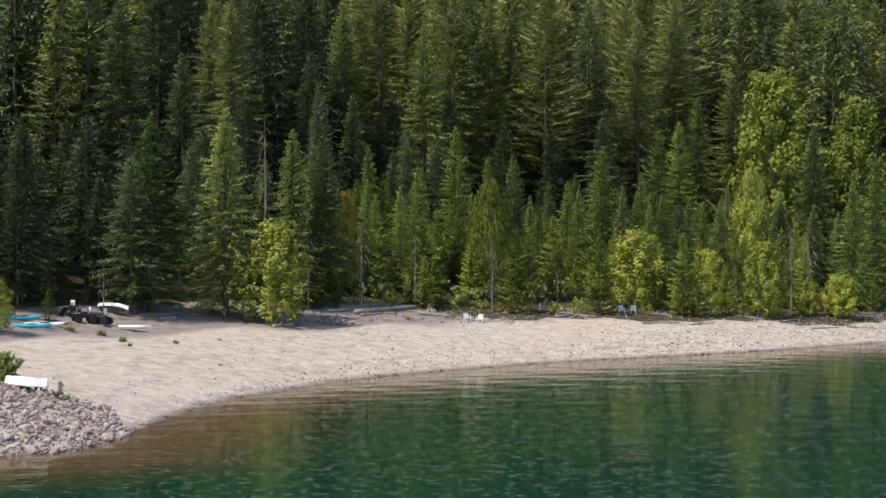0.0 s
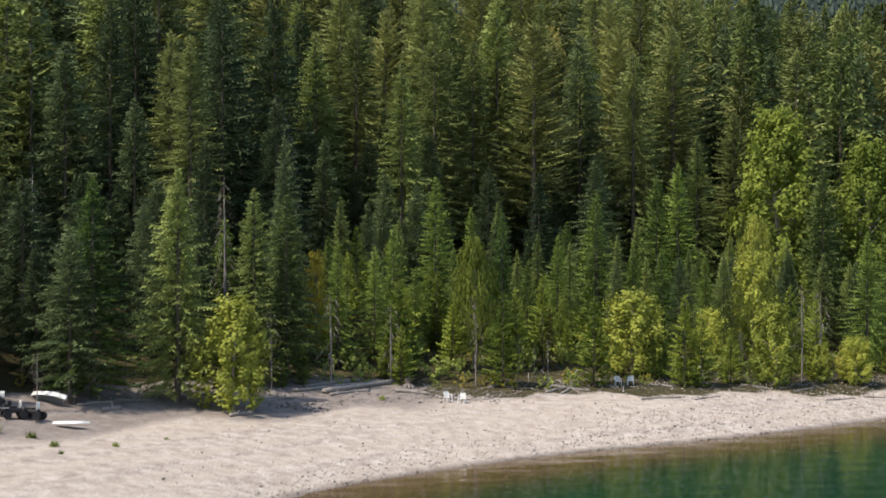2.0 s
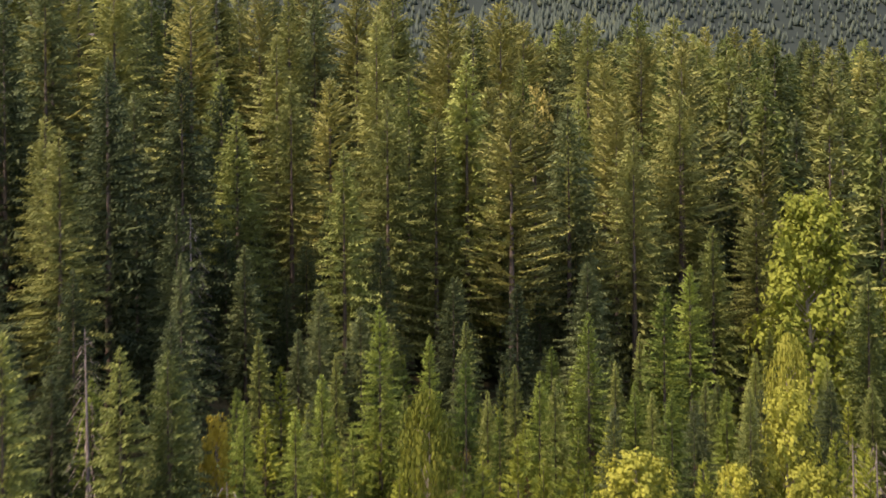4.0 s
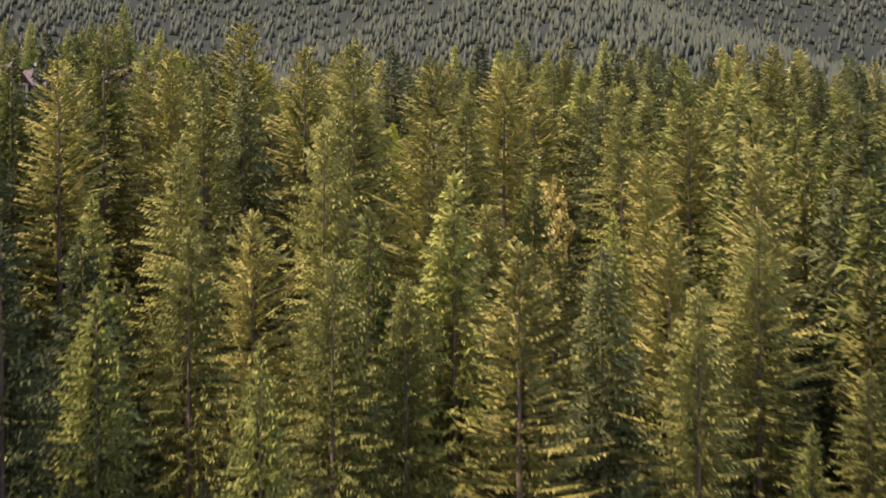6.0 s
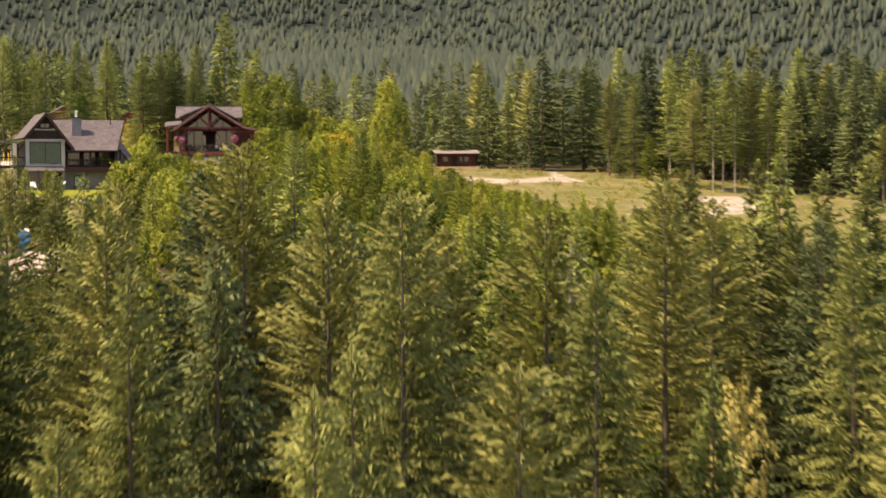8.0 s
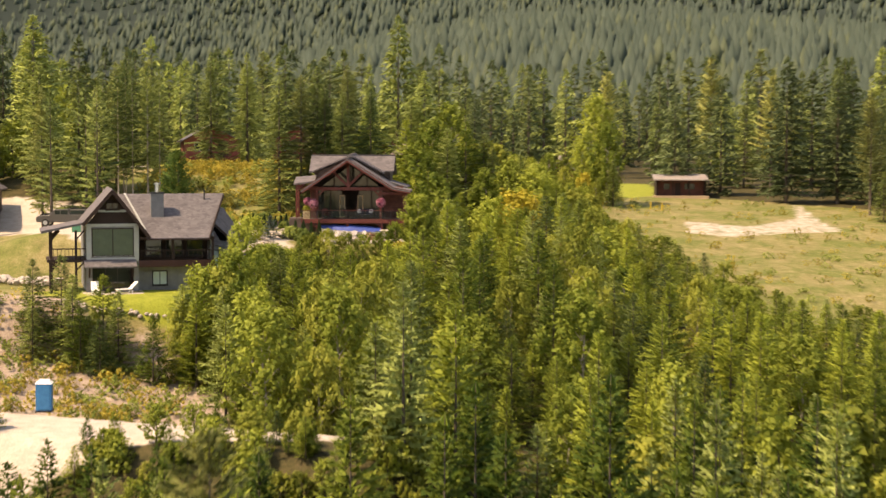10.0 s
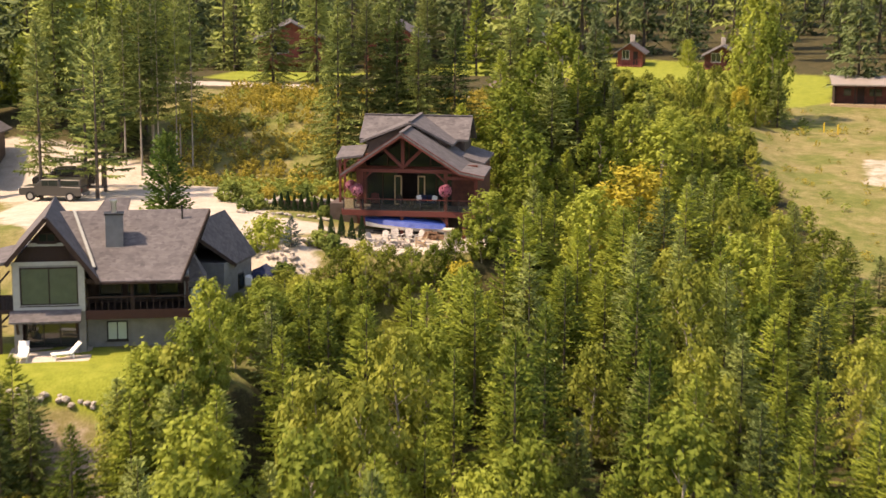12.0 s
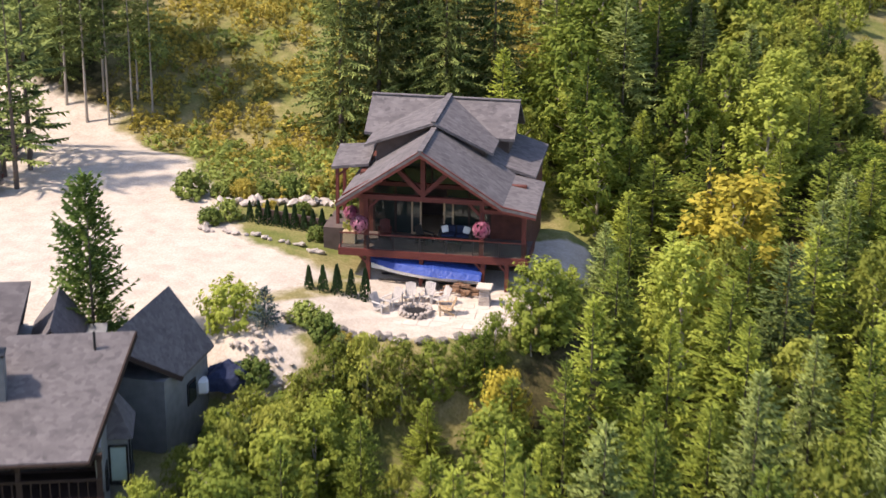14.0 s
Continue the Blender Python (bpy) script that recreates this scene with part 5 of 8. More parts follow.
def stone(r, size):
    """An uneven boulder mesh of about 20 faces, roughly the given size across."""
    bm = bmesh.new()
    bmesh.ops.create_icosphere(bm, subdivisions=1, radius=0.5)
    sx, sy, sz = r.uniform(0.8, 1.25), r.uniform(0.7, 1.1), r.uniform(0.45, 0.75)
    for v in bm.verts:
        k = r.uniform(0.78, 1.18)
        v.co = Vector((v.co.x * sx * k, v.co.y * sy * k, v.co.z * sz * k)) * size
    me = bpy.data.meshes.new("stone")
    bm.to_mesh(me)
    bm.free()
    return me


# ---- the grey house ----
def grey_house():
    h = thing("house", "two-storey grey house with shingle roof and big gable window", "house", (-50, 371, 58.3), 27)
    B = bmesh.new
    # bay with the great window: walls stand round the real openings
    for a in ((-5.65, -5.15, 0, 0.3, -1.2, 5.6), (-1.65, -1.2, 0, 0.3, -1.2, 5.6), (-5.15, -1.65, 0, 0.3, 5.45, 5.75), (-5.15, -1.65, 0, 0.3, 2.45, 3.1), (-5.65, -5.35, 0.3, 10, -1.2, 5.6), (-1.5, -1.2, 0.3, 0.6, -1.2, 5.2)):
        part("wall", box(B(), *a), M_SIDING, h)
    part("gable", prism(B(), [(-5.65, 5.72), (-1.2, 5.72), (-3.42, 8.35)], 0.02, 0.3), M_DARKWOOD, h)
    part("trim", box(B(), -5.7, -1.15, -0.06, 0.02, 5.62, 5.86), M_TRIM, h)
    part("trim", box(B(), -4.6, -2.25, -0.07, 0.02, 6.85, 7.05), M_TRIM, h)
    for a in ((-5.62, -5.2, 2.7, 5.62), (-1.62, -1.2, 2.7, 5.62)):
        part("trim", box(B(), a[0], a[1], -0.05, 0.0, a[2], a[3]), M_TRIM, h)
    part("trim", box(B(), -5.62, -1.2, -0.055, 0.0, 2.68, 3.1), M_TRIM, h)
    window(h, -5.1, -1.7, 3.15, 5.4, 0.06, M_GREENPANE, M_DARKWOOD, 2)
    window(h, -3.9, -2.95, 7.15, 7.6, 0.02, M_GLASS, M_DARKWOOD, 2)
    # lower terrace doors, set back
    part("wall", box(B(), -5.35, -1.5, 1.6, 1.8, -1.2, 2.5), M_DARKWOOD, h)
    window(h, -5.0, -1.9, 0.15, 2.1, 1.6, M_GLASS, M_BLACK, 3)
    bm = B()
    quad_slab(bm, [(-5.85, -1.1, 2.25), (-1.45, -1.1, 2.25), (-1.45, 0.05, 2.85), (-5.85, 0.05, 2.85)], 0.12)
    part("awning", bm, M_ROOF, h)
    for u in (-5.4, -1.75):
        bm = B()
        beam(bm, (u, -0.85, 2.2), (u, -0.02, 1.3), 0.14)
        beam(bm, (u, -0.95, 2.2), (u, -0.02, 2.25), 0.12)
        part("bracket", bm, M_DARKWOOD, h)
    # main block with a sheltered deck
    part("wall", box(B(), -1.2, 4.95, 1.3, 1.55, -1.4, 2.4), M_SIDING, h)
    part("wall", box(B(), -1.2, 5.2, 2.6, 2.85, 2.4, 5.6), M_DARKWOOD, h)
    for u in (-0.4, 1.4, 3.2):
        window(h, u, u + 1.3, 2.95, 4.4, 2.6, M_GLASS, M_BLACK, 1)
    bm = prism(B(), [(0.0, -1.4), (10.0, -1.4), (10.0, 4.6), (5.0, 7.95), (0.4, 4.85), (0.0, 2.4)], 0, 0.3)
    for v in bm.verts:
        v.co = Vector((4.95 + v.co.y, v.co.x + 0.6 if v.co.x < 0.3 else v.co.x, v.co.z))
    bmesh.ops.recalc_face_normals(bm, faces=bm.faces)
    part("wall", bm, M_SIDING, h)
    part("wall", box(B(), -5.4, 5.2, 9.8, 10.1, -1.2, 4.9), M_SIDING, h)
    part("deck", box(B(), -1.2, 5.25, 0.0, 2.6, 2.35, 2.6), M_DARKWOOD, h)
    rail = part("railing", box(B(), -1.2, 5.25, -0.05, 0.05, 3.45, 3.56), M_DARKWOOD, h)
    part("rim_board", box(B(), -1.2, 5.3, -0.08, 0.0, 2.1, 2.68), M_RIM, h, "dark reddish deck rim")
    for i in range(16):
        u = -1.0 + i * 0.4
        part("baluster", box(B(), u, u + 0.05, -0.03, 0.03, 2.68, 3.45), M_DARKWOOD, rail)
    for u in (1.6, 5.05):
        part("post", box(B(), u, u + 0.2, 0.0, 0.2, 2.7, 4.65), M_DARKWOOD, h)
    part("beam", box(B(), -1.2, 5.3, 0.0, 0.2, 4.42, 4.68), M_DARKWOOD, h)
    window(h, 0.1, 1.25, 0.5, 1.6, 1.3, M_PALEPANE, M_BLACK, 2)
    # end wall: box bay with a hipped cap, small windows
    part("box_bay", box(B(), 5.2, 6.15, 3.7, 6.0, -0.6, 3.7), M_SIDING, h)
    bm = B()
    lo = [bm.verts.new(p) for p in ((5.25, 3.45, 3.68), (6.4, 3.45, 3.68), (6.4, 6.25, 3.68), (5.25, 6.25, 3.68))]
    hi = [bm.verts.new(p) for p in ((5.25, 4.6, 5.9), (5.25, 5.1, 5.9))]
    for f in ((lo[0], lo[1], hi[0]), (lo[1], lo[2], hi[1], hi[0]), (lo[2], lo[3], hi[1]), (lo[3], lo[2], lo[1], lo[0]), (lo[0], hi[0], hi[1], lo[3])):
        bm.faces.new(f)
    bmesh.ops.recalc_face_normals(bm, faces=bm.faces)
    part("bay_roof", bm, M_ROOF, h)
    window(h, 4.1, 5.5, 1.5, 3.2, 6.15, M_PALEPANE, M_BLACK, 2, 1, "u")
    window(h, 5.35, 6.05, 1.5, 3.2, 3.7, M_PALEPANE, M_BLACK, 1)
    window(h, 1.6, 2.4, 2.3, 3.1, 5.25, M_GLASS, M_BLACK, 1, 1, "u")
    window(h, 4.2, 5.4, -0.6, 0.7, 6.15, M_GLASS, M_BLACK, 1, 1, "u")
    # roofs
    for pts in ([(-0.5, -0.4, 4.6), (4.75, -0.4, 4.6), (5.1, 0.9, 5.25), (-0.5, 0.9, 5.25)], [(-0.5, 0.9, 5.25), (5.1, 0.9, 5.25), (6.65, 5.0, 8.25), (-3.2, 5.0, 8.25)], [(-3.2, 5.0, 8.25), (6.65, 5.0, 8.25), (5.6, 10.5, 4.5), (-3.2, 10.5, 4.5)]):
        part("roof", quad_slab(B(), pts), M_ROOF, h)
    for pts in ([(-3.42, -0.8, 8.85), (-0.35, -0.8, 4.85), (-0.35, 5.5, 4.85), (-3.42, 7.5, 8.85)], [(-5.9, -0.8, 6.0), (-3.42, -0.8, 8.85), (-3.42, 7.5, 8.85), (-5.9, 7.5, 6.0)], [(-9.4, -0.6, 5.3), (-5.9, -0.6, 6.02), (-5.9, 5.5, 6.02), (-9.4, 5.5, 5.3)]):
        part("roof", quad_slab(B(), pts, 0.2), M_ROOF, h)
    for a, b in (((-3.42, -0.83, 8.68), (-0.3, -0.83, 4.62)), ((-3.42, -0.83, 8.68), (-5.95, -0.83, 5.78)), ((6.7, 5.0, 8.1), (4.78, -0.42, 4.42)), ((6.7, 5.0, 8.1), (5.65, 10.5, 4.3))):
        part("bargeboard", beam(B(), a, b, 0.07, 0.28), M_DARKWOOD, h)
    part("flashing", beam(B(), (-2.05, 4.9, 8.30), (-0.62, 0.65, 5.32), 0.18, 0.05), M_TRIM, h, "pale metal valley flashing")
    part("gutter", box(B(), -0.6, 4.8, -0.52, -0.4, 4.42, 4.54), M_DARKWOOD, h)
    ch = part("chimney", box(B(), 0.05, 1.15, 2.3, 3.2, 5.8, 8.35), M_SIDING, h, "grey clad chimney")
    part("cap", box(B(), -0.02, 1.22, 2.23, 3.27, 8.35, 8.45), M_BLACK, ch)
    bm = B()
    cylinder(bm, (0.6, 2.75, 8.45), 0.17, 0.7)
    cylinder(bm, (0.6, 2.75, 9.12), 0.26, 0.14)
    part("flue", bm, M_CHROME, ch, "shiny steel flue")
    part("vent_pipe", cylinder(B(), (4.9, 4.3, 7.7), 0.06, 0.9, 8), M_BLACK, h)
    # side porch
    part("porch_deck", box(B(), -8.9, -5.65, -0.1, 4.5, 2.6, 2.85), M_DARKWOOD, h)
    for u, v in ((-8.55, 0.0), (-8.55, 2.2), (-8.55, 4.2), (-6.5, 0.0)):
        bm = box(B(), u - 0.1, u + 0.1, v, v + 0.2, -0.6, 5.3)
        beam(bm, (u, v + 0.1, 4.5), (u + 0.7, v + 0.1, 5.3), 0.12)
        beam(bm, (u, v + 0.1, 1.9), (u + 0.7, v + 0.1, 2.6), 0.12)
        part("porch_post", bm, M_DARKWOOD, h)
    pr = part("porch_railing", box(B(), -8.6, -5.7, -0.08, 0.0, 3.7, 3.8), M_DARKWOOD, h)
    for i in range(9):
        part("baluster", box(B(), -8.4 + i * 0.32, -8.36 + i * 0.32, -0.06, -0.02, 2.85, 3.7), M_DARKWOOD, pr)
    # garage wing and rear wing
    # the garage stands a little askew to the house
    part("garage", slab(B(), [(7.6, 9.4, 3.7), (9.6, 14.1, 3.7), (5.6, 15.6, 3.7), (3.6, 10.8, 3.7)], 5.3), M_SIDING, h)
    part("garage_gable", slab(B(), [(9.5, 14.0, 3.9), (7.7, 14.7, 6.3), (5.7, 15.5, 3.9)], 0.3), M_SIDING, h)
    for pts in ([(4.9, 7.5, 6.6), (8.43, 10.5, 3.5), (9.95, 14.3, 3.5), (7.8, 14.7, 6.6)], [(4.9, 7.5, 6.6), (7.8, 14.7, 6.6), (5.65, 15.6, 3.5), (2.7, 8.4, 3.5)]):
        part("roof", quad_slab(B(), pts), M_ROOF, h)
    part("bargeboard", beam(B(), (4.95, 7.45, 6.45), (8.45, 10.45, 3.35), 0.07, 0.24), M_DARKWOOD, h)
    wn = part("window_frame", beam(B(), (8.60, 11.72, 1.9), (8.98, 12.62, 1.9), 0.10, 1.2), M_BLACK, h)
    part("pane", beam(B(), (8.66, 11.80, 1.9), (8.98, 12.52, 1.9), 0.14, 0.95), M_GLASS, wn)
    part("rear_wing", box(B(), -2.6, 0.6, 10.2, 16.0, -1.2, 4.3), M_SIDING, h)
    for pts in ([(-3.2, 9.0, 4.3), (0.2, 9.0, 4.3), (1.3, 12.6, 7.9), (-0.4, 12.6, 7.9)], [(-0.4, 12.6, 7.9), (1.3, 12.6, 7.9), (0.2, 16.4, 3.9), (-3.2, 16.4, 3.9)], [(-3.2, 9.0, 4.3), (-0.4, 12.55, 7.88), (-0.4, 12.65, 7.88), (-3.2, 16.4, 3.9)]):
        part("roof", quad_slab(B(), pts), M_ROOF, h)
    for pts in ([(2.3, 10.4, 6.3), (3.6, 10.4, 4.4), (3.6, 16, 4.4), (2.3, 16, 6.3)], [(0.9, 10.4, 4.4), (2.3, 10.4, 6.3), (2.3, 16, 6.3), (0.9, 16, 4.4)]):
        part("roof", quad_slab(B(), pts), M_ROOF, h)
    part("link_wall", box(B(), 0.6, 4.6, 10.1, 15.6, -1.2, 4.35), M_SIDING, h)
    return h


grey_house()


# ---- the red timber chalet ----
def chalet():
    h = thing("house", "dark red timber-frame chalet with covered deck and grey shingle roof", "house", (-41.4, 401.0, 61.3), 11)
    B = bmesh.new
    # body
    part("wall", box(B(), -4.0, 5.6, 3.4, 3.7, -0.6, 1.7), M_BROWNWALL, h)
    part("wall", box(B(), -4.0, -3.2, 3.0, 3.3, 1.95, 5.2), M_LOGS, h)
    part("wall", box(B(), 3.6, 5.6, 3.0, 3.3, 1.95, 5.2), M_LOGS, h)
    part("wall", box(B(), -4.0, -3.7, 3.3, 11.4, -0.6, 5.4), M_LOGS, h)
    part("wall", box(B(), 5.3, 5.6, 3.3, 11.4, -0.6, 5.0), M_LOGS, h)
    part("wall", box(B(), -4.0, 4.0, 11.1, 11.4, -0.6, 6.4), M_LOGS, h)
    part("wall", box(B(), 4.0, 5.3, 11.1, 11.4, -0.6, 5.0), M_LOGS, h)
    part("floor", box(B(), -3.7, 5.3, 3.3, 11.1, 1.70, 1.92), M_PALEWOOD, h)
    part("back_room_wall", box(B(), -3.6, 5.2, 6.6, 6.8, 1.92, 5.2), M_BROWNWALL, h)
    # glazed gable front: frames, panes and two open pale doors
    gl = part("glazed_front", box(B(), -3.2, 3.6, 3.0, 3.12, 4.75, 5.0), M_REDWOOD, h)
    for u in (-3.2, -1.95, -0.75, 1.0, 2.3, 3.5):
        part("mullion", box(B(), u, u + 0.12, 3.0, 3.14, 1.95, 4.75), M_DARKWOOD, gl)
    for a, b in ((-3.08, -1.95), (-1.83, -0.75), (1.12, 2.3), (2.42, 3.5)):
        part("pane", box(B(), a, b, 3.05, 3.07, 1.95, 4.75), M_GLASS, gl)
    for a in (-0.95, 0.9):
        bm = box(B(), a, a + 0.1, 2.85, 2.95, 1.97, 4.3)
        box(bm, a + 0.5, a + 0.6, 2.85, 2.95, 1.97, 4.3)
        box(bm, a + 0.1, a + 0.5, 2.85, 2.95, 4.2, 4.3)
        box(bm, a + 0.1, a + 0.5, 2.85, 2.95, 1.97, 2.1)
        d = part("door", bm, M_PALEWOOD, h, "pale wooden glazed door")
        part("pane", box(B(), a + 0.1, a + 0.5, 2.89, 2.91, 2.1, 4.2), M_GLASS, d)
    part("gable_glass", prism(B(), [(-3.0, 5.05), (3.4, 5.05), (0.2, 7.4)], 3.04, 3.06), M_GLASS, h)
    for a, b in (((0.2, 3.02, 5.0), (0.2, 3.02, 7.4)), ((-1.5, 3.02, 5.0), (-1.5, 3.02, 6.2)), ((1.9, 3.02, 5.0), (1.9, 3.02, 6.2))):
        part("mullion", beam(B(), a, b, 0.12), M_DARKWOOD, gl)
    # deck
    part("deck", box(B(), -4.5, 6.06, 0.0, 3.0, 1.72, 1.95), M_DARKWOOD, h)
    part("rim_board", box(B(), -4.55, 6.1, -0.1, 0.0, 1.55, 1.97), M_REDWOOD, h)
    part("rim_board", box(B(), 6.06, 6.14, 0.0, 3.0, 1.55, 1.97), M_REDWOOD, h)
    part("rim_board", box(B(), -4.6, -4.5, 0.0, 4.2, 1.55, 1.97), M_REDWOOD, h)
    for i in range(20):
        part("deck_board", box(B(), -4.48, 6.04, 0.02 + i * 0.148, 0.155 + i * 0.148, 1.95, 1.965), M_BROWNWALL, h)
    for u in (-2.9, 0.12, 3.6, 4.94):
        bm = box(B(), u - 0.11, u + 0.11, 0.0, 0.22, -0.5, 1.72)
        if u != 0.12:
            beam(bm, (u, 0.11, 1.0), (u - 0.65 if u < 0 else u - 0.6, 0.11, 1.7), 0.13)
        part("deck_post", bm, M_REDWOOD, h)
    for u in (-3.0, 3.5, 5.85):
        bm = box(B(), u - 0.13, u + 0.13, 0.0, 0.26, 1.95, 4.95)
        beam(bm, (u, 0.13, 4.2), (u + (0.75 if u < 0 else -0.75), 0.13, 4.95), 0.14)
        part("post", bm, M_REDWOOD, h)
    part("tie_beam", box(B(), -3.9, 4.3, -0.02, 0.26, 4.92, 5.2), M_REDWOOD, h)
    part("lean_to_beam", box(B(), 3.5, 6.2, 0.0, 0.22, 4.45, 4.68), M_REDWOOD, h)
    part("king_post", box(B(), 0.07, 0.33, -0.02, 0.24, 5.2, 7.75), M_REDWOOD, h)
    for a, b in (((0.2, 0.1, 5.3), (-1.25, 0.1, 6.7)), ((0.2, 0.1, 5.3), (1.65, 0.1, 6.7)), ((0.2, 0.1, 7.75), (-4.3, 0.1, 4.95)), ((0.2, 0.1, 7.75), (4.6, 0.1, 5.0))):
        part("rafter", beam(B(), a, b, 0.2, 0.24), M_REDWOOD, h)
    for a, b in (((0.2, -0.95, 7.95), (-4.45, -0.95, 4.75)), ((0.2, -0.95, 7.95), (4.72, -0.95, 5.1)), ((4.72, -0.95, 5.1), (6.6, -0.95, 4.75))):
        part("bargeboard", beam(B(), a, b, 0.09, 0.34), M_REDWOOD, h)
    # railing with dark posts and glass
    rl = part("railing", box(B(), -4.5, 6.05, -0.06, 0.02, 2.82, 2.88), M_REDWOOD, h)
    for i in range(8):
        u = -4.45 + i * 1.49
        part("rail_post", box(B(), u, u + 0.07, -0.06, 0.01, 1.95, 2.85), M_BLACK, rl)
        if i < 7:
            part("rail_glass", box(B(), u + 0.09, u + 1.47, -0.03, -0.02, 2.05, 2.8), M_RAILGLASS, rl)
    # roofs
    R = [[(-4.5, -1.0, 4.85), (0.2, -1.0, 8.1), (0.2, 7.0, 8.1), (-4.5, 7.0, 4.85)],
         [(0.2, -1.0, 8.1), (4.75, -1.0, 5.2), (4.75, 7.5, 5.2), (0.2, 7.5, 8.1)],
         [(4.75, -1.0, 5.2), (6.6, -1.0, 4.88), (6.45, 5.0, 4.88), (4.75, 5.0, 5.2)],
         [(-3.95, 4.2, 6.75), (0.15, 3.6, 8.45), (0.15, 9.6, 8.5), (-3.95, 9.6, 6.75)],
         ]
    R += [[(0.15, 3.6, 8.45), (3.5, 4.2, 6.65), (3.5, 9.6, 6.65), (0.15, 9.6, 8.5)],
         [(-4.5, 6.9, 6.7), (4.4, 6.9, 6.75), (4.4, 9.4, 8.35), (-4.5, 9.4, 8.35)],
         [(-4.5, 9.4, 8.35), (4.4, 9.4, 8.35), (4.4, 12.0, 6.4), (-4.5, 12.0, 6.4)],
         [(-5.8, 3.8, 5.45), (-3.6, 3.8, 5.75), (-3.6, 6.2, 6.3), (-5.8, 6.2, 6.1)],
         [(3.9, 5.04, 5.72), (5.9, 5.04, 5.12), (5.9, 11.7, 5.12), (3.9, 11.7, 5.72)]]
    for pts in R:
        part("roof", quad_slab(B(), pts, 0.17), M_ROOF, h)
    for a, b in (((0.2, -1.0, 8.13), (0.2, 4.0, 8.13)), ((0.15, 3.6, 8.48), (0.15, 9.6, 8.53)), ((-4.5, 9.4, 8.38), (4.4, 9.4, 8.38))):
        part("ridge_cap", beam(B(), a, b, 0.3, 0.06), M_ROOF, h)
    part("flashing", beam(B(), (0.7, 8.7, 8.13), (1.5, 7.2, 7.2), 0.12, 0.05), M_TRIM, h, "pale metal flashing")
    part("upper_wall", box(B(), -3.3, 3.0, 4.6, 9.4, 5.2, 6.72), M_BROWNWALL, h)
    part("upper_wall", prism(B(), [(-3.3, 6.7), (3.0, 6.7), (0.15, 8.2)], 4.55, 4.7), M_BROWNWALL, h)
    part("upper_wall", box(B(), -4.0, 4.0, 7.4, 11.4, 5.4, 6.75), M_BROWNWALL, h)
    for a in ((-5.6, 4.0), (-5.6, 5.9)):
        bm = box(B(), a[0], a[0] + 0.18, a[1], a[1] + 0.18, -0.4, 5.5)
        beam(bm, (a[0] + 0.09, a[1] + 0.09, 4.8), (a[0] + 0.9, a[1] + 0.09, 5.5), 0.13)
        part("porch_post", bm, M_REDWOOD, h)
    part("side_landing", box(B(), -6.2, -4.0, 3.3, 6.4, -0.4, 1.9), M_BROWNWALL, h)
    return h


M_RAILGLASS, _n, _l, _b = material("railing_glass", 0.04, 0.0, 0.5)
_t = _n.new("ShaderNodeBsdfTransparent")
_t.inputs[0].default_value = (0.86, 0.90, 0.88, 1)
_m = _n.new("ShaderNodeMixShader")
_m.inputs[0].default_value = 0.93
_b.inputs["Base Color"].default_value = (0.10, 0.12, 0.12, 1)
_l.new(_b.outputs[0], _m.inputs[1])
_l.new(_t.outputs[0], _m.inputs[2])
_l.new(_m.outputs[0], _n["Material Output"].inputs[0])
chalet()
CH = pose(-41.4, 401.0, 61.3, 0, 0, 11)


def at_chalet(u, v, z=0.0, turn=0.0):
    return CH @ pose(u, v, z, 0, 0, turn)


# things on and under the deck
def flower_basket(m, size):
    r = random.Random(3)
    ob = thing("hanging_basket", "hanging basket of pink and white petunias", "flower basket", group="flower baskets")
    ob.matrix_world = m
    vs = []
    for i in range(220):
        d = Vector((r.gauss(0, 1), r.gauss(0, 1), r.gauss(0, 1))).normalized() * size * r.uniform(0.8, 1.08)
        n = d.normalized()
        t = n.orthogonal().normalized()
        u = n.cross(t)
        w = size * 0.17
        vs.append((np.array([tuple(d - t * w), tuple(d + u * w), tuple(d + t * w), tuple(d - u * w)]), np.array([(0, 1, 2), (0, 2, 3)])))
    child("flower_cluster", merged("flower_cluster", vs, M_PINK), ob)
    part("pot", cylinder(bmesh.new(), (0, 0, -size * 0.7), size * 0.5, size * 0.8, 10, size * 0.75), M_DARKWOOD, ob)
    part("hanger", cylinder(bmesh.new(), (0, 0, size * 0.6), 0.015, 0.7, 6), M_BLACK, ob)


flower_basket(at_chalet(-3.3, -0.35, 3.55), 0.5)
flower_basket(at_chalet(-4.0, 0.9, 3.7), 0.45)
flower_basket(at_chalet(3.55, -0.4, 3.65), 0.5)


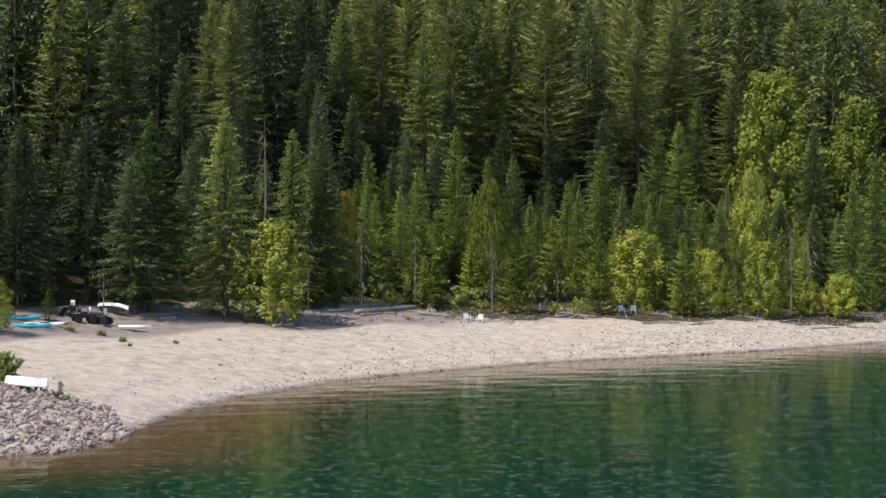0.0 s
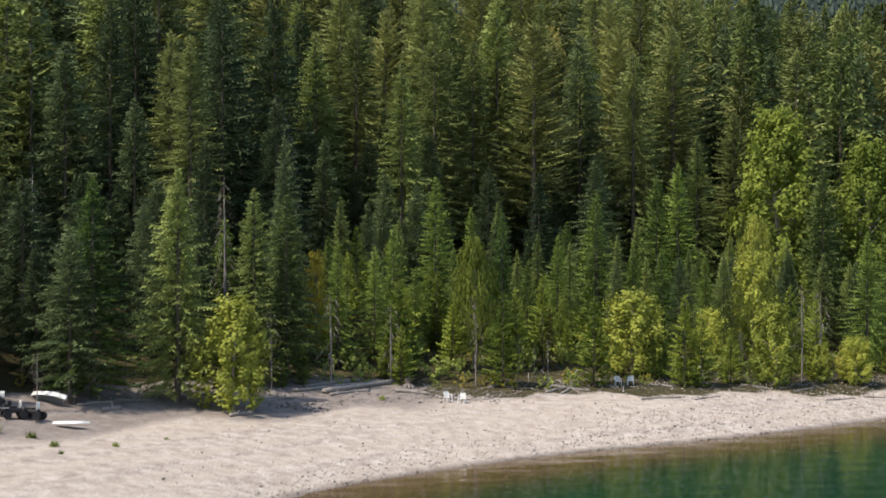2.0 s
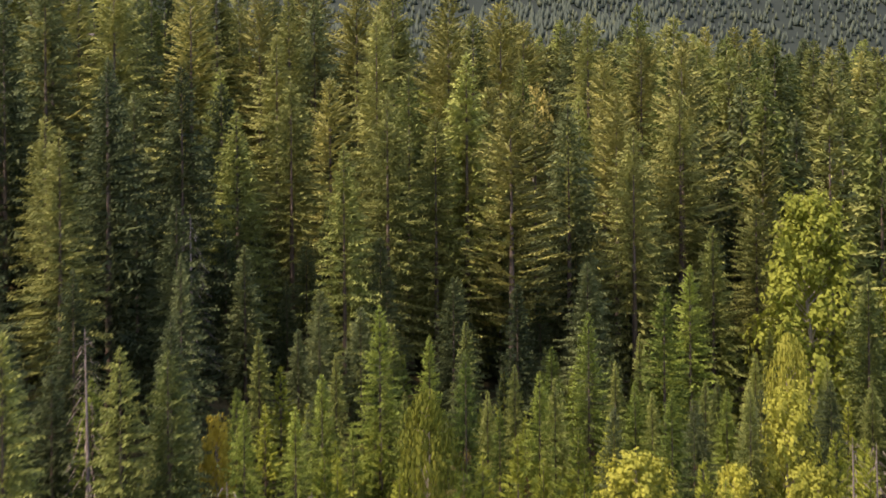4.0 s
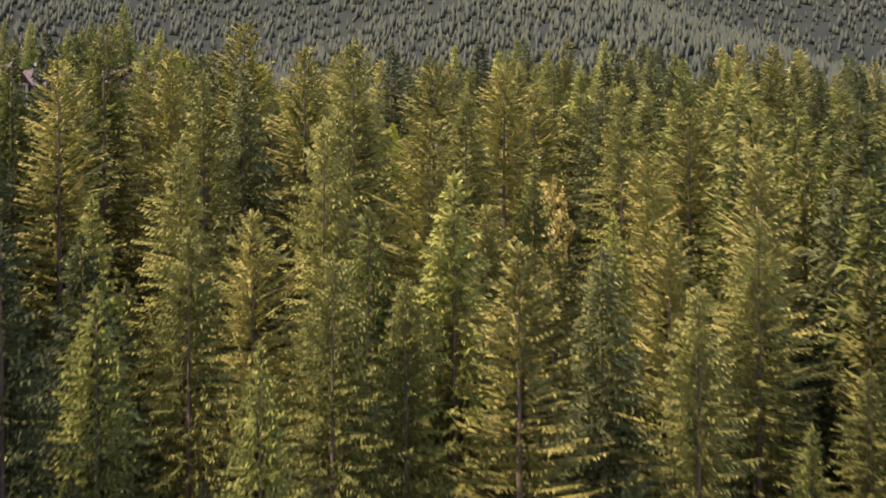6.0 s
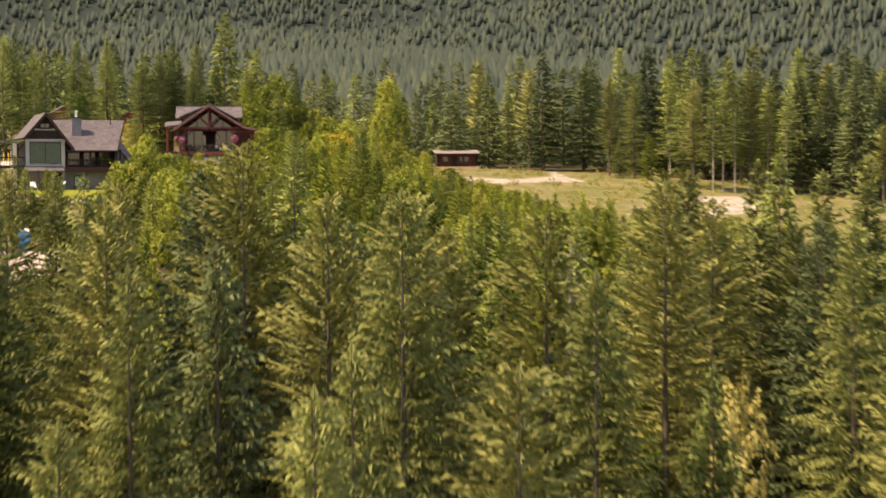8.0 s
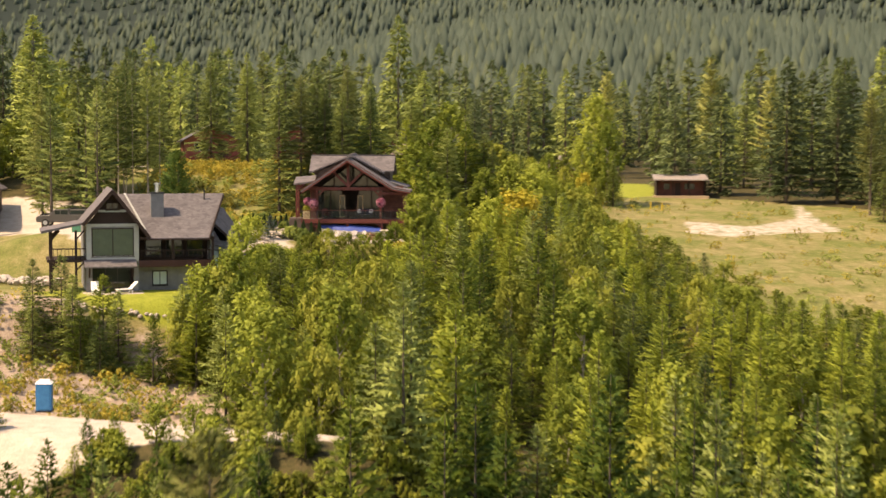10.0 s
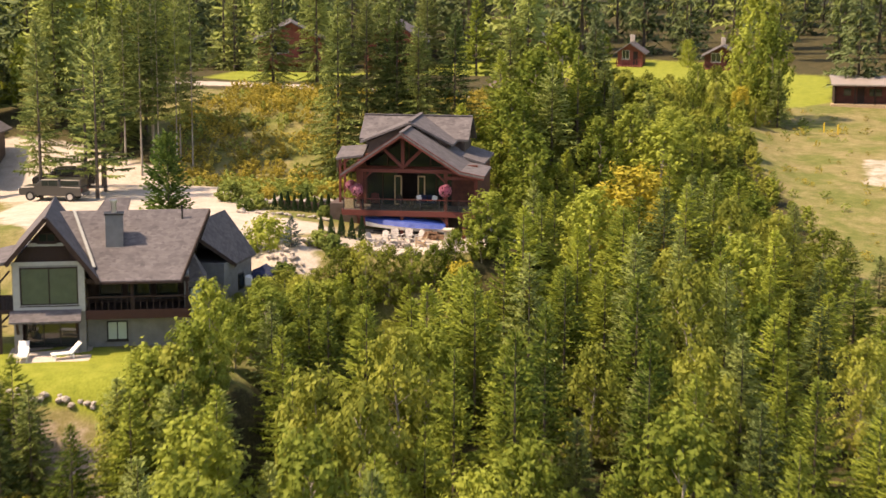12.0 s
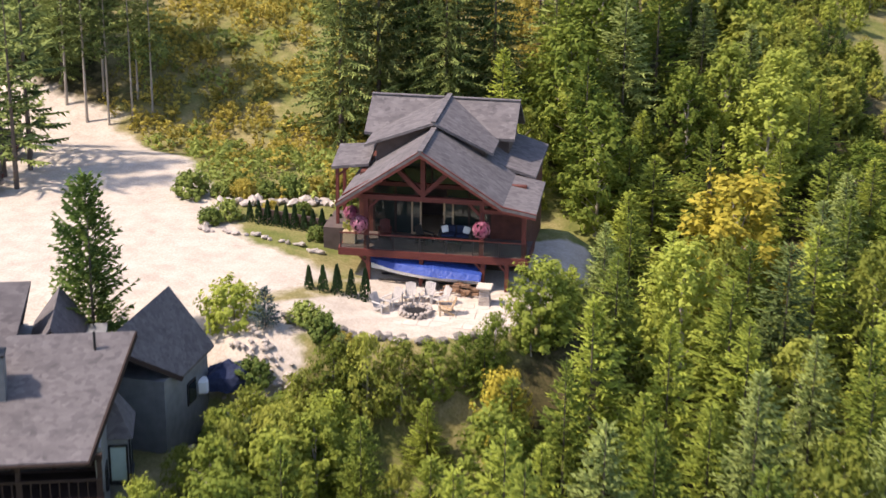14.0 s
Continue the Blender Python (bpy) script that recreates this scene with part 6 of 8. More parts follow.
def covered_boat():
    ob = thing("boat", "white motor boat under a blue tarpaulin below the deck", "boat")
    ob.matrix_world = at_chalet(0.35, 0.55, -0.04) @ Matrix.Diagonal((1.02, 1.08, 0.86, 1))
    bm = bmesh.new()
    n = 12
    rings = []
    for i in range(n + 1):
        s = i / n
        x = -3.1 + 6.2 * s
        w = 1.05 * (1 - (1 - s) ** 3.2 * 0.98)
        k = 0.35 * (1 - s) ** 2
        rings.append([bm.verts.new((x, -w, 0.95 + k)), bm.verts.new((x, -w * 0.8, 0.55 + k)), bm.verts.new((x, 0, 0.3 + k * 1.4)), bm.verts.new((x, w * 0.8, 0.55 + k)), bm.verts.new((x, w, 0.95 + k))])
    for a, b in zip(rings[:-1], rings[1:]):
        for k in range(4):
            bm.faces.new((a[k], a[k + 1], b[k + 1], b[k]))
    bm.faces.new(rings[-1])
    bmesh.ops.recalc_face_normals(bm, faces=bm.faces)
    part("hull", bm, M_WHITE, ob)
    bm = bmesh.new()
    r = random.Random(9)
    rings = []
    for i in range(n + 1):
        s = i / n
        x = -3.15 + 6.3 * s
        w = 1.1 * (1 - (1 - s) ** 3.2 * 0.98)
        k = 0.35 * (1 - s) ** 2
        top = 0.45 * math.sin(math.pi * min(1, s * 0.75 + 0.1)) + 0.06 * r.random()
        rings.append([bm.verts.new((x, -w - 0.02, 0.84 + k + 0.05 * r.random())), bm.verts.new((x, -w * 0.75, 1.05 + k + top * 0.5)), bm.verts.new((x, 0, 1.1 + k + top)), bm.verts.new((x, w * 0.75, 1.05 + k + top * 0.5)), bm.verts.new((x, w + 0.02, 0.85 + k))])
    for a, b in zip(rings[:-1], rings[1:]):
        for k in range(4):
            bm.faces.new((a[k], a[k + 1], b[k + 1], b[k]))
    bm.faces.new(rings[-1])
    bmesh.ops.recalc_face_normals(bm, faces=bm.faces)
    part("tarpaulin", bm, M_BLUETARP, ob)
    bm = box(bmesh.new(), -2.6, 2.9, -0.5, -0.4, 0.2, 0.3)
    box(bm, -2.6, 2.9, 0.4, 0.5, 0.2, 0.3)
    box(bm, -0.1, 0.1, -0.9, 0.9, 0.2, 0.3)
    t = part("trailer", bm, M_BLACK, ob)
    for v in (-0.95, 0.95):
        bm = bmesh.new()
        g = bmesh.ops.create_cone(bm, cap_ends=True, segments=14, radius1=0.3, radius2=0.3, depth=0.18)
        for q in g["verts"]:
            q.co = Vector((q.co.x + 0.6, v + q.co.z, q.co.y + 0.3))
        part("wheel", bm, M_BLACK, t)


covered_boat()


def garden_chair(m, mat, label, group):
    """A slatted reclining garden chair."""
    ob = thing("garden_chair", label, "chair", group=group)
    ob.matrix_world = m
    B = bmesh.new
    for i in range(4):
        part("seat_slat", beam(B(), (-0.27, -0.28 + i * 0.15, 0.36 - i * 0.04), (0.27, -0.28 + i * 0.15, 0.36 - i * 0.04), 0.12, 0.03), mat, ob)
    for i in range(5):
        u = -0.24 + i * 0.12
        part("back_slat", beam(B(), (u, 0.26, 0.22), (u, 0.58, 1.0 - abs(i - 2) * 0.04), 0.10, 0.03), mat, ob)
    for u in (-0.33, 0.33):
        part("armrest", box(B(), u - 0.07, u + 0.07, -0.4, 0.4, 0.56, 0.59), mat, ob)
        part("leg", box(B(), u - 0.03, u + 0.03, -0.36, -0.28, 0.0, 0.56), mat, ob)
        part("leg", beam(B(), (u, -0.3, 0.36), (u, 0.5, 0.02), 0.05, 0.09), mat, ob)
    return ob


M_GREYCHAIR = noisy("weathered_chair", [(0.3, (0.36, 0.33, 0.31)), (0.7, (0.52, 0.49, 0.46))], 5)
seats = "chairs round the fire pit"
first = garden_chair(at_chalet(-0.9, -3.2, -0.08, -30), M_GREYCHAIR, "pale weathered garden chair beside a fire pit", seats)
for u, v, a in ((-0.1, -2.4, 0), (0.85, -2.1, -12), (1.65, -2.5, -45), (-1.35, -4.0, 60)):
    copy_thing(first, at_chalet(u, v, -0.08, a))
garden_chair(at_chalet(2.15, -3.7, -0.08, -80), M_PALEWOOD, "natural wood garden chair beside a fire pit", seats)


def fire_pit():
    ob = thing("fire_pit", "round stone fire pit on the patio", "fire pit")
    ob.matrix_world = at_chalet(0.55, -4.0, -0.08)
    r = random.Random(4)
    shapes = [stone(r, 0.34) for _ in range(4)]
    for me in shapes:
        me.materials.append(M_STONE)
    for ring in (0, 1):
        for k in range(16):
            a = 2 * math.pi * (k + ring * 0.5) / 16
            s = child("stone", shapes[k % 4], ob)
            s.matrix_basis = pose(0.8 * math.cos(a), 0.8 * math.sin(a), 0.1 + 0.17 * ring, 0, 0, math.degrees(a))
    part("ash_bed", cylinder(bmesh.new(), (0, 0, 0.02), 0.68, 0.1, 16), M_BLACK, ob)


fire_pit()


def stone_pillar():
    ob = thing("stone_pillar", "square pale stone pillar at the patio corner", "pillar")
    ob.matrix_world = at_chalet(4.0, -1.9, -0.3)
    r = random.Random(8)
    for i in range(6):
        o = 0.33 - 0.012 * i
        part("stone", box(bmesh.new(), -o + r.uniform(0, 0.03), o, -o, o - r.uniform(0, 0.03), i * 0.2, i * 0.2 + 0.185, 0.02), M_STONE, ob)
    part("cap", box(bmesh.new(), -0.42, 0.42, -0.42, 0.42, 1.2, 1.3, 0.02), M_PAVING, ob)


stone_pillar()


def firewood():
    ob = thing("firewood_pile", "loose pile of split brown firewood", "firewood")
    ob.matrix_world = at_chalet(2.5, -0.7, -0.1)
    r = random.Random(6)
    for i in range(46):
        u, v = r.uniform(-1.0, 1.0), r.uniform(-0.5, 0.5)
        z = 0.08 + max(0, 0.75 - abs(u) * 0.5 - abs(v) * 0.5) * r.random()
        a = r.uniform(-0.7, 0.7)
        part("log", beam(bmesh.new(), (u - 0.2 * math.cos(a), v - 0.2 * math.sin(a), z), (u + 0.2 * math.cos(a), v + 0.2 * math.sin(a), z + r.uniform(-0.05, 0.1)), 0.12), M_FIREWOOD, ob)


firewood()


def cone_cedar(seed):
    r = random.Random(seed)
    tris = []
    for i in range(420):
        s = r.random() ** 0.75
        z = 0.05 + 1.95 * s
        rad = 0.33 * (1 - s) ** 0.8 * (0.85 if s < 0.1 else 1) * r.uniform(0.8, 1.08) + 0.015
        a = r.uniform(0, 6.28)
        p = Vector((rad * math.cos(a), rad * math.sin(a), z))
        w = 0.06
        q = Vector((math.cos(a) * 0.3, math.sin(a) * 0.3, 1)).normalized() * 0.15
        t = Vector((-math.sin(a), math.cos(a), 0)) * w
        tris.append((np.array([tuple(p - t), tuple(p + t), tuple(p + q)]), np.array([(0, 1, 2)])))
    return tris, tube([(0, 0, -0.2), (0, 0, 1.7)], [0.05, 0.02], 5)


CEDAR = kinds("cedar_shrub", "slim clipped dark green cedar beside the patio", "shrub", cone_cedar, M_CEDAR, M_BARK, 2.0, (61, 62))
for i in range(5):
    p = at_chalet(-5.6 + i * 0.79, -2.9, 0).translation
    CEDAR[i % 2].plant(p.x, p.y, 1.95 + 0.1 * (i % 3), i * 50, "clipped cedars", z=61.1, wide=1.15)
for i in range(13):
    k = i / 12
    x, y = -54.0 + 7.4 * k, 405.4 - 0.6 * k
    CEDAR[i % 2].plant(x, y, 1.5 + 0.12 * (i % 3), i * 70, "cedar hedge above the drive", "slim dark green cedar in a hedge row", z=61.75, wide=1.2)


# furniture on the chalet deck
M_NAVY = noisy("navy_cushion", [(0.3, (0.012, 0.018, 0.045)), (0.7, (0.030, 0.042, 0.090))], 6, rough=0.9)
M_WICKER = noisy("dark_wicker", [(0.3, (0.020, 0.017, 0.015)), (0.7, (0.060, 0.050, 0.042))], 30, rough=0.7)


def deck_sofa(m):
    ob = thing("outdoor_sofa", "dark wicker sofa with navy cushions and white pillows on deck", "sofa")
    ob.matrix_world = m
    B = bmesh.new
    part("base", box(B(), -0.95, 0.95, -0.4, 0.4, 0.06, 0.34, 0.03), M_WICKER, ob)
    part("backrest", box(B(), -0.95, 0.95, 0.28, 0.42, 0.34, 0.86, 0.04), M_WICKER, ob)
    for s in (-1, 1):
        part("armrest", box(B(), s * 0.88 - 0.09, s * 0.88 + 0.09, -0.4, 0.4, 0.34, 0.62, 0.04), M_WICKER, ob)
        part("cushion", box(B(), s * 0.40 - 0.38, s * 0.40 + 0.38, -0.38, 0.26, 0.34, 0.50, 0.05), M_NAVY, ob)
        part("back_cushion", box(B(), s * 0.40 - 0.36, s * 0.40 + 0.36, 0.10, 0.27, 0.50, 0.92, 0.05), M_NAVY, ob)
        bm = box(B(), -0.2, 0.2, -0.06, 0.06, -0.2, 0.2, 0.05)
        bm.transform(pose(s * 0.62, 0.02, 0.72, -20, s * 14, 0))
        part("pillow", bm, M_WHITE, ob, "white square pillow")
        for v in (-0.34, 0.34):
            part("leg", box(B(), s * 0.88 - 0.03, s * 0.88 + 0.03, v - 0.03, v + 0.03, 0.0, 0.06), M_WICKER, ob)


def deck_table(m):
    ob = thing("coffee_table", "low dark coffee table with glass top on the deck", "table")
    ob.matrix_world = m
    part("frame", box(bmesh.new(), -0.5, 0.5, -0.28, 0.28, 0.30, 0.38, 0.01), M_WICKER, ob)
    part("tabletop", box(bmesh.new(), -0.52, 0.52, -0.3, 0.3, 0.383, 0.395), M_RAILGLASS, ob)
    for u in (-0.45, 0.45):
        for v in (-0.23, 0.23):
            part("leg", box(bmesh.new(), u - 0.03, u + 0.03, v - 0.03, v + 0.03, 0.0, 0.30), M_WICKER, ob)


def planter(m):
    ob = thing("planter", "wooden planter box with pale plants at the deck corner", "planter")
    ob.matrix_world = m
    part("box", box(bmesh.new(), -0.35, 0.35, -0.3, 0.3, 0.0, 0.75, 0.02), M_PALEWOOD, ob)
    crown, _stems = broadleaf(91, 0.7, 0.42, 30, 0.07, 0.05, 20)
    tuft = child("plants", merged("plants", crown, M_WILLOW), ob)
    tuft.matrix_basis = pose(0, 0, 0.7)


deck_sofa(at_chalet(1.75, 2.1, 1.965))
deck_table(at_chalet(1.75, 1.1, 1.965))
garden_chair(at_chalet(0.1, 1.5, 1.965, 60), M_WICKER, "dark deck chair beside the glass railing", "deck chairs")
garden_chair(at_chalet(-2.3, 1.9, 1.965, 10), M_REDWOOD, "reddish wooden chair on the covered deck", "deck chairs")
planter(at_chalet(-4.1, 0.9, 1.965))


# ---- round the houses ----
def stones_in(parent, spots, r, mats, lift=0.25, name="stone"):
    """Single stones under a thing; spots are (x, y, size) in the plan."""
    shapes = []
    for m in mats:
        for _ in range(5):
            me = stone(r, 1.0)
            me.materials.append(m)
            shapes.append(me)
    for x, y, s in spots:
        ob = child(name, shapes[r.randrange(len(shapes))], parent)
        ob.matrix_basis = pose(x, y, ground_z(x, y) + lift * s, r.uniform(-15, 15), r.uniform(-15, 15), r.uniform(0, 360)) @ Matrix.Diagonal((s, s, s, 1))


def along(pts, n, wob, r, lo, hi):
    out = []
    for i in range(n):
        k = i / max(1, n - 1) * (len(pts) - 1)
        j = min(int(k), len(pts) - 2)
        f = k - j
        out.append((pts[j][0] * (1 - f) + pts[j + 1][0] * f + r.uniform(-wob, wob), pts[j][1] * (1 - f) + pts[j + 1][1] * f + r.uniform(-wob, wob), r.uniform(lo, hi)))
    return out


rr = random.Random(21)
rocks = thing("rock_border", "border of pale boulders below the patio", "rocks", kind="structure")
stones_in(rocks, along([(-45.5, 392.6), (-42, 392.9), (-38.5, 393.6), (-35.6, 395.6)], 34, 0.35, rr, 0.35, 0.8), rr, [M_STONE, M_DARKSTONE])
rocks = thing("rock_border", "scattered boulders beside the gravel drive", "rocks", kind="structure")
stones_in(rocks, along([(-47.3, 390.6), (-45.6, 389.6), (-43.8, 389.2)], 40, 0.7, rr, 0.25, 0.6), rr, [M_STONE])
rocks = thing("rock_wall", "stacked boulder wall beside the grey house", "rocks", kind="structure")
stones_in(rocks, along([(-44.6, 380.6), (-46.2, 384.6), (-46.6, 388.0)], 70, 0.7, rr, 0.3, 0.6), rr, [M_STONE, M_PINKSTONE])
rocks = thing("rock_wall", "two rows of pale boulders in the garden slope", "rocks", kind="structure")
stones_in(rocks, along([(-57.0, 407.6), (-54, 408.8), (-50.5, 410.2)], 26, 0.3, rr, 0.5, 0.95) + along([(-56.4, 404.2), (-55.8, 402.9), (-52, 403.2), (-47.8, 402.0)], 26, 0.2, rr, 0.3, 0.6), rr, [M_STONE])
rocks = thing("rock_wall", "tall stacked wall of pale boulders beside the porch", "rocks", kind="structure")
stones_in(rocks, [(x, y + dy, rr.uniform(0.7, 1.3)) for x, y in [(-60.5 - 0.7 * i, 372.5 + 0.2 * i) for i in range(12)] for dy in (0, 1.0, 2.0)], rr, [M_STONE], 0.4)

rocks = thing("rock_border", "row of pale boulders along the edge of the lawn", "rocks", kind="structure")
stones_in(rocks, along([(-54.6, 362.4), (-52.3, 362.7), (-49.2, 363.3), (-46.4, 364.3)], 26, 0.25, rr, 0.35, 0.7), rr, [M_STONE])
retain = thing("retaining_wall", "low dark timber wall behind the cedar hedge", "wall", (0, 0, 0), kind="structure")
for i in range(4):
    part("plank", beam(bmesh.new(), (-53.6, 406.0, 61.9 + i * 0.24), (-46.4, 405.2, 61.9 + i * 0.24), 0.12, 0.22), M_BROWNWALL, retain)

# patio flags
patio = thing("patio", "pale flagstone patio below the chalet deck", "patio", kind="structure")
patio.matrix_world = CH
pr = random.Random(14)
flags = []
v = -5.6
while v < -0.2:
    u = -5.8 + pr.uniform(-0.3, 0.3)
    dv = pr.uniform(0.55, 0.8)
    while u < 4.6:
        du = pr.uniform(0.6, 1.1)
        if not (u < -1.5 and v < -4.6):
            part("flagstone", box(bmesh.new(), u + 0.02, u + du - 0.02, v + 0.02, v + dv - 0.02, -0.16, -0.075 + pr.uniform(-0.008, 0.008), 0.015), M_PAVING, patio)
        u += du
    v += dv
part("bedding", box(bmesh.new(), -5.9, 4.7, -5.5, -0.2, -0.3, -0.11), M_STONE, patio)


def shrub(seed, size, mat):
    return broadleaf(seed, size, size * 0.60, 70, 0.06 + 0.024 * size, 0.04, 32)


BUSH = kinds("shrub", "rounded light green leafy shrub beside the drive", "shrub", lambda s: shrub(s, 2.0, None), M_LEAF, M_BARK, 2.0, (71, 72))
M_GOLD = foliage("golden_shrub_leaves", (0.24, 0.21, 0.04), (0.66, 0.54, 0.12), 0.4, 0.45)
M_GREENSHRUB = foliage("green_shrub_leaves", (0.075, 0.120, 0.026), (0.320, 0.370, 0.090), 0.4, 0.32)
GOLD = kinds("shrub", "golden yellow wild shrub on the slope", "shrub", lambda s: shrub(s, 1.5, None), M_GOLD, M_BARK, 1.5, (73, 74))
LOW = kinds("shrub", "low green garden shrub among boulders", "shrub", lambda s: shrub(s, 1.2, None), M_GREENSHRUB, M_BARK, 1.2, (75, 76))
LIGHT_GOLD = kinds("shrub", "", "shrub", lambda s: broadleaf(s, 1.5, 0.95, 11, 0.17, 0.05, 10, limbs=0), M_GOLD, M_BARK, 1.5, (78, 79))
LIGHT_LOW = kinds("shrub", "", "shrub", lambda s: broadleaf(s, 1.2, 0.8, 11, 0.155, 0.05, 10, limbs=0), M_GREENSHRUB, M_BARK, 1.2, (80, 81))
BLUE = kinds("blue_spruce", "small dense blue-grey spruce beside the drive", "tree", lambda s: conifer(s, 2.4, 0.95, 0.16, 9, 0.3, 0.3, 0.02, 8, 0.18, 0.8), M_BLUESPRUCE, M_BARK, 2.4, (77,))
BUSH[0].plant(-48.2, 391.6, 2.9, 20, z=60.9, wide=1.05)
BLUE[0].plant(-46.2, 391.3, 2.2, 0)
LONE = kinds("pine_tree", "", "tree", lambda s: conifer(s, 11, 2.5, 0.30, 9, 0.5, 0.25, 0.04, 6.5, 0.30, 0.62, 0.25), M_EDGE, M_BARK, 11, (83,))
plant(LONE, -54.2, 387.6, height=11.3, wide=1.0, label="dense green pine standing alone beside the gravel drive")
for x, y, h, p in ((-59.4, 408.2, 1.6, LOW), (-57.8, 408.9, 0.9, LOW), (-56.5, 409.5, 1.1, GOLD), (-55.0, 410.0, 1.0, LOW), (-53.6, 410.6, 1.3, LOW), (-52.2, 411.2, 1.2, GOLD), (-50.8, 411.6, 1.4, GOLD), (-49.5, 409.6, 1.1, LOW),
                   (-51.5, 407.6, 0.8, LOW), (-53.5, 407.2, 0.8, GOLD), (-55.4, 405.2, 1.2, LOW), (-56.0, 404.0, 1.0, LOW), (-49.0, 404.0, 0.8, LOW), (-44.6, 392.6, 1.2, LOW), (-43.2, 391.8, 1.3, LOW), (-41.8, 391.6, 1.0, GOLD), (-45.6, 388.6, 1.4, LOW), (-46.6, 386.5, 1.3, LOW)):
    p[0].plant(x, y, h, rr.uniform(0, 360), "garden shrubs", wide=1.25)

# wild growth over the slope behind the chalet, the bank and the field edge
wild = {"g": {"crown": [], "trunk": []}, "l": {"crown": [], "trunk": []}}
for _ in range(2500):
    zone = rr.random()
    if zone < 0.52:
        x, y, h = rr.uniform(-76, -44), rr.uniform(410, 446), rr.uniform(0.4, 1.3)
        gold = rr.random() < (0.85 if y > 420 else 0.35)
    elif zone < 0.67:
        x, y, h = rr.uniform(-66, -40), rr.uniform(346, 362), rr.uniform(0.4, 1.1)
        gold = rr.random() < 0.6
    else:
        x, y, h = rr.uniform(-28, 44), rr.uniform(388, 500), 0.25 + 0.75 * rr.random() ** 2
        gold = rr.random() < 0.5
    m = max(float(poly_mask(np.array([x]), np.array([y]), z, 0.5)[0]) for z in (DRIVE, LOW_ROAD, FIELD_TRACK, FIELD_END, YARD, SIDE_PATH, LAWN))
    if m > 0.2:
        continue
    stamp_tree(wild["g" if gold else "l"], LIGHT_GOLD if gold else LIGHT_LOW, x, y, h, rr.uniform(1.0, 1.6))
for store in wild.values():
    store["trunk"] = store["trunk"][:40]
wood_of("wild_shrubs", "wild golden and green shrubs on slope and field", [(M_GOLD, wild["g"]), (M_GREENSHRUB, wild["l"])])

# single trees that stand clear of the woods
def lone_trees(*spots):
    for pool, x, y, h, w in spots:
        plant(pool, x, y, height=h, wide=w, group="trees round the houses")


lone_trees((LEAFY, -40.5, 366.5, 7.1, 0.95), (WILLOW, -41.0, 363.0, 8.4, 1.20), (LEAFY, -42.0, 361.5, 7.7, 1.20), (LEAFY, -40.5, 370.0, 4.0, 1.10), (WILLOW, -42.9, 360.5, 6.1, 1.30), (LEAFY, -40.7, 364.5, 8.0, 1.10))
lone_trees((STEMMED, 20.9, 467, 17, 1.1), (PINE, 24.6, 464, 18, 1.0), (STEMMED, 27.6, 461, 18, 1.1), (STEMMED, 31.0, 460, 17, 1.1), (PINE, 33.6, 461.5, 19, 1.0), (STEMMED, 36.6, 464, 18, 1.1), (FIR, 15.4, 485, 17, 1.0), (PINE, 11.0, 491, 18, 1.0), (STEMMED, 29.4, 464.5, 18, 1.1), (STEMMED, 39.4, 462, 18, 1.1), (YOUNG, 17.6, 476, 8, 1.2), (SAPLING, 12.8, 482, 7, 1.2))
lone_trees((LEAFY, -60.8, 540.8, 4.6, 1.6), (LEAFY, -47.6, 541.4, 4.2, 1.4))
lone_trees((SAPLING, -53.4, 360.0, 7.4, 1.3), (SAPLING, -51.8, 358.6, 7.2, 1.3), (YOUNG, -49.8, 360.0, 7.2, 1.3), (SAPLING, -48.0, 358.8, 6.4, 1.3), (SAPLING, -55.6, 359.4, 6.8, 1.3),
           (YOUNG, -50.6, 357.4, 5.0, 1.4), (SAPLING, -54.8, 357.6, 4.8, 1.4), (SAPLING, -48.6, 356.6, 4.6, 1.4), (SAPLING, -43.0, 360.0, 7.4, 1.3), (YOUNG, -41.2, 358.2, 7.8, 1.3),
           (SAPLING, -39.4, 359.4, 8.0, 1.3), (YOUNG, -44.4, 357.2, 5.5, 1.3), (LEAFY, -42.2, 362.2, 8.6, 1.1), (LEAFY, -60.0, 352.0, 4.0, 1.4), (LEAFY, -50.6, 336.0, 5.0, 1.4))
lone_trees((LEAFY, -48.4, 333.0, 4.4, 1.4), (LARCH, -72.6, 407.4, 15, 1.0), (LARCH, -70.5, 405.6, 15, 1.0), (LARCH, -75.6, 405.0, 15, 1.0), (FIR, -80.0, 412.0, 16, 0.9),
           (LARCH, -73.6, 412.0, 15, 1.0), (LARCH, -71.8, 409.2, 14, 1.0))
lone_trees((SPRUCE, -56.3, 424.6, 17, 1.15), (FIR, -54.2, 426.4, 17, 1.15), (SPRUCE, -51.6, 427.4, 16, 1.15), (SPRUCE, -49.4, 427.0, 15, 1.15), (SPRUCE, -53.0, 429.0, 17, 1.15),
           (FIR, -49.6, 430.0, 17, 1.15), (SPRUCE, -46.4, 428.6, 15, 1.15), (SPRUCE, -72.6, 446.0, 15, 1.1), (SPRUCE, -68.0, 447.0, 15, 1.1))


lone_trees((STEMMED, -74.9, 421.4, 17, 1.0), (STEMMED, -73.2, 421.6, 18, 0.75), (STEMMED, -71.6, 422.2, 17, 0.75), (STEMMED, -70.4, 423.0, 17, 0.75), (STEMMED, -77.4, 422.8, 16, 1.05), (STEMMED, -75.2, 424.4, 18, 0.75), (STEMMED, -72.6, 424.8, 17, 0.75),
           (STEMMED, -76.4, 426.4, 17, 1.0), (SPRUCE, -79.0, 425.0, 15, 0.9), (FIR, -78.2, 428.4, 16, 1.0))


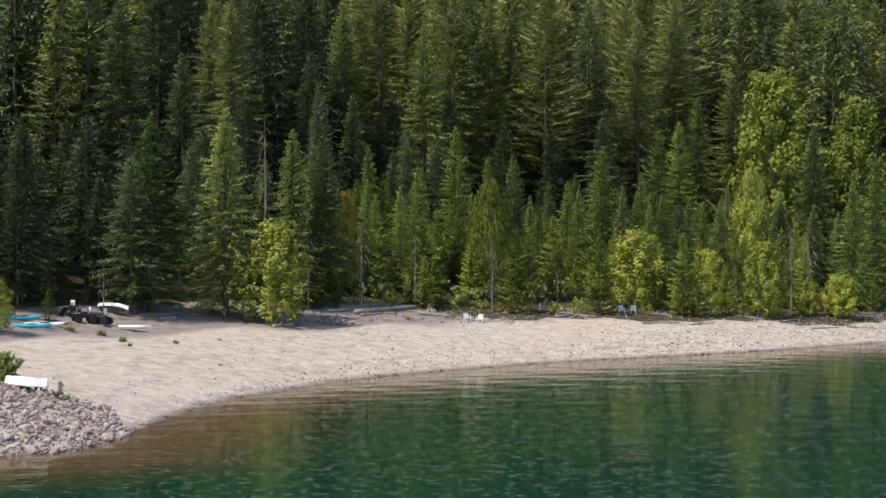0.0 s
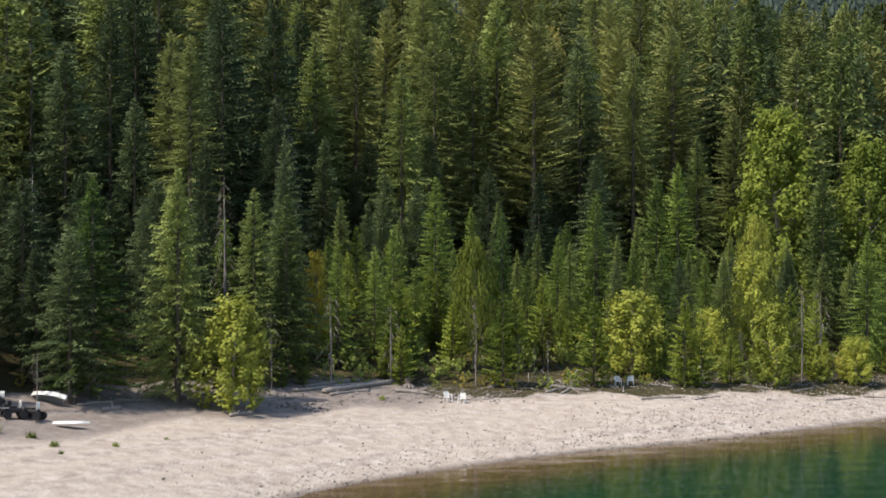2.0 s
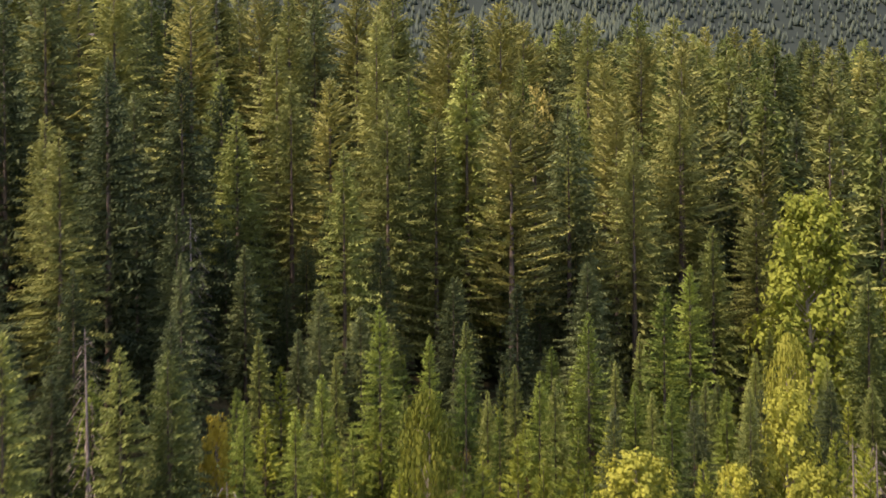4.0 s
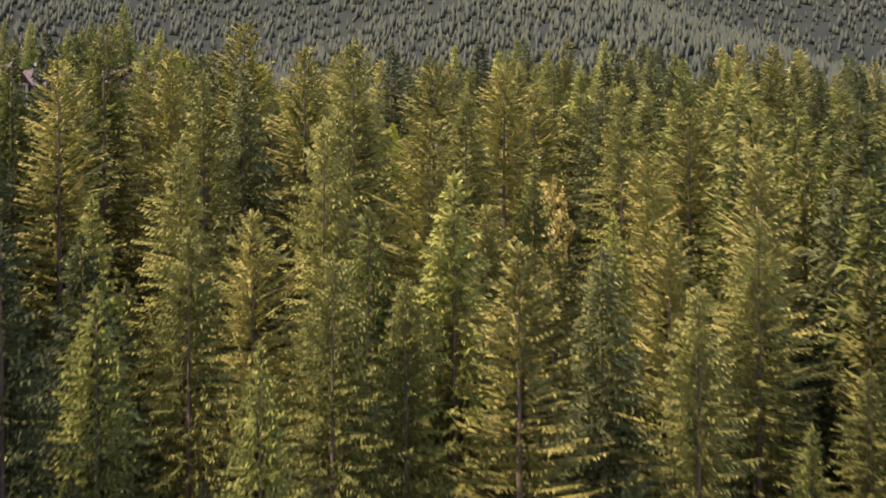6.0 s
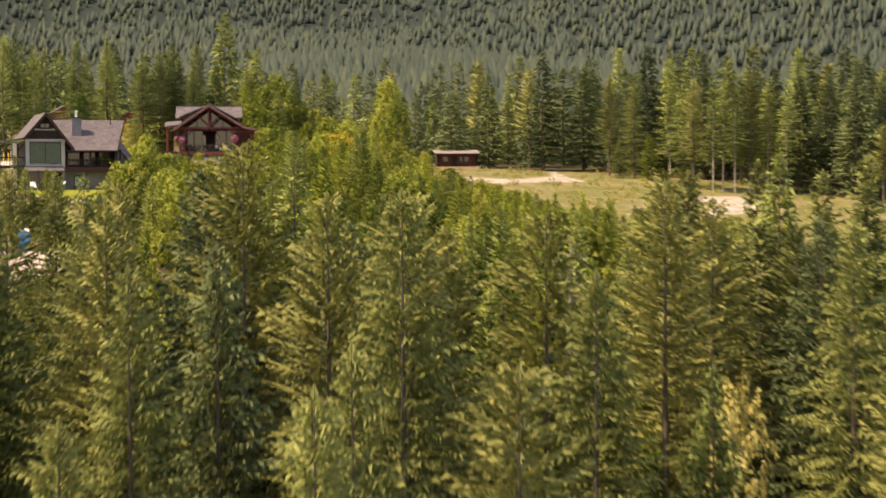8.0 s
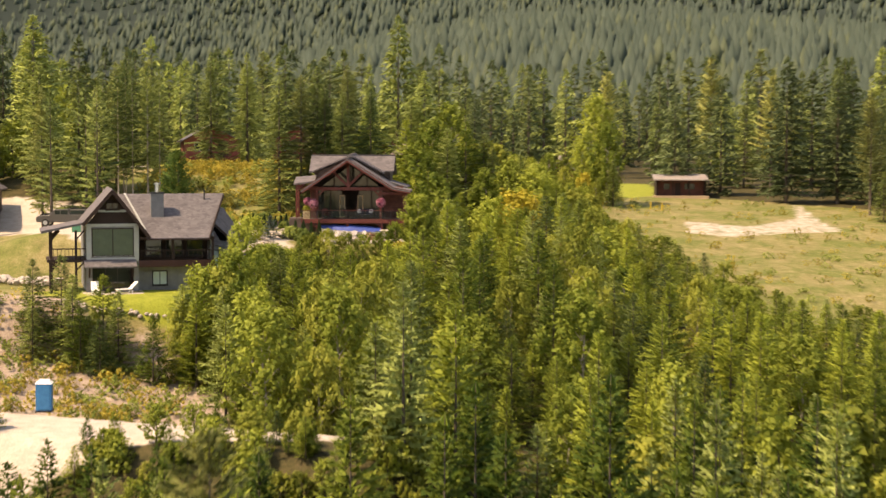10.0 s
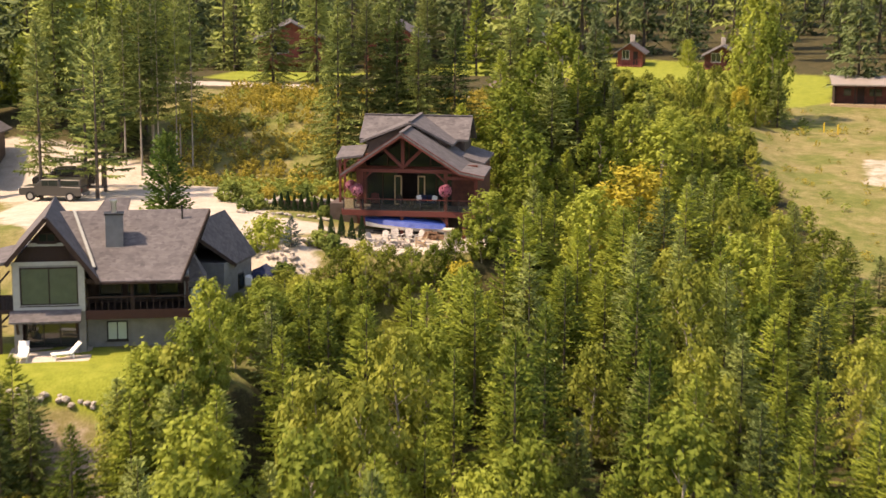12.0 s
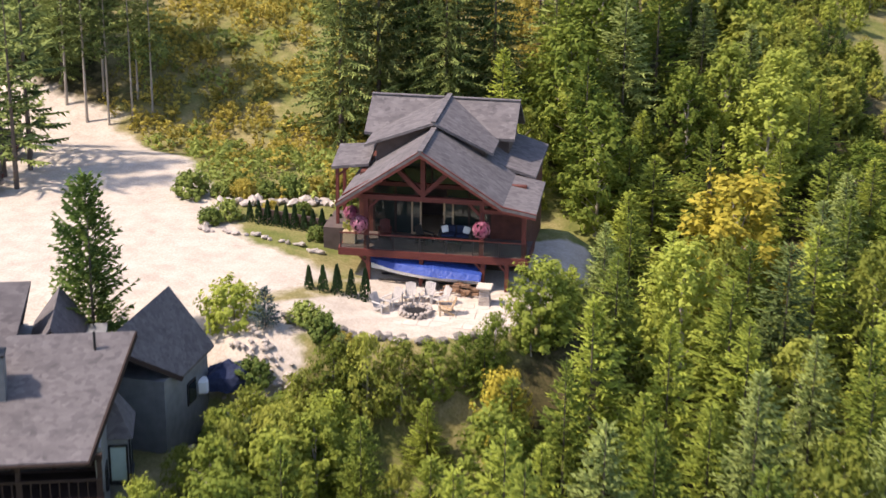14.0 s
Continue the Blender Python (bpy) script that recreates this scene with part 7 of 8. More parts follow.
# ---- small things round the houses ----
def toilet_cabin():
    ob = thing("portable_toilet", "blue portable toilet cabin with white roof beside the road", "toilet", (-46.6, 342.6, 52.3), 20)
    B = bmesh.new
    m = noisy("blue_plastic", [(0.3, (0.02, 0.16, 0.36)), (0.7, (0.04, 0.24, 0.48))], 4, rough=0.45)
    part("body", box(B(), -0.55, 0.55, -0.55, 0.55, 0.1, 2.0, 0.02), m, ob)
    part("door", box(B(), -0.42, 0.42, -0.59, -0.55, 0.2, 1.9, 0.01), m, ob)
    bm = B()
    bmesh.ops.create_cone(bm, cap_ends=True, segments=4, radius1=0.86, radius2=0.45, depth=0.25)
    for v in bm.verts:
        v.co = Matrix.Rotation(radians(45), 3, "Z") @ v.co + Vector((0, 0, 2.12))
    part("roof", bm, M_WHITE, ob)
    part("base", box(B(), -0.6, 0.6, -0.6, 0.6, 0, 0.12), M_BLACK, ob)


toilet_cabin()


def pickup(at, turn, mat, label):
    ob = thing("pickup_truck", label, "truck", at, turn)
    B = bmesh.new
    prof = [(-2.7, 0.45), (2.75, 0.45), (2.8, 0.95), (2.6, 1.12), (1.45, 1.2), (0.75, 1.82), (-0.75, 1.85), (-0.95, 1.25), (-2.7, 1.22)]
    bm = prism(B(), prof, -0.92, 0.92)
    bmesh.ops.bevel(bm, geom=list(bm.edges), offset=0.05, segments=1, affect="EDGES")
    part("body", bm, mat, ob)
    part("canopy", box(B(), -2.65, -0.85, -0.85, 0.85, 1.2, 1.83, 0.06), mat, ob)
    for s in (-1, 1):
        lo, hi = (0.90, 0.935) if s > 0 else (-0.935, -0.90)
        part("window", box(B(), -0.65, 0.1, lo, hi, 1.3, 1.74), M_GLASS, ob)
        part("window", box(B(), 0.18, 0.72, lo, hi, 1.3, 1.7), M_GLASS, ob)
        part("window", box(B(), -2.5, -0.95, lo - 0.06 * s, hi - 0.06 * s, 1.35, 1.72), M_GLASS, ob)
    bm = B()
    slab(bm, [(0.83, -0.78, 1.78), (0.83, 0.78, 1.78), (1.47, 0.82, 1.26), (1.47, -0.82, 1.26)][::-1], 0.03)
    part("windscreen", bm, M_GLASS, ob)
    for x in (-1.75, 1.75):
        for y in (-0.86, 0.86):
            bm = B()
            g = bmesh.ops.create_cone(bm, cap_ends=True, segments=18, radius1=0.4, radius2=0.4, depth=0.26)
            for q in g["verts"]:
                q.co = Vector((q.co.x + x, q.co.z + y, q.co.y + 0.4))
            wheel = part("wheel", bm, M_BLACK, ob)
            bm = B()
            g = bmesh.ops.create_cone(bm, cap_ends=True, segments=14, radius1=0.24, radius2=0.24, depth=0.28)
            for q in g["verts"]:
                q.co = Vector((q.co.x + x, q.co.z + y, q.co.y + 0.4))
            part("rim", bm, M_CHROME, wheel)
    for y in (-0.7, 0.7):
        part("tail_light", box(B(), -2.73, -2.69, y - 0.12, y + 0.12, 0.85, 1.1), M_REDWOOD, ob)
        part("headlight", box(B(), 2.74, 2.8, y - 0.15, y + 0.15, 0.85, 1.0), M_WHITE, ob)
    part("bumper", box(B(), -2.82, -2.7, -0.85, 0.85, 0.5, 0.7), M_CHROME, ob)
    return ob


M_GREYPAINT, _n, _l, _b = material("dark_grey_car_paint", 0.3, 0.4, 0.5)
_b.inputs["Base Color"].default_value = (0.085, 0.080, 0.075, 1)
M_BLACKPAINT, _n, _l, _b = material("black_car_paint", 0.25, 0.2, 0.5)
_b.inputs["Base Color"].default_value = (0.012, 0.012, 0.014, 1)
pickup((-73.6, 403.8, ground_z(-73.6, 403.8)), 190, M_GREYPAINT, "dark grey pickup truck with canopy parked on gravel")
pickup((-76.5, 410.5, ground_z(-76.5, 410.5)), 200, M_BLACKPAINT, "black pickup truck parked under trees on gravel")

box_ob = thing("utility_box", "green metal utility box beside the drive", "utility box", (-67.2, 393.4, ground_z(-67.2, 393.4)), 20)
M_UTIL = noisy("green_metal", [(0.3, (0.05, 0.20, 0.12)), (0.7, (0.08, 0.28, 0.18))], 4, rough=0.5)
part("body", box(bmesh.new(), -0.6, 0.6, -0.5, 0.5, 0.0, 0.8, 0.03), M_UTIL, box_ob)
part("lid", box(bmesh.new(), -0.64, 0.64, -0.54, 0.54, 0.8, 0.9, 0.03), M_UTIL, box_ob)
M_YPOST = noisy("yellow_paint", [(0.3, (0.55, 0.36, 0.03)), (0.7, (0.70, 0.48, 0.06))], 4, rough=0.5)
for x, y in ((-66.0, 392.6), (-65.5, 393.0), (-18.2, 484.0), (-19.9, 484.8)):
    ob = thing("bollard", "short yellow steel bollard beside the gravel", "bollard", (x, y, ground_z(x, y)), group="yellow bollards")
    part("post", cylinder(bmesh.new(), (0, 0, -0.2), 0.09, 1.3, 10), M_YPOST, ob)
    part("cap", cylinder(bmesh.new(), (0, 0, 1.1), 0.092, 0.06, 10, 0.03), M_YPOST, ob)


def covered_pile(x, y, size):
    """A heap of goods under a dark creased tarpaulin."""
    ob = thing("covered_pile", "heap of goods under a creased dark blue tarpaulin", "tarpaulin", (x, y, ground_z(x, y)), 30)
    r = random.Random(6)
    bm = bmesh.new()
    bmesh.ops.create_icosphere(bm, subdivisions=3, radius=1.0)
    for v in bm.verts:
        k = 1 + 0.16 * math.sin(5 * v.co.x + 2) * math.cos(6 * v.co.y) + r.uniform(-0.06, 0.06)
        v.co = Vector((v.co.x * size * k, v.co.y * size * 0.7 * k, max(-0.1, v.co.z * size * 0.85 * k)))
    part("cover", bm, M_NAVY, ob)
    part("bag", box(bmesh.new(), -size * 1.25, -size * 0.8, -size * 0.8, -size * 0.3, -0.1, 0.7, 0.12), M_WHITE, ob, "pale sack")


covered_pile(-46.9, 388.4, 1.35)


def lounger(x, y, turn):
    ob = thing("sun_lounger", "white plastic sun lounger on the lawn terrace", "sun lounger", (x, y, 58.32), turn, group="sun loungers")
    B = bmesh.new
    part("seat", box(B(), -0.33, 0.33, -1.0, 0.25, 0.3, 0.38, 0.02), M_WHITE, ob)
    bm = B()
    beam(bm, (0, 0.22, 0.34), (0, 0.85, 0.95), 0.66, 0.07)
    part("backrest", bm, M_WHITE, ob)
    for u in (-0.28, 0.28):
        for v in (-0.85, 0.3):
            part("leg", box(B(), u - 0.035, u + 0.035, v - 0.04, v + 0.04, 0, 0.3), M_WHITE, ob)


HM = pose(-50, 371, 58.3, 0, 0, 27)
for u, v, a in ((-5.0, -1.5, 0), (-2.3, -1.6, -70)):
    p = HM @ Vector((u, v, 0))
    lounger(p.x, p.y, 27 + a)
ter = thing("terrace", "pale concrete terrace below the big window", "terrace", kind="structure")
ter.matrix_world = HM
part("slab", box(bmesh.new(), -6.0, -0.9, -2.4, 1.6, -0.3, 0.015, 0.02), M_PAVING, ter)


def cabin(at, turn, wide, deep, wall_h, roof_h, label, mat):
    ob = thing("cabin", label, "cabin", at, turn)
    B = bmesh.new
    part("wall", box(B(), -wide / 2, wide / 2, 0, deep, -1.5, wall_h), mat, ob)
    part("gable", prism(B(), [(-wide / 2, wall_h), (wide / 2, wall_h), (0, wall_h + roof_h)], 0.0, 0.2), mat, ob)
    e = 0.6
    for s in (-1, 1):
        pts = [(0, -0.8, wall_h + roof_h + 0.15), (s * (wide / 2 + e), -0.8, wall_h - 0.25), (s * (wide / 2 + e), deep + 0.6, wall_h - 0.25), (0, deep + 0.6, wall_h + roof_h + 0.15)]
        part("roof", quad_slab(B(), pts if s > 0 else pts[::-1], 0.15), M_ROOF, ob)
    window(ob, -wide * 0.3, -wide * 0.05, 1.0, 2.2, 0.0, M_GLASS, M_TRIM, 2)
    d = part("door", box(B(), wide * 0.12, wide * 0.30, -0.05, 0.03, 0.1, 2.1), M_DARKWOOD, ob)
    part("door_handle", box(B(), wide * 0.28, wide * 0.29, -0.1, -0.05, 1.0, 1.06), M_CHROME, d)
    dk = part("deck", box(B(), -wide / 2, wide / 2, -1.6, 0.0, -0.25, 0.0), M_REDWOOD, ob)
    for i in range(5):
        u = -wide / 2 + wide * i / 4
        part("post", box(B(), u - 0.06, u + 0.06, -1.6, -1.48, -1.5, 0.9), M_REDWOOD, dk)
    part("rail", box(B(), -wide / 2, wide / 2, -1.6, -1.52, 0.85, 0.95), M_REDWOOD, dk)
    return ob


M_REDCABIN = siding("red_cabin_siding", (0.16, 0.045, 0.035), (0.24, 0.075, 0.055), scale=1.4)
for x, y, z, t, w, lab in ((-83.0, 474.0, 68.5, 25, 8, "red timber cabin with grey roof among conifers"), (-71.0, 478.0, 68.5, 15, 7, "red timber cabin with deck among conifers"), (-57.5, 486, 68.0, 10, 6, "small red timber cabin half hidden by trees")):
    cabin((x, y, z), t, w, 7, 2.6, 2.0, lab, M_REDCABIN)
for x, y, w, mat, lab in ((-56.1, 539.4, 3.8, M_REDCABIN, "small red cabin with stone chimney beyond the lawn"), (-42.3, 540.6, 5.2, M_LOGS, "dark log cabin with mossy roof and chimney beyond the lawn")):
    hut = cabin((x, y, ground_z(x, y) + 0.1), 8, w, 5, 2.0, 1.3, lab, mat)
    part("chimney", box(bmesh.new(), -0.35, 0.35, 3.4, 4.0, 1.5, 4.4, 0.04), M_STONE, hut, "pale stone chimney")
cabin((-92.0, 412.0, 62.5), 15, 9, 9, 3.2, 2.6, "dark brown house behind conifers and boulders", M_BROWNWALL)


M_TAUPE = noisy("grey_plastic", [(0.3, (0.26, 0.22, 0.20)), (0.7, (0.36, 0.31, 0.28))], 3, rough=0.4)


def shelter(at, turn, wide, deep, label, height=2.6):
    ob = thing("shed", label, "shed", at, turn)
    B = bmesh.new
    part("roof", quad_slab(B(), [(-wide / 2, -0.6, height), (wide / 2, -0.6, height), (wide / 2, deep + 0.5, height + 0.7), (-wide / 2, deep + 0.5, height + 0.7)], 0.18), M_TAUPE, ob, "grey metal roof")
    part("wall", box(B(), -wide / 2 + 0.4, wide / 2 - 0.4, deep - 0.2, deep, -0.5, height + 0.55), M_DARKWOOD, ob)
    part("wall", box(B(), -wide / 2 + 0.4, -wide / 2 + 0.6, 0, deep - 0.2, -0.5, height), M_DARKWOOD, ob)
    part("wall", box(B(), wide / 2 - 0.6, wide / 2 - 0.4, 0, deep - 0.2, -0.5, height), M_DARKWOOD, ob)
    front = part("front_wall", box(B(), -wide / 2 + 0.6, wide / 2 - 0.6, 1.3, 1.5, -0.5, height + 0.1), M_LOGS, ob, "dark red log wall")
    for a, b in ((-2.6, -1.7), (0.6, 2.2)):
        part("window", box(B(), a, b, 1.26, 1.31, 1.0, 1.9), M_GLASS, front)
    part("door", box(B(), -0.9, 0.0, 1.25, 1.31, 0.0, 2.0), M_DARKWOOD, front)
    part("deck", box(B(), -wide / 2, wide / 2, -0.5, 1.3, -0.5, 0.02), M_PALEWOOD, ob)
    for i in range(4):
        u = -wide / 2 + 0.5 + (wide - 1) * i / 3
        part("post", box(B(), u - 0.09, u + 0.09, 0, 0.18, -0.5, height), M_DARKWOOD, ob)
    return ob


shelter((-17.6, 506.5, 62.4), 10, 8.5, 5, "dark red cabin with pale metal roof at the field edge")


def gazebo(at, size):
    ob = thing("gazebo", "open wooden gazebo with brown hipped roof", "gazebo", at)
    bm = bmesh.new()
    bmesh.ops.create_cone(bm, cap_ends=True, segments=6, radius1=size, radius2=0.2, depth=1.4)
    for v in bm.verts:
        v.co.z += 3.2
    part("roof", bm, M_BROWNWALL, ob)
    for k in range(6):
        a = k * math.pi / 3
        part("post", cylinder(bmesh.new(), (size * 0.82 * math.cos(a), size * 0.82 * math.sin(a), -0.6), 0.09, 3.2, 8), M_DARKWOOD, ob)


gazebo((-45.2, 440.5, ground_z(-45.2, 440.5)), 2.0)
rocks = thing("brush_pile", "heap of pale stones and brush beside the track", "rocks", kind="structure")
stones_in(rocks, [(19 + rr.gauss(0, 2.4), 428.6 + rr.gauss(0, 1.2), rr.uniform(0.3, 0.85)) for _ in range(40)], rr, [M_STONE, M_DARKSTONE], 0.3)


# ---- the beach ----
def white_chair(x, y, turn):
    ob = thing("garden_chair", "white plastic stacking chair on the beach", "chair", (x, y, ground_z(x, y)), turn, group="white beach chairs")
    B = bmesh.new
    part("seat", box(B(), -0.24, 0.24, -0.24, 0.22, 0.40, 0.44, 0.01), M_WHITE, ob)
    bm = B()
    for i in range(5):
        u = -0.21 + i * 0.105
        beam(bm, (u, 0.2, 0.42), (u, 0.33, 0.86), 0.07, 0.03)
    beam(bm, (-0.25, 0.33, 0.86), (0.25, 0.33, 0.86), 0.07, 0.04)
    part("backrest", bm, M_WHITE, ob)
    for u in (-0.25, 0.25):
        part("armrest", box(B(), u - 0.035, u + 0.035, -0.25, 0.28, 0.62, 0.66), M_WHITE, ob)
        part("leg", beam(B(), (u, -0.22, 0.64), (u * 1.1, -0.28, 0), 0.05), M_WHITE, ob)
        part("leg", beam(B(), (u, 0.22, 0.42), (u * 1.1, 0.32, 0), 0.05), M_WHITE, ob)


for x, y, a in ((2.3, 168.7, 30), (3.5, 168.5, -20), (26.9, 193.3, 20), (27.7, 193.8, -30), (18.4, 183.1, 10), (19.7, 183.9, -15)):
    white_chair(x, y, a)


def drift_log(a, b, r0, r1, label="grey weathered driftwood log on the sand", bend=0.1, group="driftwood logs"):
    a, b = Vector((*a, ground_z(*a) + r0 * 0.8)), Vector((*b, ground_z(*b) + r1 * 0.8))
    ob = thing("log", label, "log", group=group)
    r = random.Random(int(a.x * 100))
    n = 7
    side = Vector((-(b - a).y, (b - a).x, 0)).normalized()
    bm = bmesh.new()
    rings = []
    for i in range(n + 1):
        s = i / n
        c = a.lerp(b, s) + side * bend * math.sin(s * 3.14 + r.random()) + Vector((0, 0, r.uniform(-0.03, 0.03)))
        rad = (r0 + (r1 - r0) * s) * r.uniform(0.9, 1.1)
        ring = []
        for k in range(8):
            q = k * math.pi / 4
            w = rad * r.uniform(0.88, 1.1)
            ring.append(bm.verts.new(c + side * w * math.cos(q) + Vector((0, 0, w * math.sin(q)))))
        rings.append(ring)
    for p, q in zip(rings[:-1], rings[1:]):
        for k in range(8):
            bm.faces.new((p[k], p[(k + 1) % 8], q[(k + 1) % 8], q[k]))
    bm.faces.new(rings[0][::-1])
    bm.faces.new(rings[-1])
    bmesh.ops.recalc_face_normals(bm, faces=bm.faces)
    part("trunk", bm, M_DRIFT, ob, smooth=True)
    for _ in range(2):
        s = r.uniform(0.2, 0.9)
        c = a.lerp(b, s)
        part("branch_stub", beam(bmesh.new(), c, c + side * r.uniform(-0.3, 0.3) + Vector((0, 0, r1 + r.uniform(0.1, 0.4))), 0.05), M_DRIFT, ob)
    return ob


def drift_row(*logs):
    for a, b, r0, r1 in logs:
        drift_log(a, b, r0 * 0.8, r1 * 0.8, bend=0.2)


drift_row(((-10.7, 166.9), (-4.6, 173.7), 0.22, 0.16), ((-8.3, 167.9), (-2.4, 175.3), 0.30, 0.22), ((-9.9, 168.9), (-5.2, 174.7), 0.20, 0.15),
          ((-13.5, 162.2), (-10.6, 164.7), 0.18, 0.14), ((-2.3, 171.8), (0.7, 171.5), 0.26, 0.20), ((-7.7, 167.5), (-4.6, 171.1), 0.18, 0.12),
          ((5.8, 179.0), (8.3, 177.8), 0.14, 0.10), ((6.1, 176.7), (9.0, 180.9), 0.14, 0.10), ((11.3, 176.2), (15.5, 182.9), 0.16, 0.10))
drift_row(((11.8, 180.0), (15.4, 178.8), 0.15, 0.10), ((12.6, 183.2), (14.4, 176.5), 0.13, 0.09), ((12.7, 176.0), (16.3, 186.8), 0.14, 0.10),
          ((11.4, 178.0), (14.4, 184.2), 0.12, 0.08), ((13.8, 182.0), (15.7, 181.6), 0.12, 0.08), ((24.7, 198.5), (27.8, 201.5), 0.35, 0.30),
          ((19.8, 176.0), (23.7, 178.9), 0.13, 0.10), ((25.0, 177.9), (27.5, 180.7), 0.12, 0.08), ((38.5, 184.8), (41.7, 187.6), 0.14, 0.10))
drift_row(((27.9, 192.3), (30.5, 195.4), 0.20, 0.15), ((21.6, 185.0), (23.8, 184.5), 0.14, 0.10), ((-25.9, 151.5), (-23.8, 154.8), 0.17, 0.12),
          ((-24.0, 151.0), (-23.0, 152.6), 0.26, 0.24), ((-23.8, 155.0), (-21.1, 156.7), 0.16, 0.10), ((-23.2, 156.8), (-22.1, 155.6), 0.14, 0.10),
          ((-14.6, 154.3), (-13.4, 156.4), 0.22, 0.20), ((31.0, 188.8), (33.8, 187.6), 0.12, 0.08), ((43.0, 188.9), (46.4, 190.2), 0.12, 0.09))
drift_row(((36.1, 187.3), (38.5, 190.3), 0.12, 0.08))


def drift_debris():
    """Broken sticks, bark and small stones thrown up along the forest edge."""
    r = random.Random(61)
    sticks, rocks = [], []
    v, f = [np.array(q) for q in ([tuple(p.co) for p in STONE_SHAPE.vertices], [tuple(p.vertices) for p in STONE_SHAPE.polygons])]
    for _ in range(1500):
        x = r.uniform(-28, 62)
        d = float(beach_width(x)) + r.gauss(1.5, 2.6) + (2.5 if x > 10 else 0)
        y = float(np.interp(x, SHORE[:, 0], SHORE[:, 1])) + d * 1.36
        if float(inland(np.array([x]), np.array([y]))[0]) < beach_width(x) - 2.5:
            continue
        z = ground_z(x, y)
        a = r.uniform(-0.5, 1.2) if r.random() < 0.7 else r.uniform(0, 3.1)
        if r.random() < 0.55:
            n, w, h = r.uniform(0.4, 2.4), r.uniform(0.03, 0.09), r.uniform(0.0, 0.35)
            p, q = np.array([x, y, z + w]), np.array([x + n * math.cos(a), y + n * math.sin(a), ground_z(x + n * math.cos(a), y + n * math.sin(a)) + w + h * r.random()])
            sticks.append(tube([tuple(p), tuple((p + q) / 2 + np.array([0, 0, 0.05])), tuple(q)], [w, w * 0.9, w * 0.5], 4))
        else:
            k = r.uniform(0.08, 0.26)
            rocks.append((v * k + np.array([x, y, z + 0.1 * k]), f))
    ob = thing("driftwood_debris", "grey broken sticks and stones along the forest edge", "driftwood", kind="stuff")
    tagged(child("sticks", merged("sticks", sticks, M_DRIFT), ob), kind="stuff")
    tagged(child("stones", merged("stones", rocks, M_DARKSTONE), ob), kind="stuff")


STONE_SHAPE = stone(random.Random(62), 1.0)
drift_debris()


def stump(x, y, size):
    ob = thing("tree_stump", "grey broken tree stump with spreading roots", "stump", (x, y, ground_z(x, y)))
    r = random.Random(2)
    bm = bmesh.new()
    for k in range(9):
        a = k * 0.7
        beam(bm, (0.15 * math.cos(a), 0.15 * math.sin(a), size * 0.45), (size * 0.75 * math.cos(a), size * 0.75 * math.sin(a), -0.05), 0.16)
    part("root_plate", bm, M_DRIFT, ob)
    bm = bmesh.new()
    cylinder(bm, (0, 0, -0.1), size * 0.42, size * 0.95, 10, size * 0.34)
    for v in bm.verts:
        if v.co.z > size * 0.5:
            v.co.z += r.uniform(-0.2, 0.25)
    part("trunk", bm, M_BARK, ob)


stump(-1.2, 174.2, 0.85)


def rowboat(x, y, turn, tip, label, mat, length=3.4):
    """A small open boat, lying keel up or upright."""
    ob = thing("rowing_boat", label, "boat")
    z = ground_z(x, y)
    ob.matrix_world = pose(x, y, z + 0.36, 0, 0, turn) @ pose(0, 0, 0, tip, 0, 0)
    for name, k, m in (("hull", 1.0, mat), ("inner_hull", 0.94, M_TRIM)):
        bm = bmesh.new()
        rings = []
        for i in range(11):
            s = i / 10
            px = length * (s - 0.5) * k
            w = 0.66 * (1 - (2 * abs(s - 0.42)) ** 3.2 * (1.0 if s > 0.42 else 0.75)) * k
            w = max(w, 0.03)
            rings.append([bm.verts.new((px, -w, 0.02 * (k < 1))), bm.verts.new((px, -w * 0.78, -0.36 * k)), bm.verts.new((px, w * 0.78, -0.36 * k)), bm.verts.new((px, w, 0.02 * (k < 1)))])
        for a, b in zip(rings[:-1], rings[1:]):
            for j in range(3):
                bm.faces.new((a[j], a[j + 1], b[j + 1], b[j]))
        bm.faces.new(rings[0][::-1])
        bm.faces.new(rings[-1])
        bmesh.ops.recalc_face_normals(bm, faces=bm.faces)
        part(name, bm, m, ob)
    for side in (-1, 1):
        bm = bmesh.new()
        rings = []
        for i in range(9):
            w = side * 0.68 * (1 - (2 * abs(i / 8 * 0.98 - 0.42)) ** 3.2 * 0.8)
            rings.append([bm.verts.new((length * (i / 8 - 0.5), w + c, d)) for c, d in ((-0.03, -0.03), (0.03, -0.03), (0.03, 0.03), (-0.03, 0.03))])
        for p, q in zip(rings[:-1], rings[1:]):
            for j in range(4):
                bm.faces.new((p[j], p[(j + 1) % 4], q[(j + 1) % 4], q[j]))
        bm.faces.new(rings[0][::-1])
        bm.faces.new(rings[-1])
        bmesh.ops.recalc_face_normals(bm, faces=bm.faces)
        part("gunwale", bm, mat, ob)
    return ob


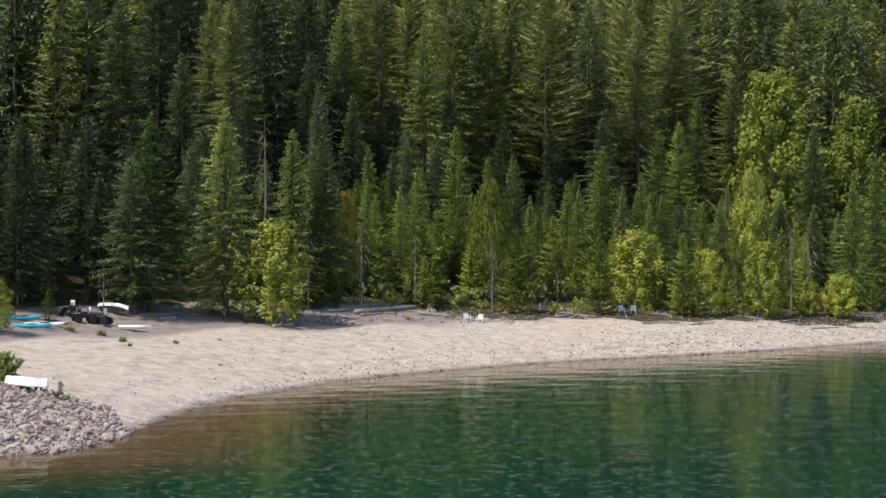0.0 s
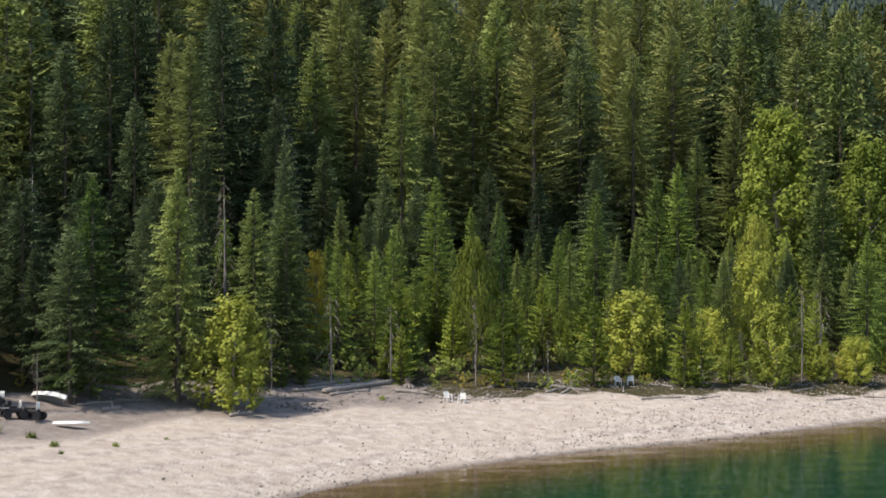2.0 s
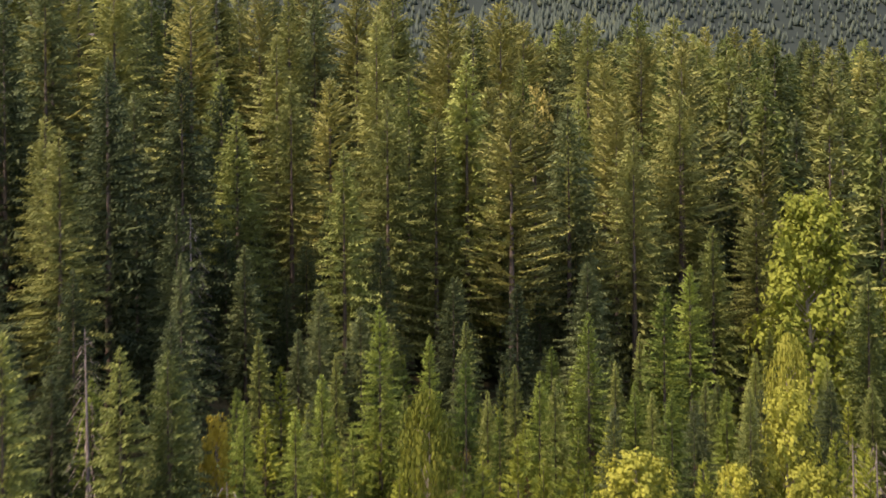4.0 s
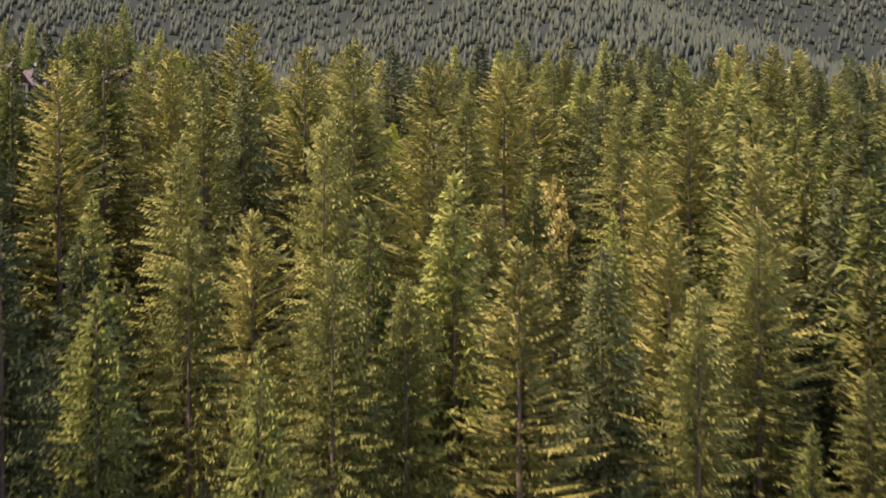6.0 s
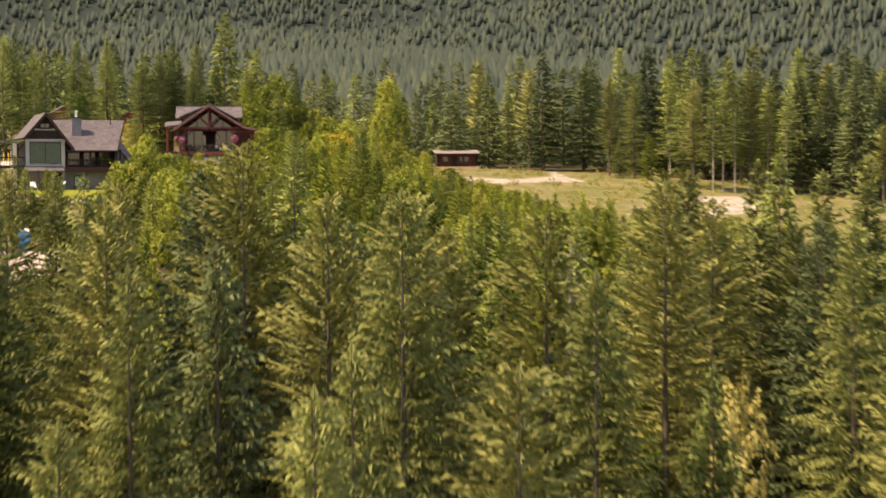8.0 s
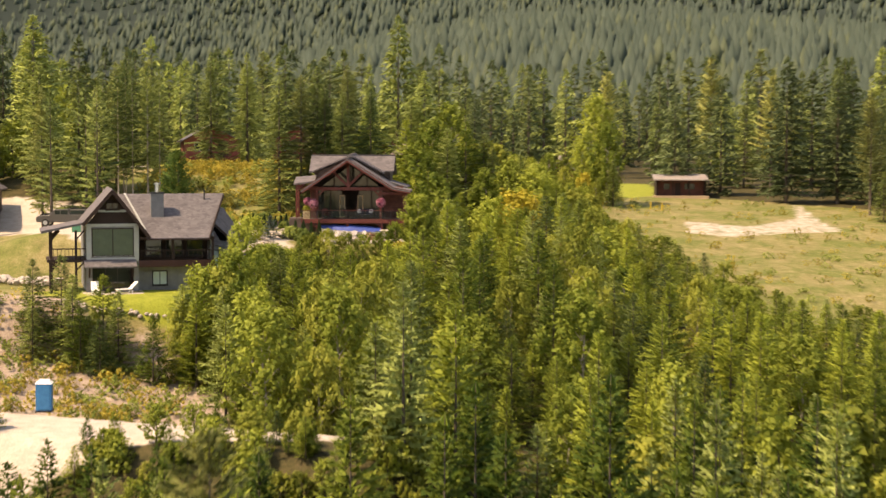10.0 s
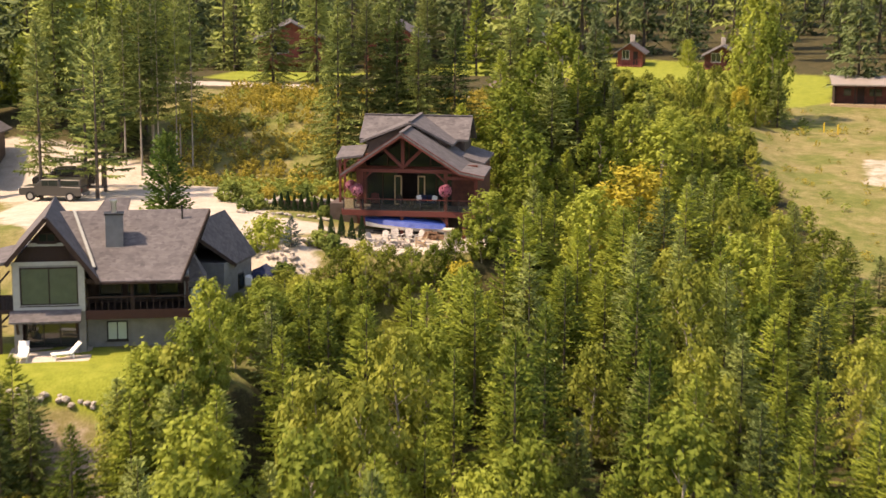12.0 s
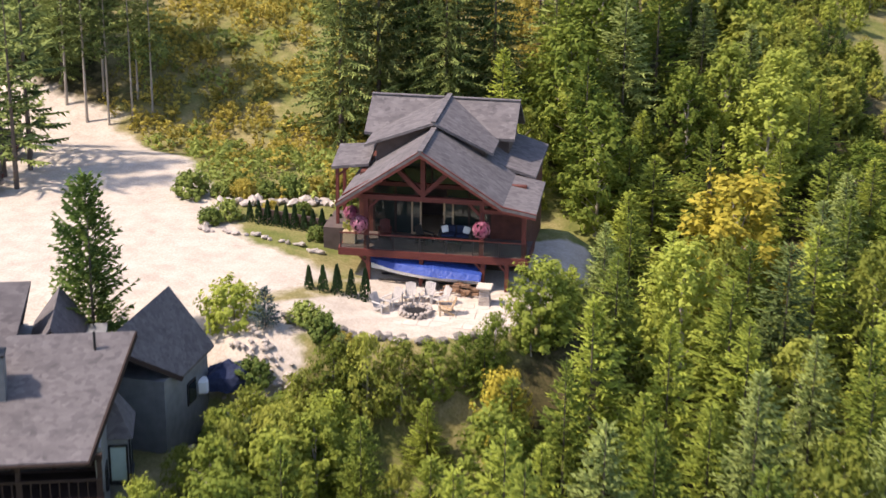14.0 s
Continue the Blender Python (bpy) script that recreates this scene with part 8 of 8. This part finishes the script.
rowboat(-24.6, 105.4, -38, 172, "white upturned rowing boat on the rock heap", M_WHITE, 3.6).scale = (0.95, 1.2, 1.35)
rowboat(-28.0, 151.0, -25, 150, "white upturned boat under the beach trees", M_WHITE, 3.0)
rowboat(-25.0, 144.2, 4, 180, "weathered white board boat lying flat on sand", M_WHITE, 2.6).scale = (1, 0.6, 0.35)
ob = thing("wooden_crate", "dark weathered wooden box beside the boat", "box", (-22.8, 105.2, ground_z(-22.8, 105.2)), 20)
part("body", box(bmesh.new(), -0.3, 0.3, -0.25, 0.25, -0.1, 0.35, 0.03), M_BARK, ob)
part("post", box(bmesh.new(), 0.02, 0.28, 0.0, 0.2, 0.35, 0.95, 0.03), M_DRIFT, ob)


def kayak(x, y, turn, mat, label):
    ob = thing("kayak", label, "kayak", (x, y, ground_z(x, y) + 0.02), turn, group="beached kayaks")
    bm = bmesh.new()
    rings = []
    for i in range(15):
        s = i / 14
        w = max(0.02, 0.33 * math.sin(math.pi * s) ** 0.75)
        k = 0.14 * (2 * s - 1) ** 4
        rings.append([bm.verts.new((3.2 * (s - 0.5), w * math.cos(q), 0.17 + k + (0.17 if math.sin(q) > 0 else 0.16) * math.sin(q) * min(1, w * 6))) for q in (j * math.pi / 4 for j in range(8))])
    for a, b in zip(rings[:-1], rings[1:]):
        for j in range(8):
            bm.faces.new((a[j], a[(j + 1) % 8], b[(j + 1) % 8], b[j]))
    bm.faces.new(rings[0][::-1])
    bm.faces.new(rings[-1])
    bmesh.ops.recalc_face_normals(bm, faces=bm.faces)
    part("hull", bm, mat, ob, smooth=True)
    bm = bmesh.new()
    for i in range(14):
        a, b = i * math.tau / 14, (i + 1) * math.tau / 14
        beam(bm, (0.42 * math.cos(a), 0.21 * math.sin(a), 0.345), (0.42 * math.cos(b), 0.21 * math.sin(b), 0.345), 0.04)
    c = part("cockpit_rim", bm, M_BLACK, ob)
    bm = bmesh.new()
    g = bmesh.ops.create_cone(bm, cap_ends=True, segments=14, radius1=1, radius2=1, depth=0.01)
    for q in g["verts"]:
        q.co = Vector((q.co.x * 0.4, q.co.y * 0.19, 0.342 + q.co.z))
    part("cockpit", bm, M_BLACK, c)


M_TEAL = noisy("turquoise_plastic", [(0.3, (0.03, 0.34, 0.46)), (0.7, (0.06, 0.46, 0.60))], 3, rough=0.4)
kayak(-31.8, 137.6, 12, M_TEAL, "turquoise kayak lying on the sand")
kayak(-30.9, 140.4, -6, M_TAUPE, "grey kayak lying on the sand")
kayak(-31.2, 139.2, 4, M_WHITE, "white kayak lying on the sand")
kayak(-33.2, 140.4, 30, M_TEAL, "turquoise kayak tilted against bushes")


def quad(x, y, turn, label):
    ob = thing("quad_bike", label, "quad bike", (x, y, ground_z(x, y)), turn, group="quad bikes")
    B = bmesh.new
    part("body", box(B(), -0.7, 0.6, -0.25, 0.25, 0.4, 0.75, 0.08), M_BLACK, ob)
    part("seat", box(B(), -0.5, 0.2, -0.16, 0.16, 0.75, 0.9, 0.05), M_BLACK, ob)
    part("rack", box(B(), -0.95, -0.45, -0.35, 0.35, 0.78, 0.83), M_CHROME, ob)
    part("handlebar", beam(B(), (0.35, -0.35, 1.05), (0.35, 0.35, 1.05), 0.04), M_BLACK, ob)
    part("fork", beam(B(), (0.35, 0, 1.05), (0.5, 0, 0.6), 0.08), M_CHROME, ob)
    part("windshield", box(B(), 0.45, 0.5, -0.22, 0.22, 0.85, 1.3, 0.02), M_WHITE, ob)
    for u in (-0.6, 0.6):
        for v in (-0.42, 0.42):
            bm = B()
            g = bmesh.ops.create_cone(bm, cap_ends=True, segments=14, radius1=0.3, radius2=0.3, depth=0.24)
            for q in g["verts"]:
                q.co = Vector((q.co.x + u, q.co.z + v, q.co.y + 0.3))
            part("wheel", bm, M_BLACK, ob)


quad(-29.2, 144.6, 30, "dark quad bike with pale windshield under trees")
quad(-28.0, 145.2, -20, "dark quad bike parked under trees beside the beach")
quad(-30.8, 146.6, 70, "dark quad bike with pale windshield beside the beach forest")

# rock heap at the point: the stones nearest the lake are single pieces
heap = thing("rock_heap", "heap of pale angular stones on the point", "rocks", kind="structure")
spots_r = []
hr = random.Random(31)
while len(spots_r) < 300:
    x, y = hr.uniform(-27, -17), hr.uniform(87, 106.5)
    d = float(inland(np.array([x]), np.array([y]))[0])
    if d > -0.5 and x < -17.2 - 0.35 * max(0, y - 97) and y < 106.5 - 0.25 * (x + 27):
        spots_r.append((x, y, hr.uniform(0.28, 0.7)))
stones_in(heap, spots_r, hr, [M_PINKSTONE, M_STONE, M_PINKSTONE], 0.28)


def heap_fill():
    """The smaller stones between the large ones of the heap."""
    r = random.Random(33)
    shapes = [stone(r, 1.0) for _ in range(4)]
    shapes = [(np.array([tuple(p.co) for p in q.vertices]), np.array([tuple(p.vertices) for p in q.polygons])) for q in shapes]
    out = []
    while len(out) < 1500:
        x, y = r.uniform(-28, -16.6), r.uniform(86.5, 107)
        d = float(inland(np.array([x]), np.array([y]))[0])
        if d < -0.6 or x > -16.9 - 0.35 * max(0, y - 97) or y > 107 - 0.25 * (x + 27):
            continue
        k, a = r.uniform(0.10, 0.30), r.uniform(0, 6.28)
        v, f = shapes[r.randrange(4)]
        w = np.stack([(v[:, 0] * math.cos(a) - v[:, 1] * math.sin(a)) * k, (v[:, 0] * math.sin(a) + v[:, 1] * math.cos(a)) * k, v[:, 2] * k * 0.8], -1)
        out.append((w + np.array([x, y, ground_z(x, y) + r.uniform(0.05, 0.3)]), f))
    tagged(child("small_stones", merged("small_stones", out, M_PINKSTONE), heap), kind="stuff")


heap_fill()


def scatter_stones():
    """Cobbles along the waterline and over the upper beach, all in one."""
    r = random.Random(41)
    shapes = []
    for _ in range(6):
        me = stone(r, 1.0)
        v = np.array([tuple(p.co) for p in me.vertices])
        f = np.array([tuple(p.vertices) for p in me.polygons])
        shapes.append((v, f))
    pale, dark = [], []
    xs, ys = [], []
    while len(xs) < 6000:
        x = r.uniform(-30, 58)
        k = r.random()
        off = abs(r.gauss(0, 1)) * (2.2 + 0.075 * max(0, x + 18)) if k < 0.72 else r.uniform(0, 24)
        y = float(np.interp(x, SHORE[:, 0], SHORE[:, 1])) + off * 1.3 - 0.3
        xs.append(x), ys.append(y)
    xs, ys = np.array(xs), np.array(ys)
    d, z = inland(xs, ys), land(xs, ys)
    for x, y, dd, g in zip(xs, ys, d, z):
        if dd < -0.6 or dd > 24:
            continue
        s = r.uniform(0.06, 0.19) * (1.5 if r.random() < 0.06 else 1) * (1.25 if x > 15 else 1)
        v, f = shapes[r.randrange(6)]
        a = r.uniform(0, 6.28)
        w = np.stack([(v[:, 0] * math.cos(a) - v[:, 1] * math.sin(a)) * s + x, (v[:, 0] * math.sin(a) + v[:, 1] * math.cos(a)) * s + y, v[:, 2] * s + g + 0.1 * s], -1)
        (dark if r.random() < 0.12 or dd < 0.3 else pale).append((w, f))
    ob = thing("beach_cobbles", "pale rounded cobbles strewn along the waterline", "stones", kind="stuff")
    tagged(child("cobbles", merged("cobbles", pale, M_STONE), ob), kind="stuff")
    tagged(child("wet_cobbles", merged("wet_cobbles", dark, M_DARKSTONE), ob), kind="stuff")


scatter_stones()
ring = thing("stone_circle", "low ring of loose stones on the sand", "rocks", kind="structure")
stones_in(ring, [(-9.4 + hr.gauss(0, 1.5), 161.2 + hr.gauss(0, 0.9), hr.uniform(0.15, 0.35)) for _ in range(90)], hr, [M_STONE, M_DARKSTONE], 0.3)
ring = thing("stone_circle", "low heap of pale stones beside the white chairs", "rocks", kind="structure")
stones_in(ring, [(4.0 + hr.gauss(0, 1.8), 171.0 + hr.gauss(0, 0.7), hr.uniform(0.15, 0.35)) for _ in range(110)], hr, [M_STONE], 0.3)


def grass_tuft(x, y, size):
    ob = thing("grass_tuft", "small green weed tuft on the sand", "plant", (x, y, ground_z(x, y)), group="beach weeds")
    r = random.Random(int(x * 50))
    tris = []
    for _ in range(60):
        a, l = r.uniform(0, 6.28), size * r.uniform(0.5, 1.2)
        p = Vector((r.gauss(0, 0.25) * size, r.gauss(0, 0.25) * size, 0))
        q = p + Vector((math.cos(a) * l * 0.5, math.sin(a) * l * 0.5, l * r.uniform(0.4, 1)))
        t = Vector((-math.sin(a), math.cos(a), 0)) * size * 0.09
        tris.append((np.array([tuple(p - t), tuple(p + t), tuple(q)]), np.array([(0, 1, 2)])))
    child("leaves", merged("leaves", tris, M_GREENSHRUB), ob)


for x, y, s in ((-26.7, 138.9, 0.6), (-20.9, 138.9, 0.45), (-24.6, 136.5, 0.5), (-29.2, 139.4, 0.7), (-3.3, 167.6, 0.5), (-22.2, 104.4, 0.6), (-23.6, 134.0, 0.35), (-18.0, 143.0, 0.3)):
    grass_tuft(x, y, s)
LOW[0].plant(-26.6, 107.4, 1.9, 0, z=1.8, label="yellow green bush above the rock heap")
plant(WILLOW, -33.6, 133.0, height=4.2, wide=1.5, label="olive bush at the edge of the beach")
plant(YOUNG, -31.6, 142.5, height=2.6, wide=1.5, label="dense green bush beside the kayaks")

# undergrowth at the forest edge and thin bare poles among it
under = {"l": {"crown": [], "trunk": []}, "g": {"crown": [], "trunk": []}, "y": {"crown": [], "trunk": []}}
for _ in range(1000):
    x = rr.uniform(-40, 62)
    y = float(np.interp(x, SHORE[:, 0], SHORE[:, 1])) + rr.uniform(9, 70)
    d = float(inland(np.array([x]), np.array([y]))[0])
    if d < float(beach_width(x)) + (6.5 if x < -12 else 3.0) or d > 50:
        continue
    u = rr.random()
    if u < 0.45:
        stamp_tree(under["l"], LIGHT_LOW, x, y, rr.uniform(0.8, 2.4), rr.uniform(0.9, 1.4))
    elif u < 0.6:
        stamp_tree(under["g"], LIGHT_GOLD, x, y, rr.uniform(0.6, 1.6), rr.uniform(0.9, 1.4))
    elif u < 0.8 and x > -12:
        stamp_tree(under["y"], LIGHT_YOUNG, x, y, rr.uniform(3, 9), rr.uniform(0.8, 1.1))
wood_of("undergrowth", "green and golden undergrowth at the forest edge", [(M_GREENSHRUB, under["l"]), (M_GOLD, under["g"]), (M_YOUNG, under["y"])])
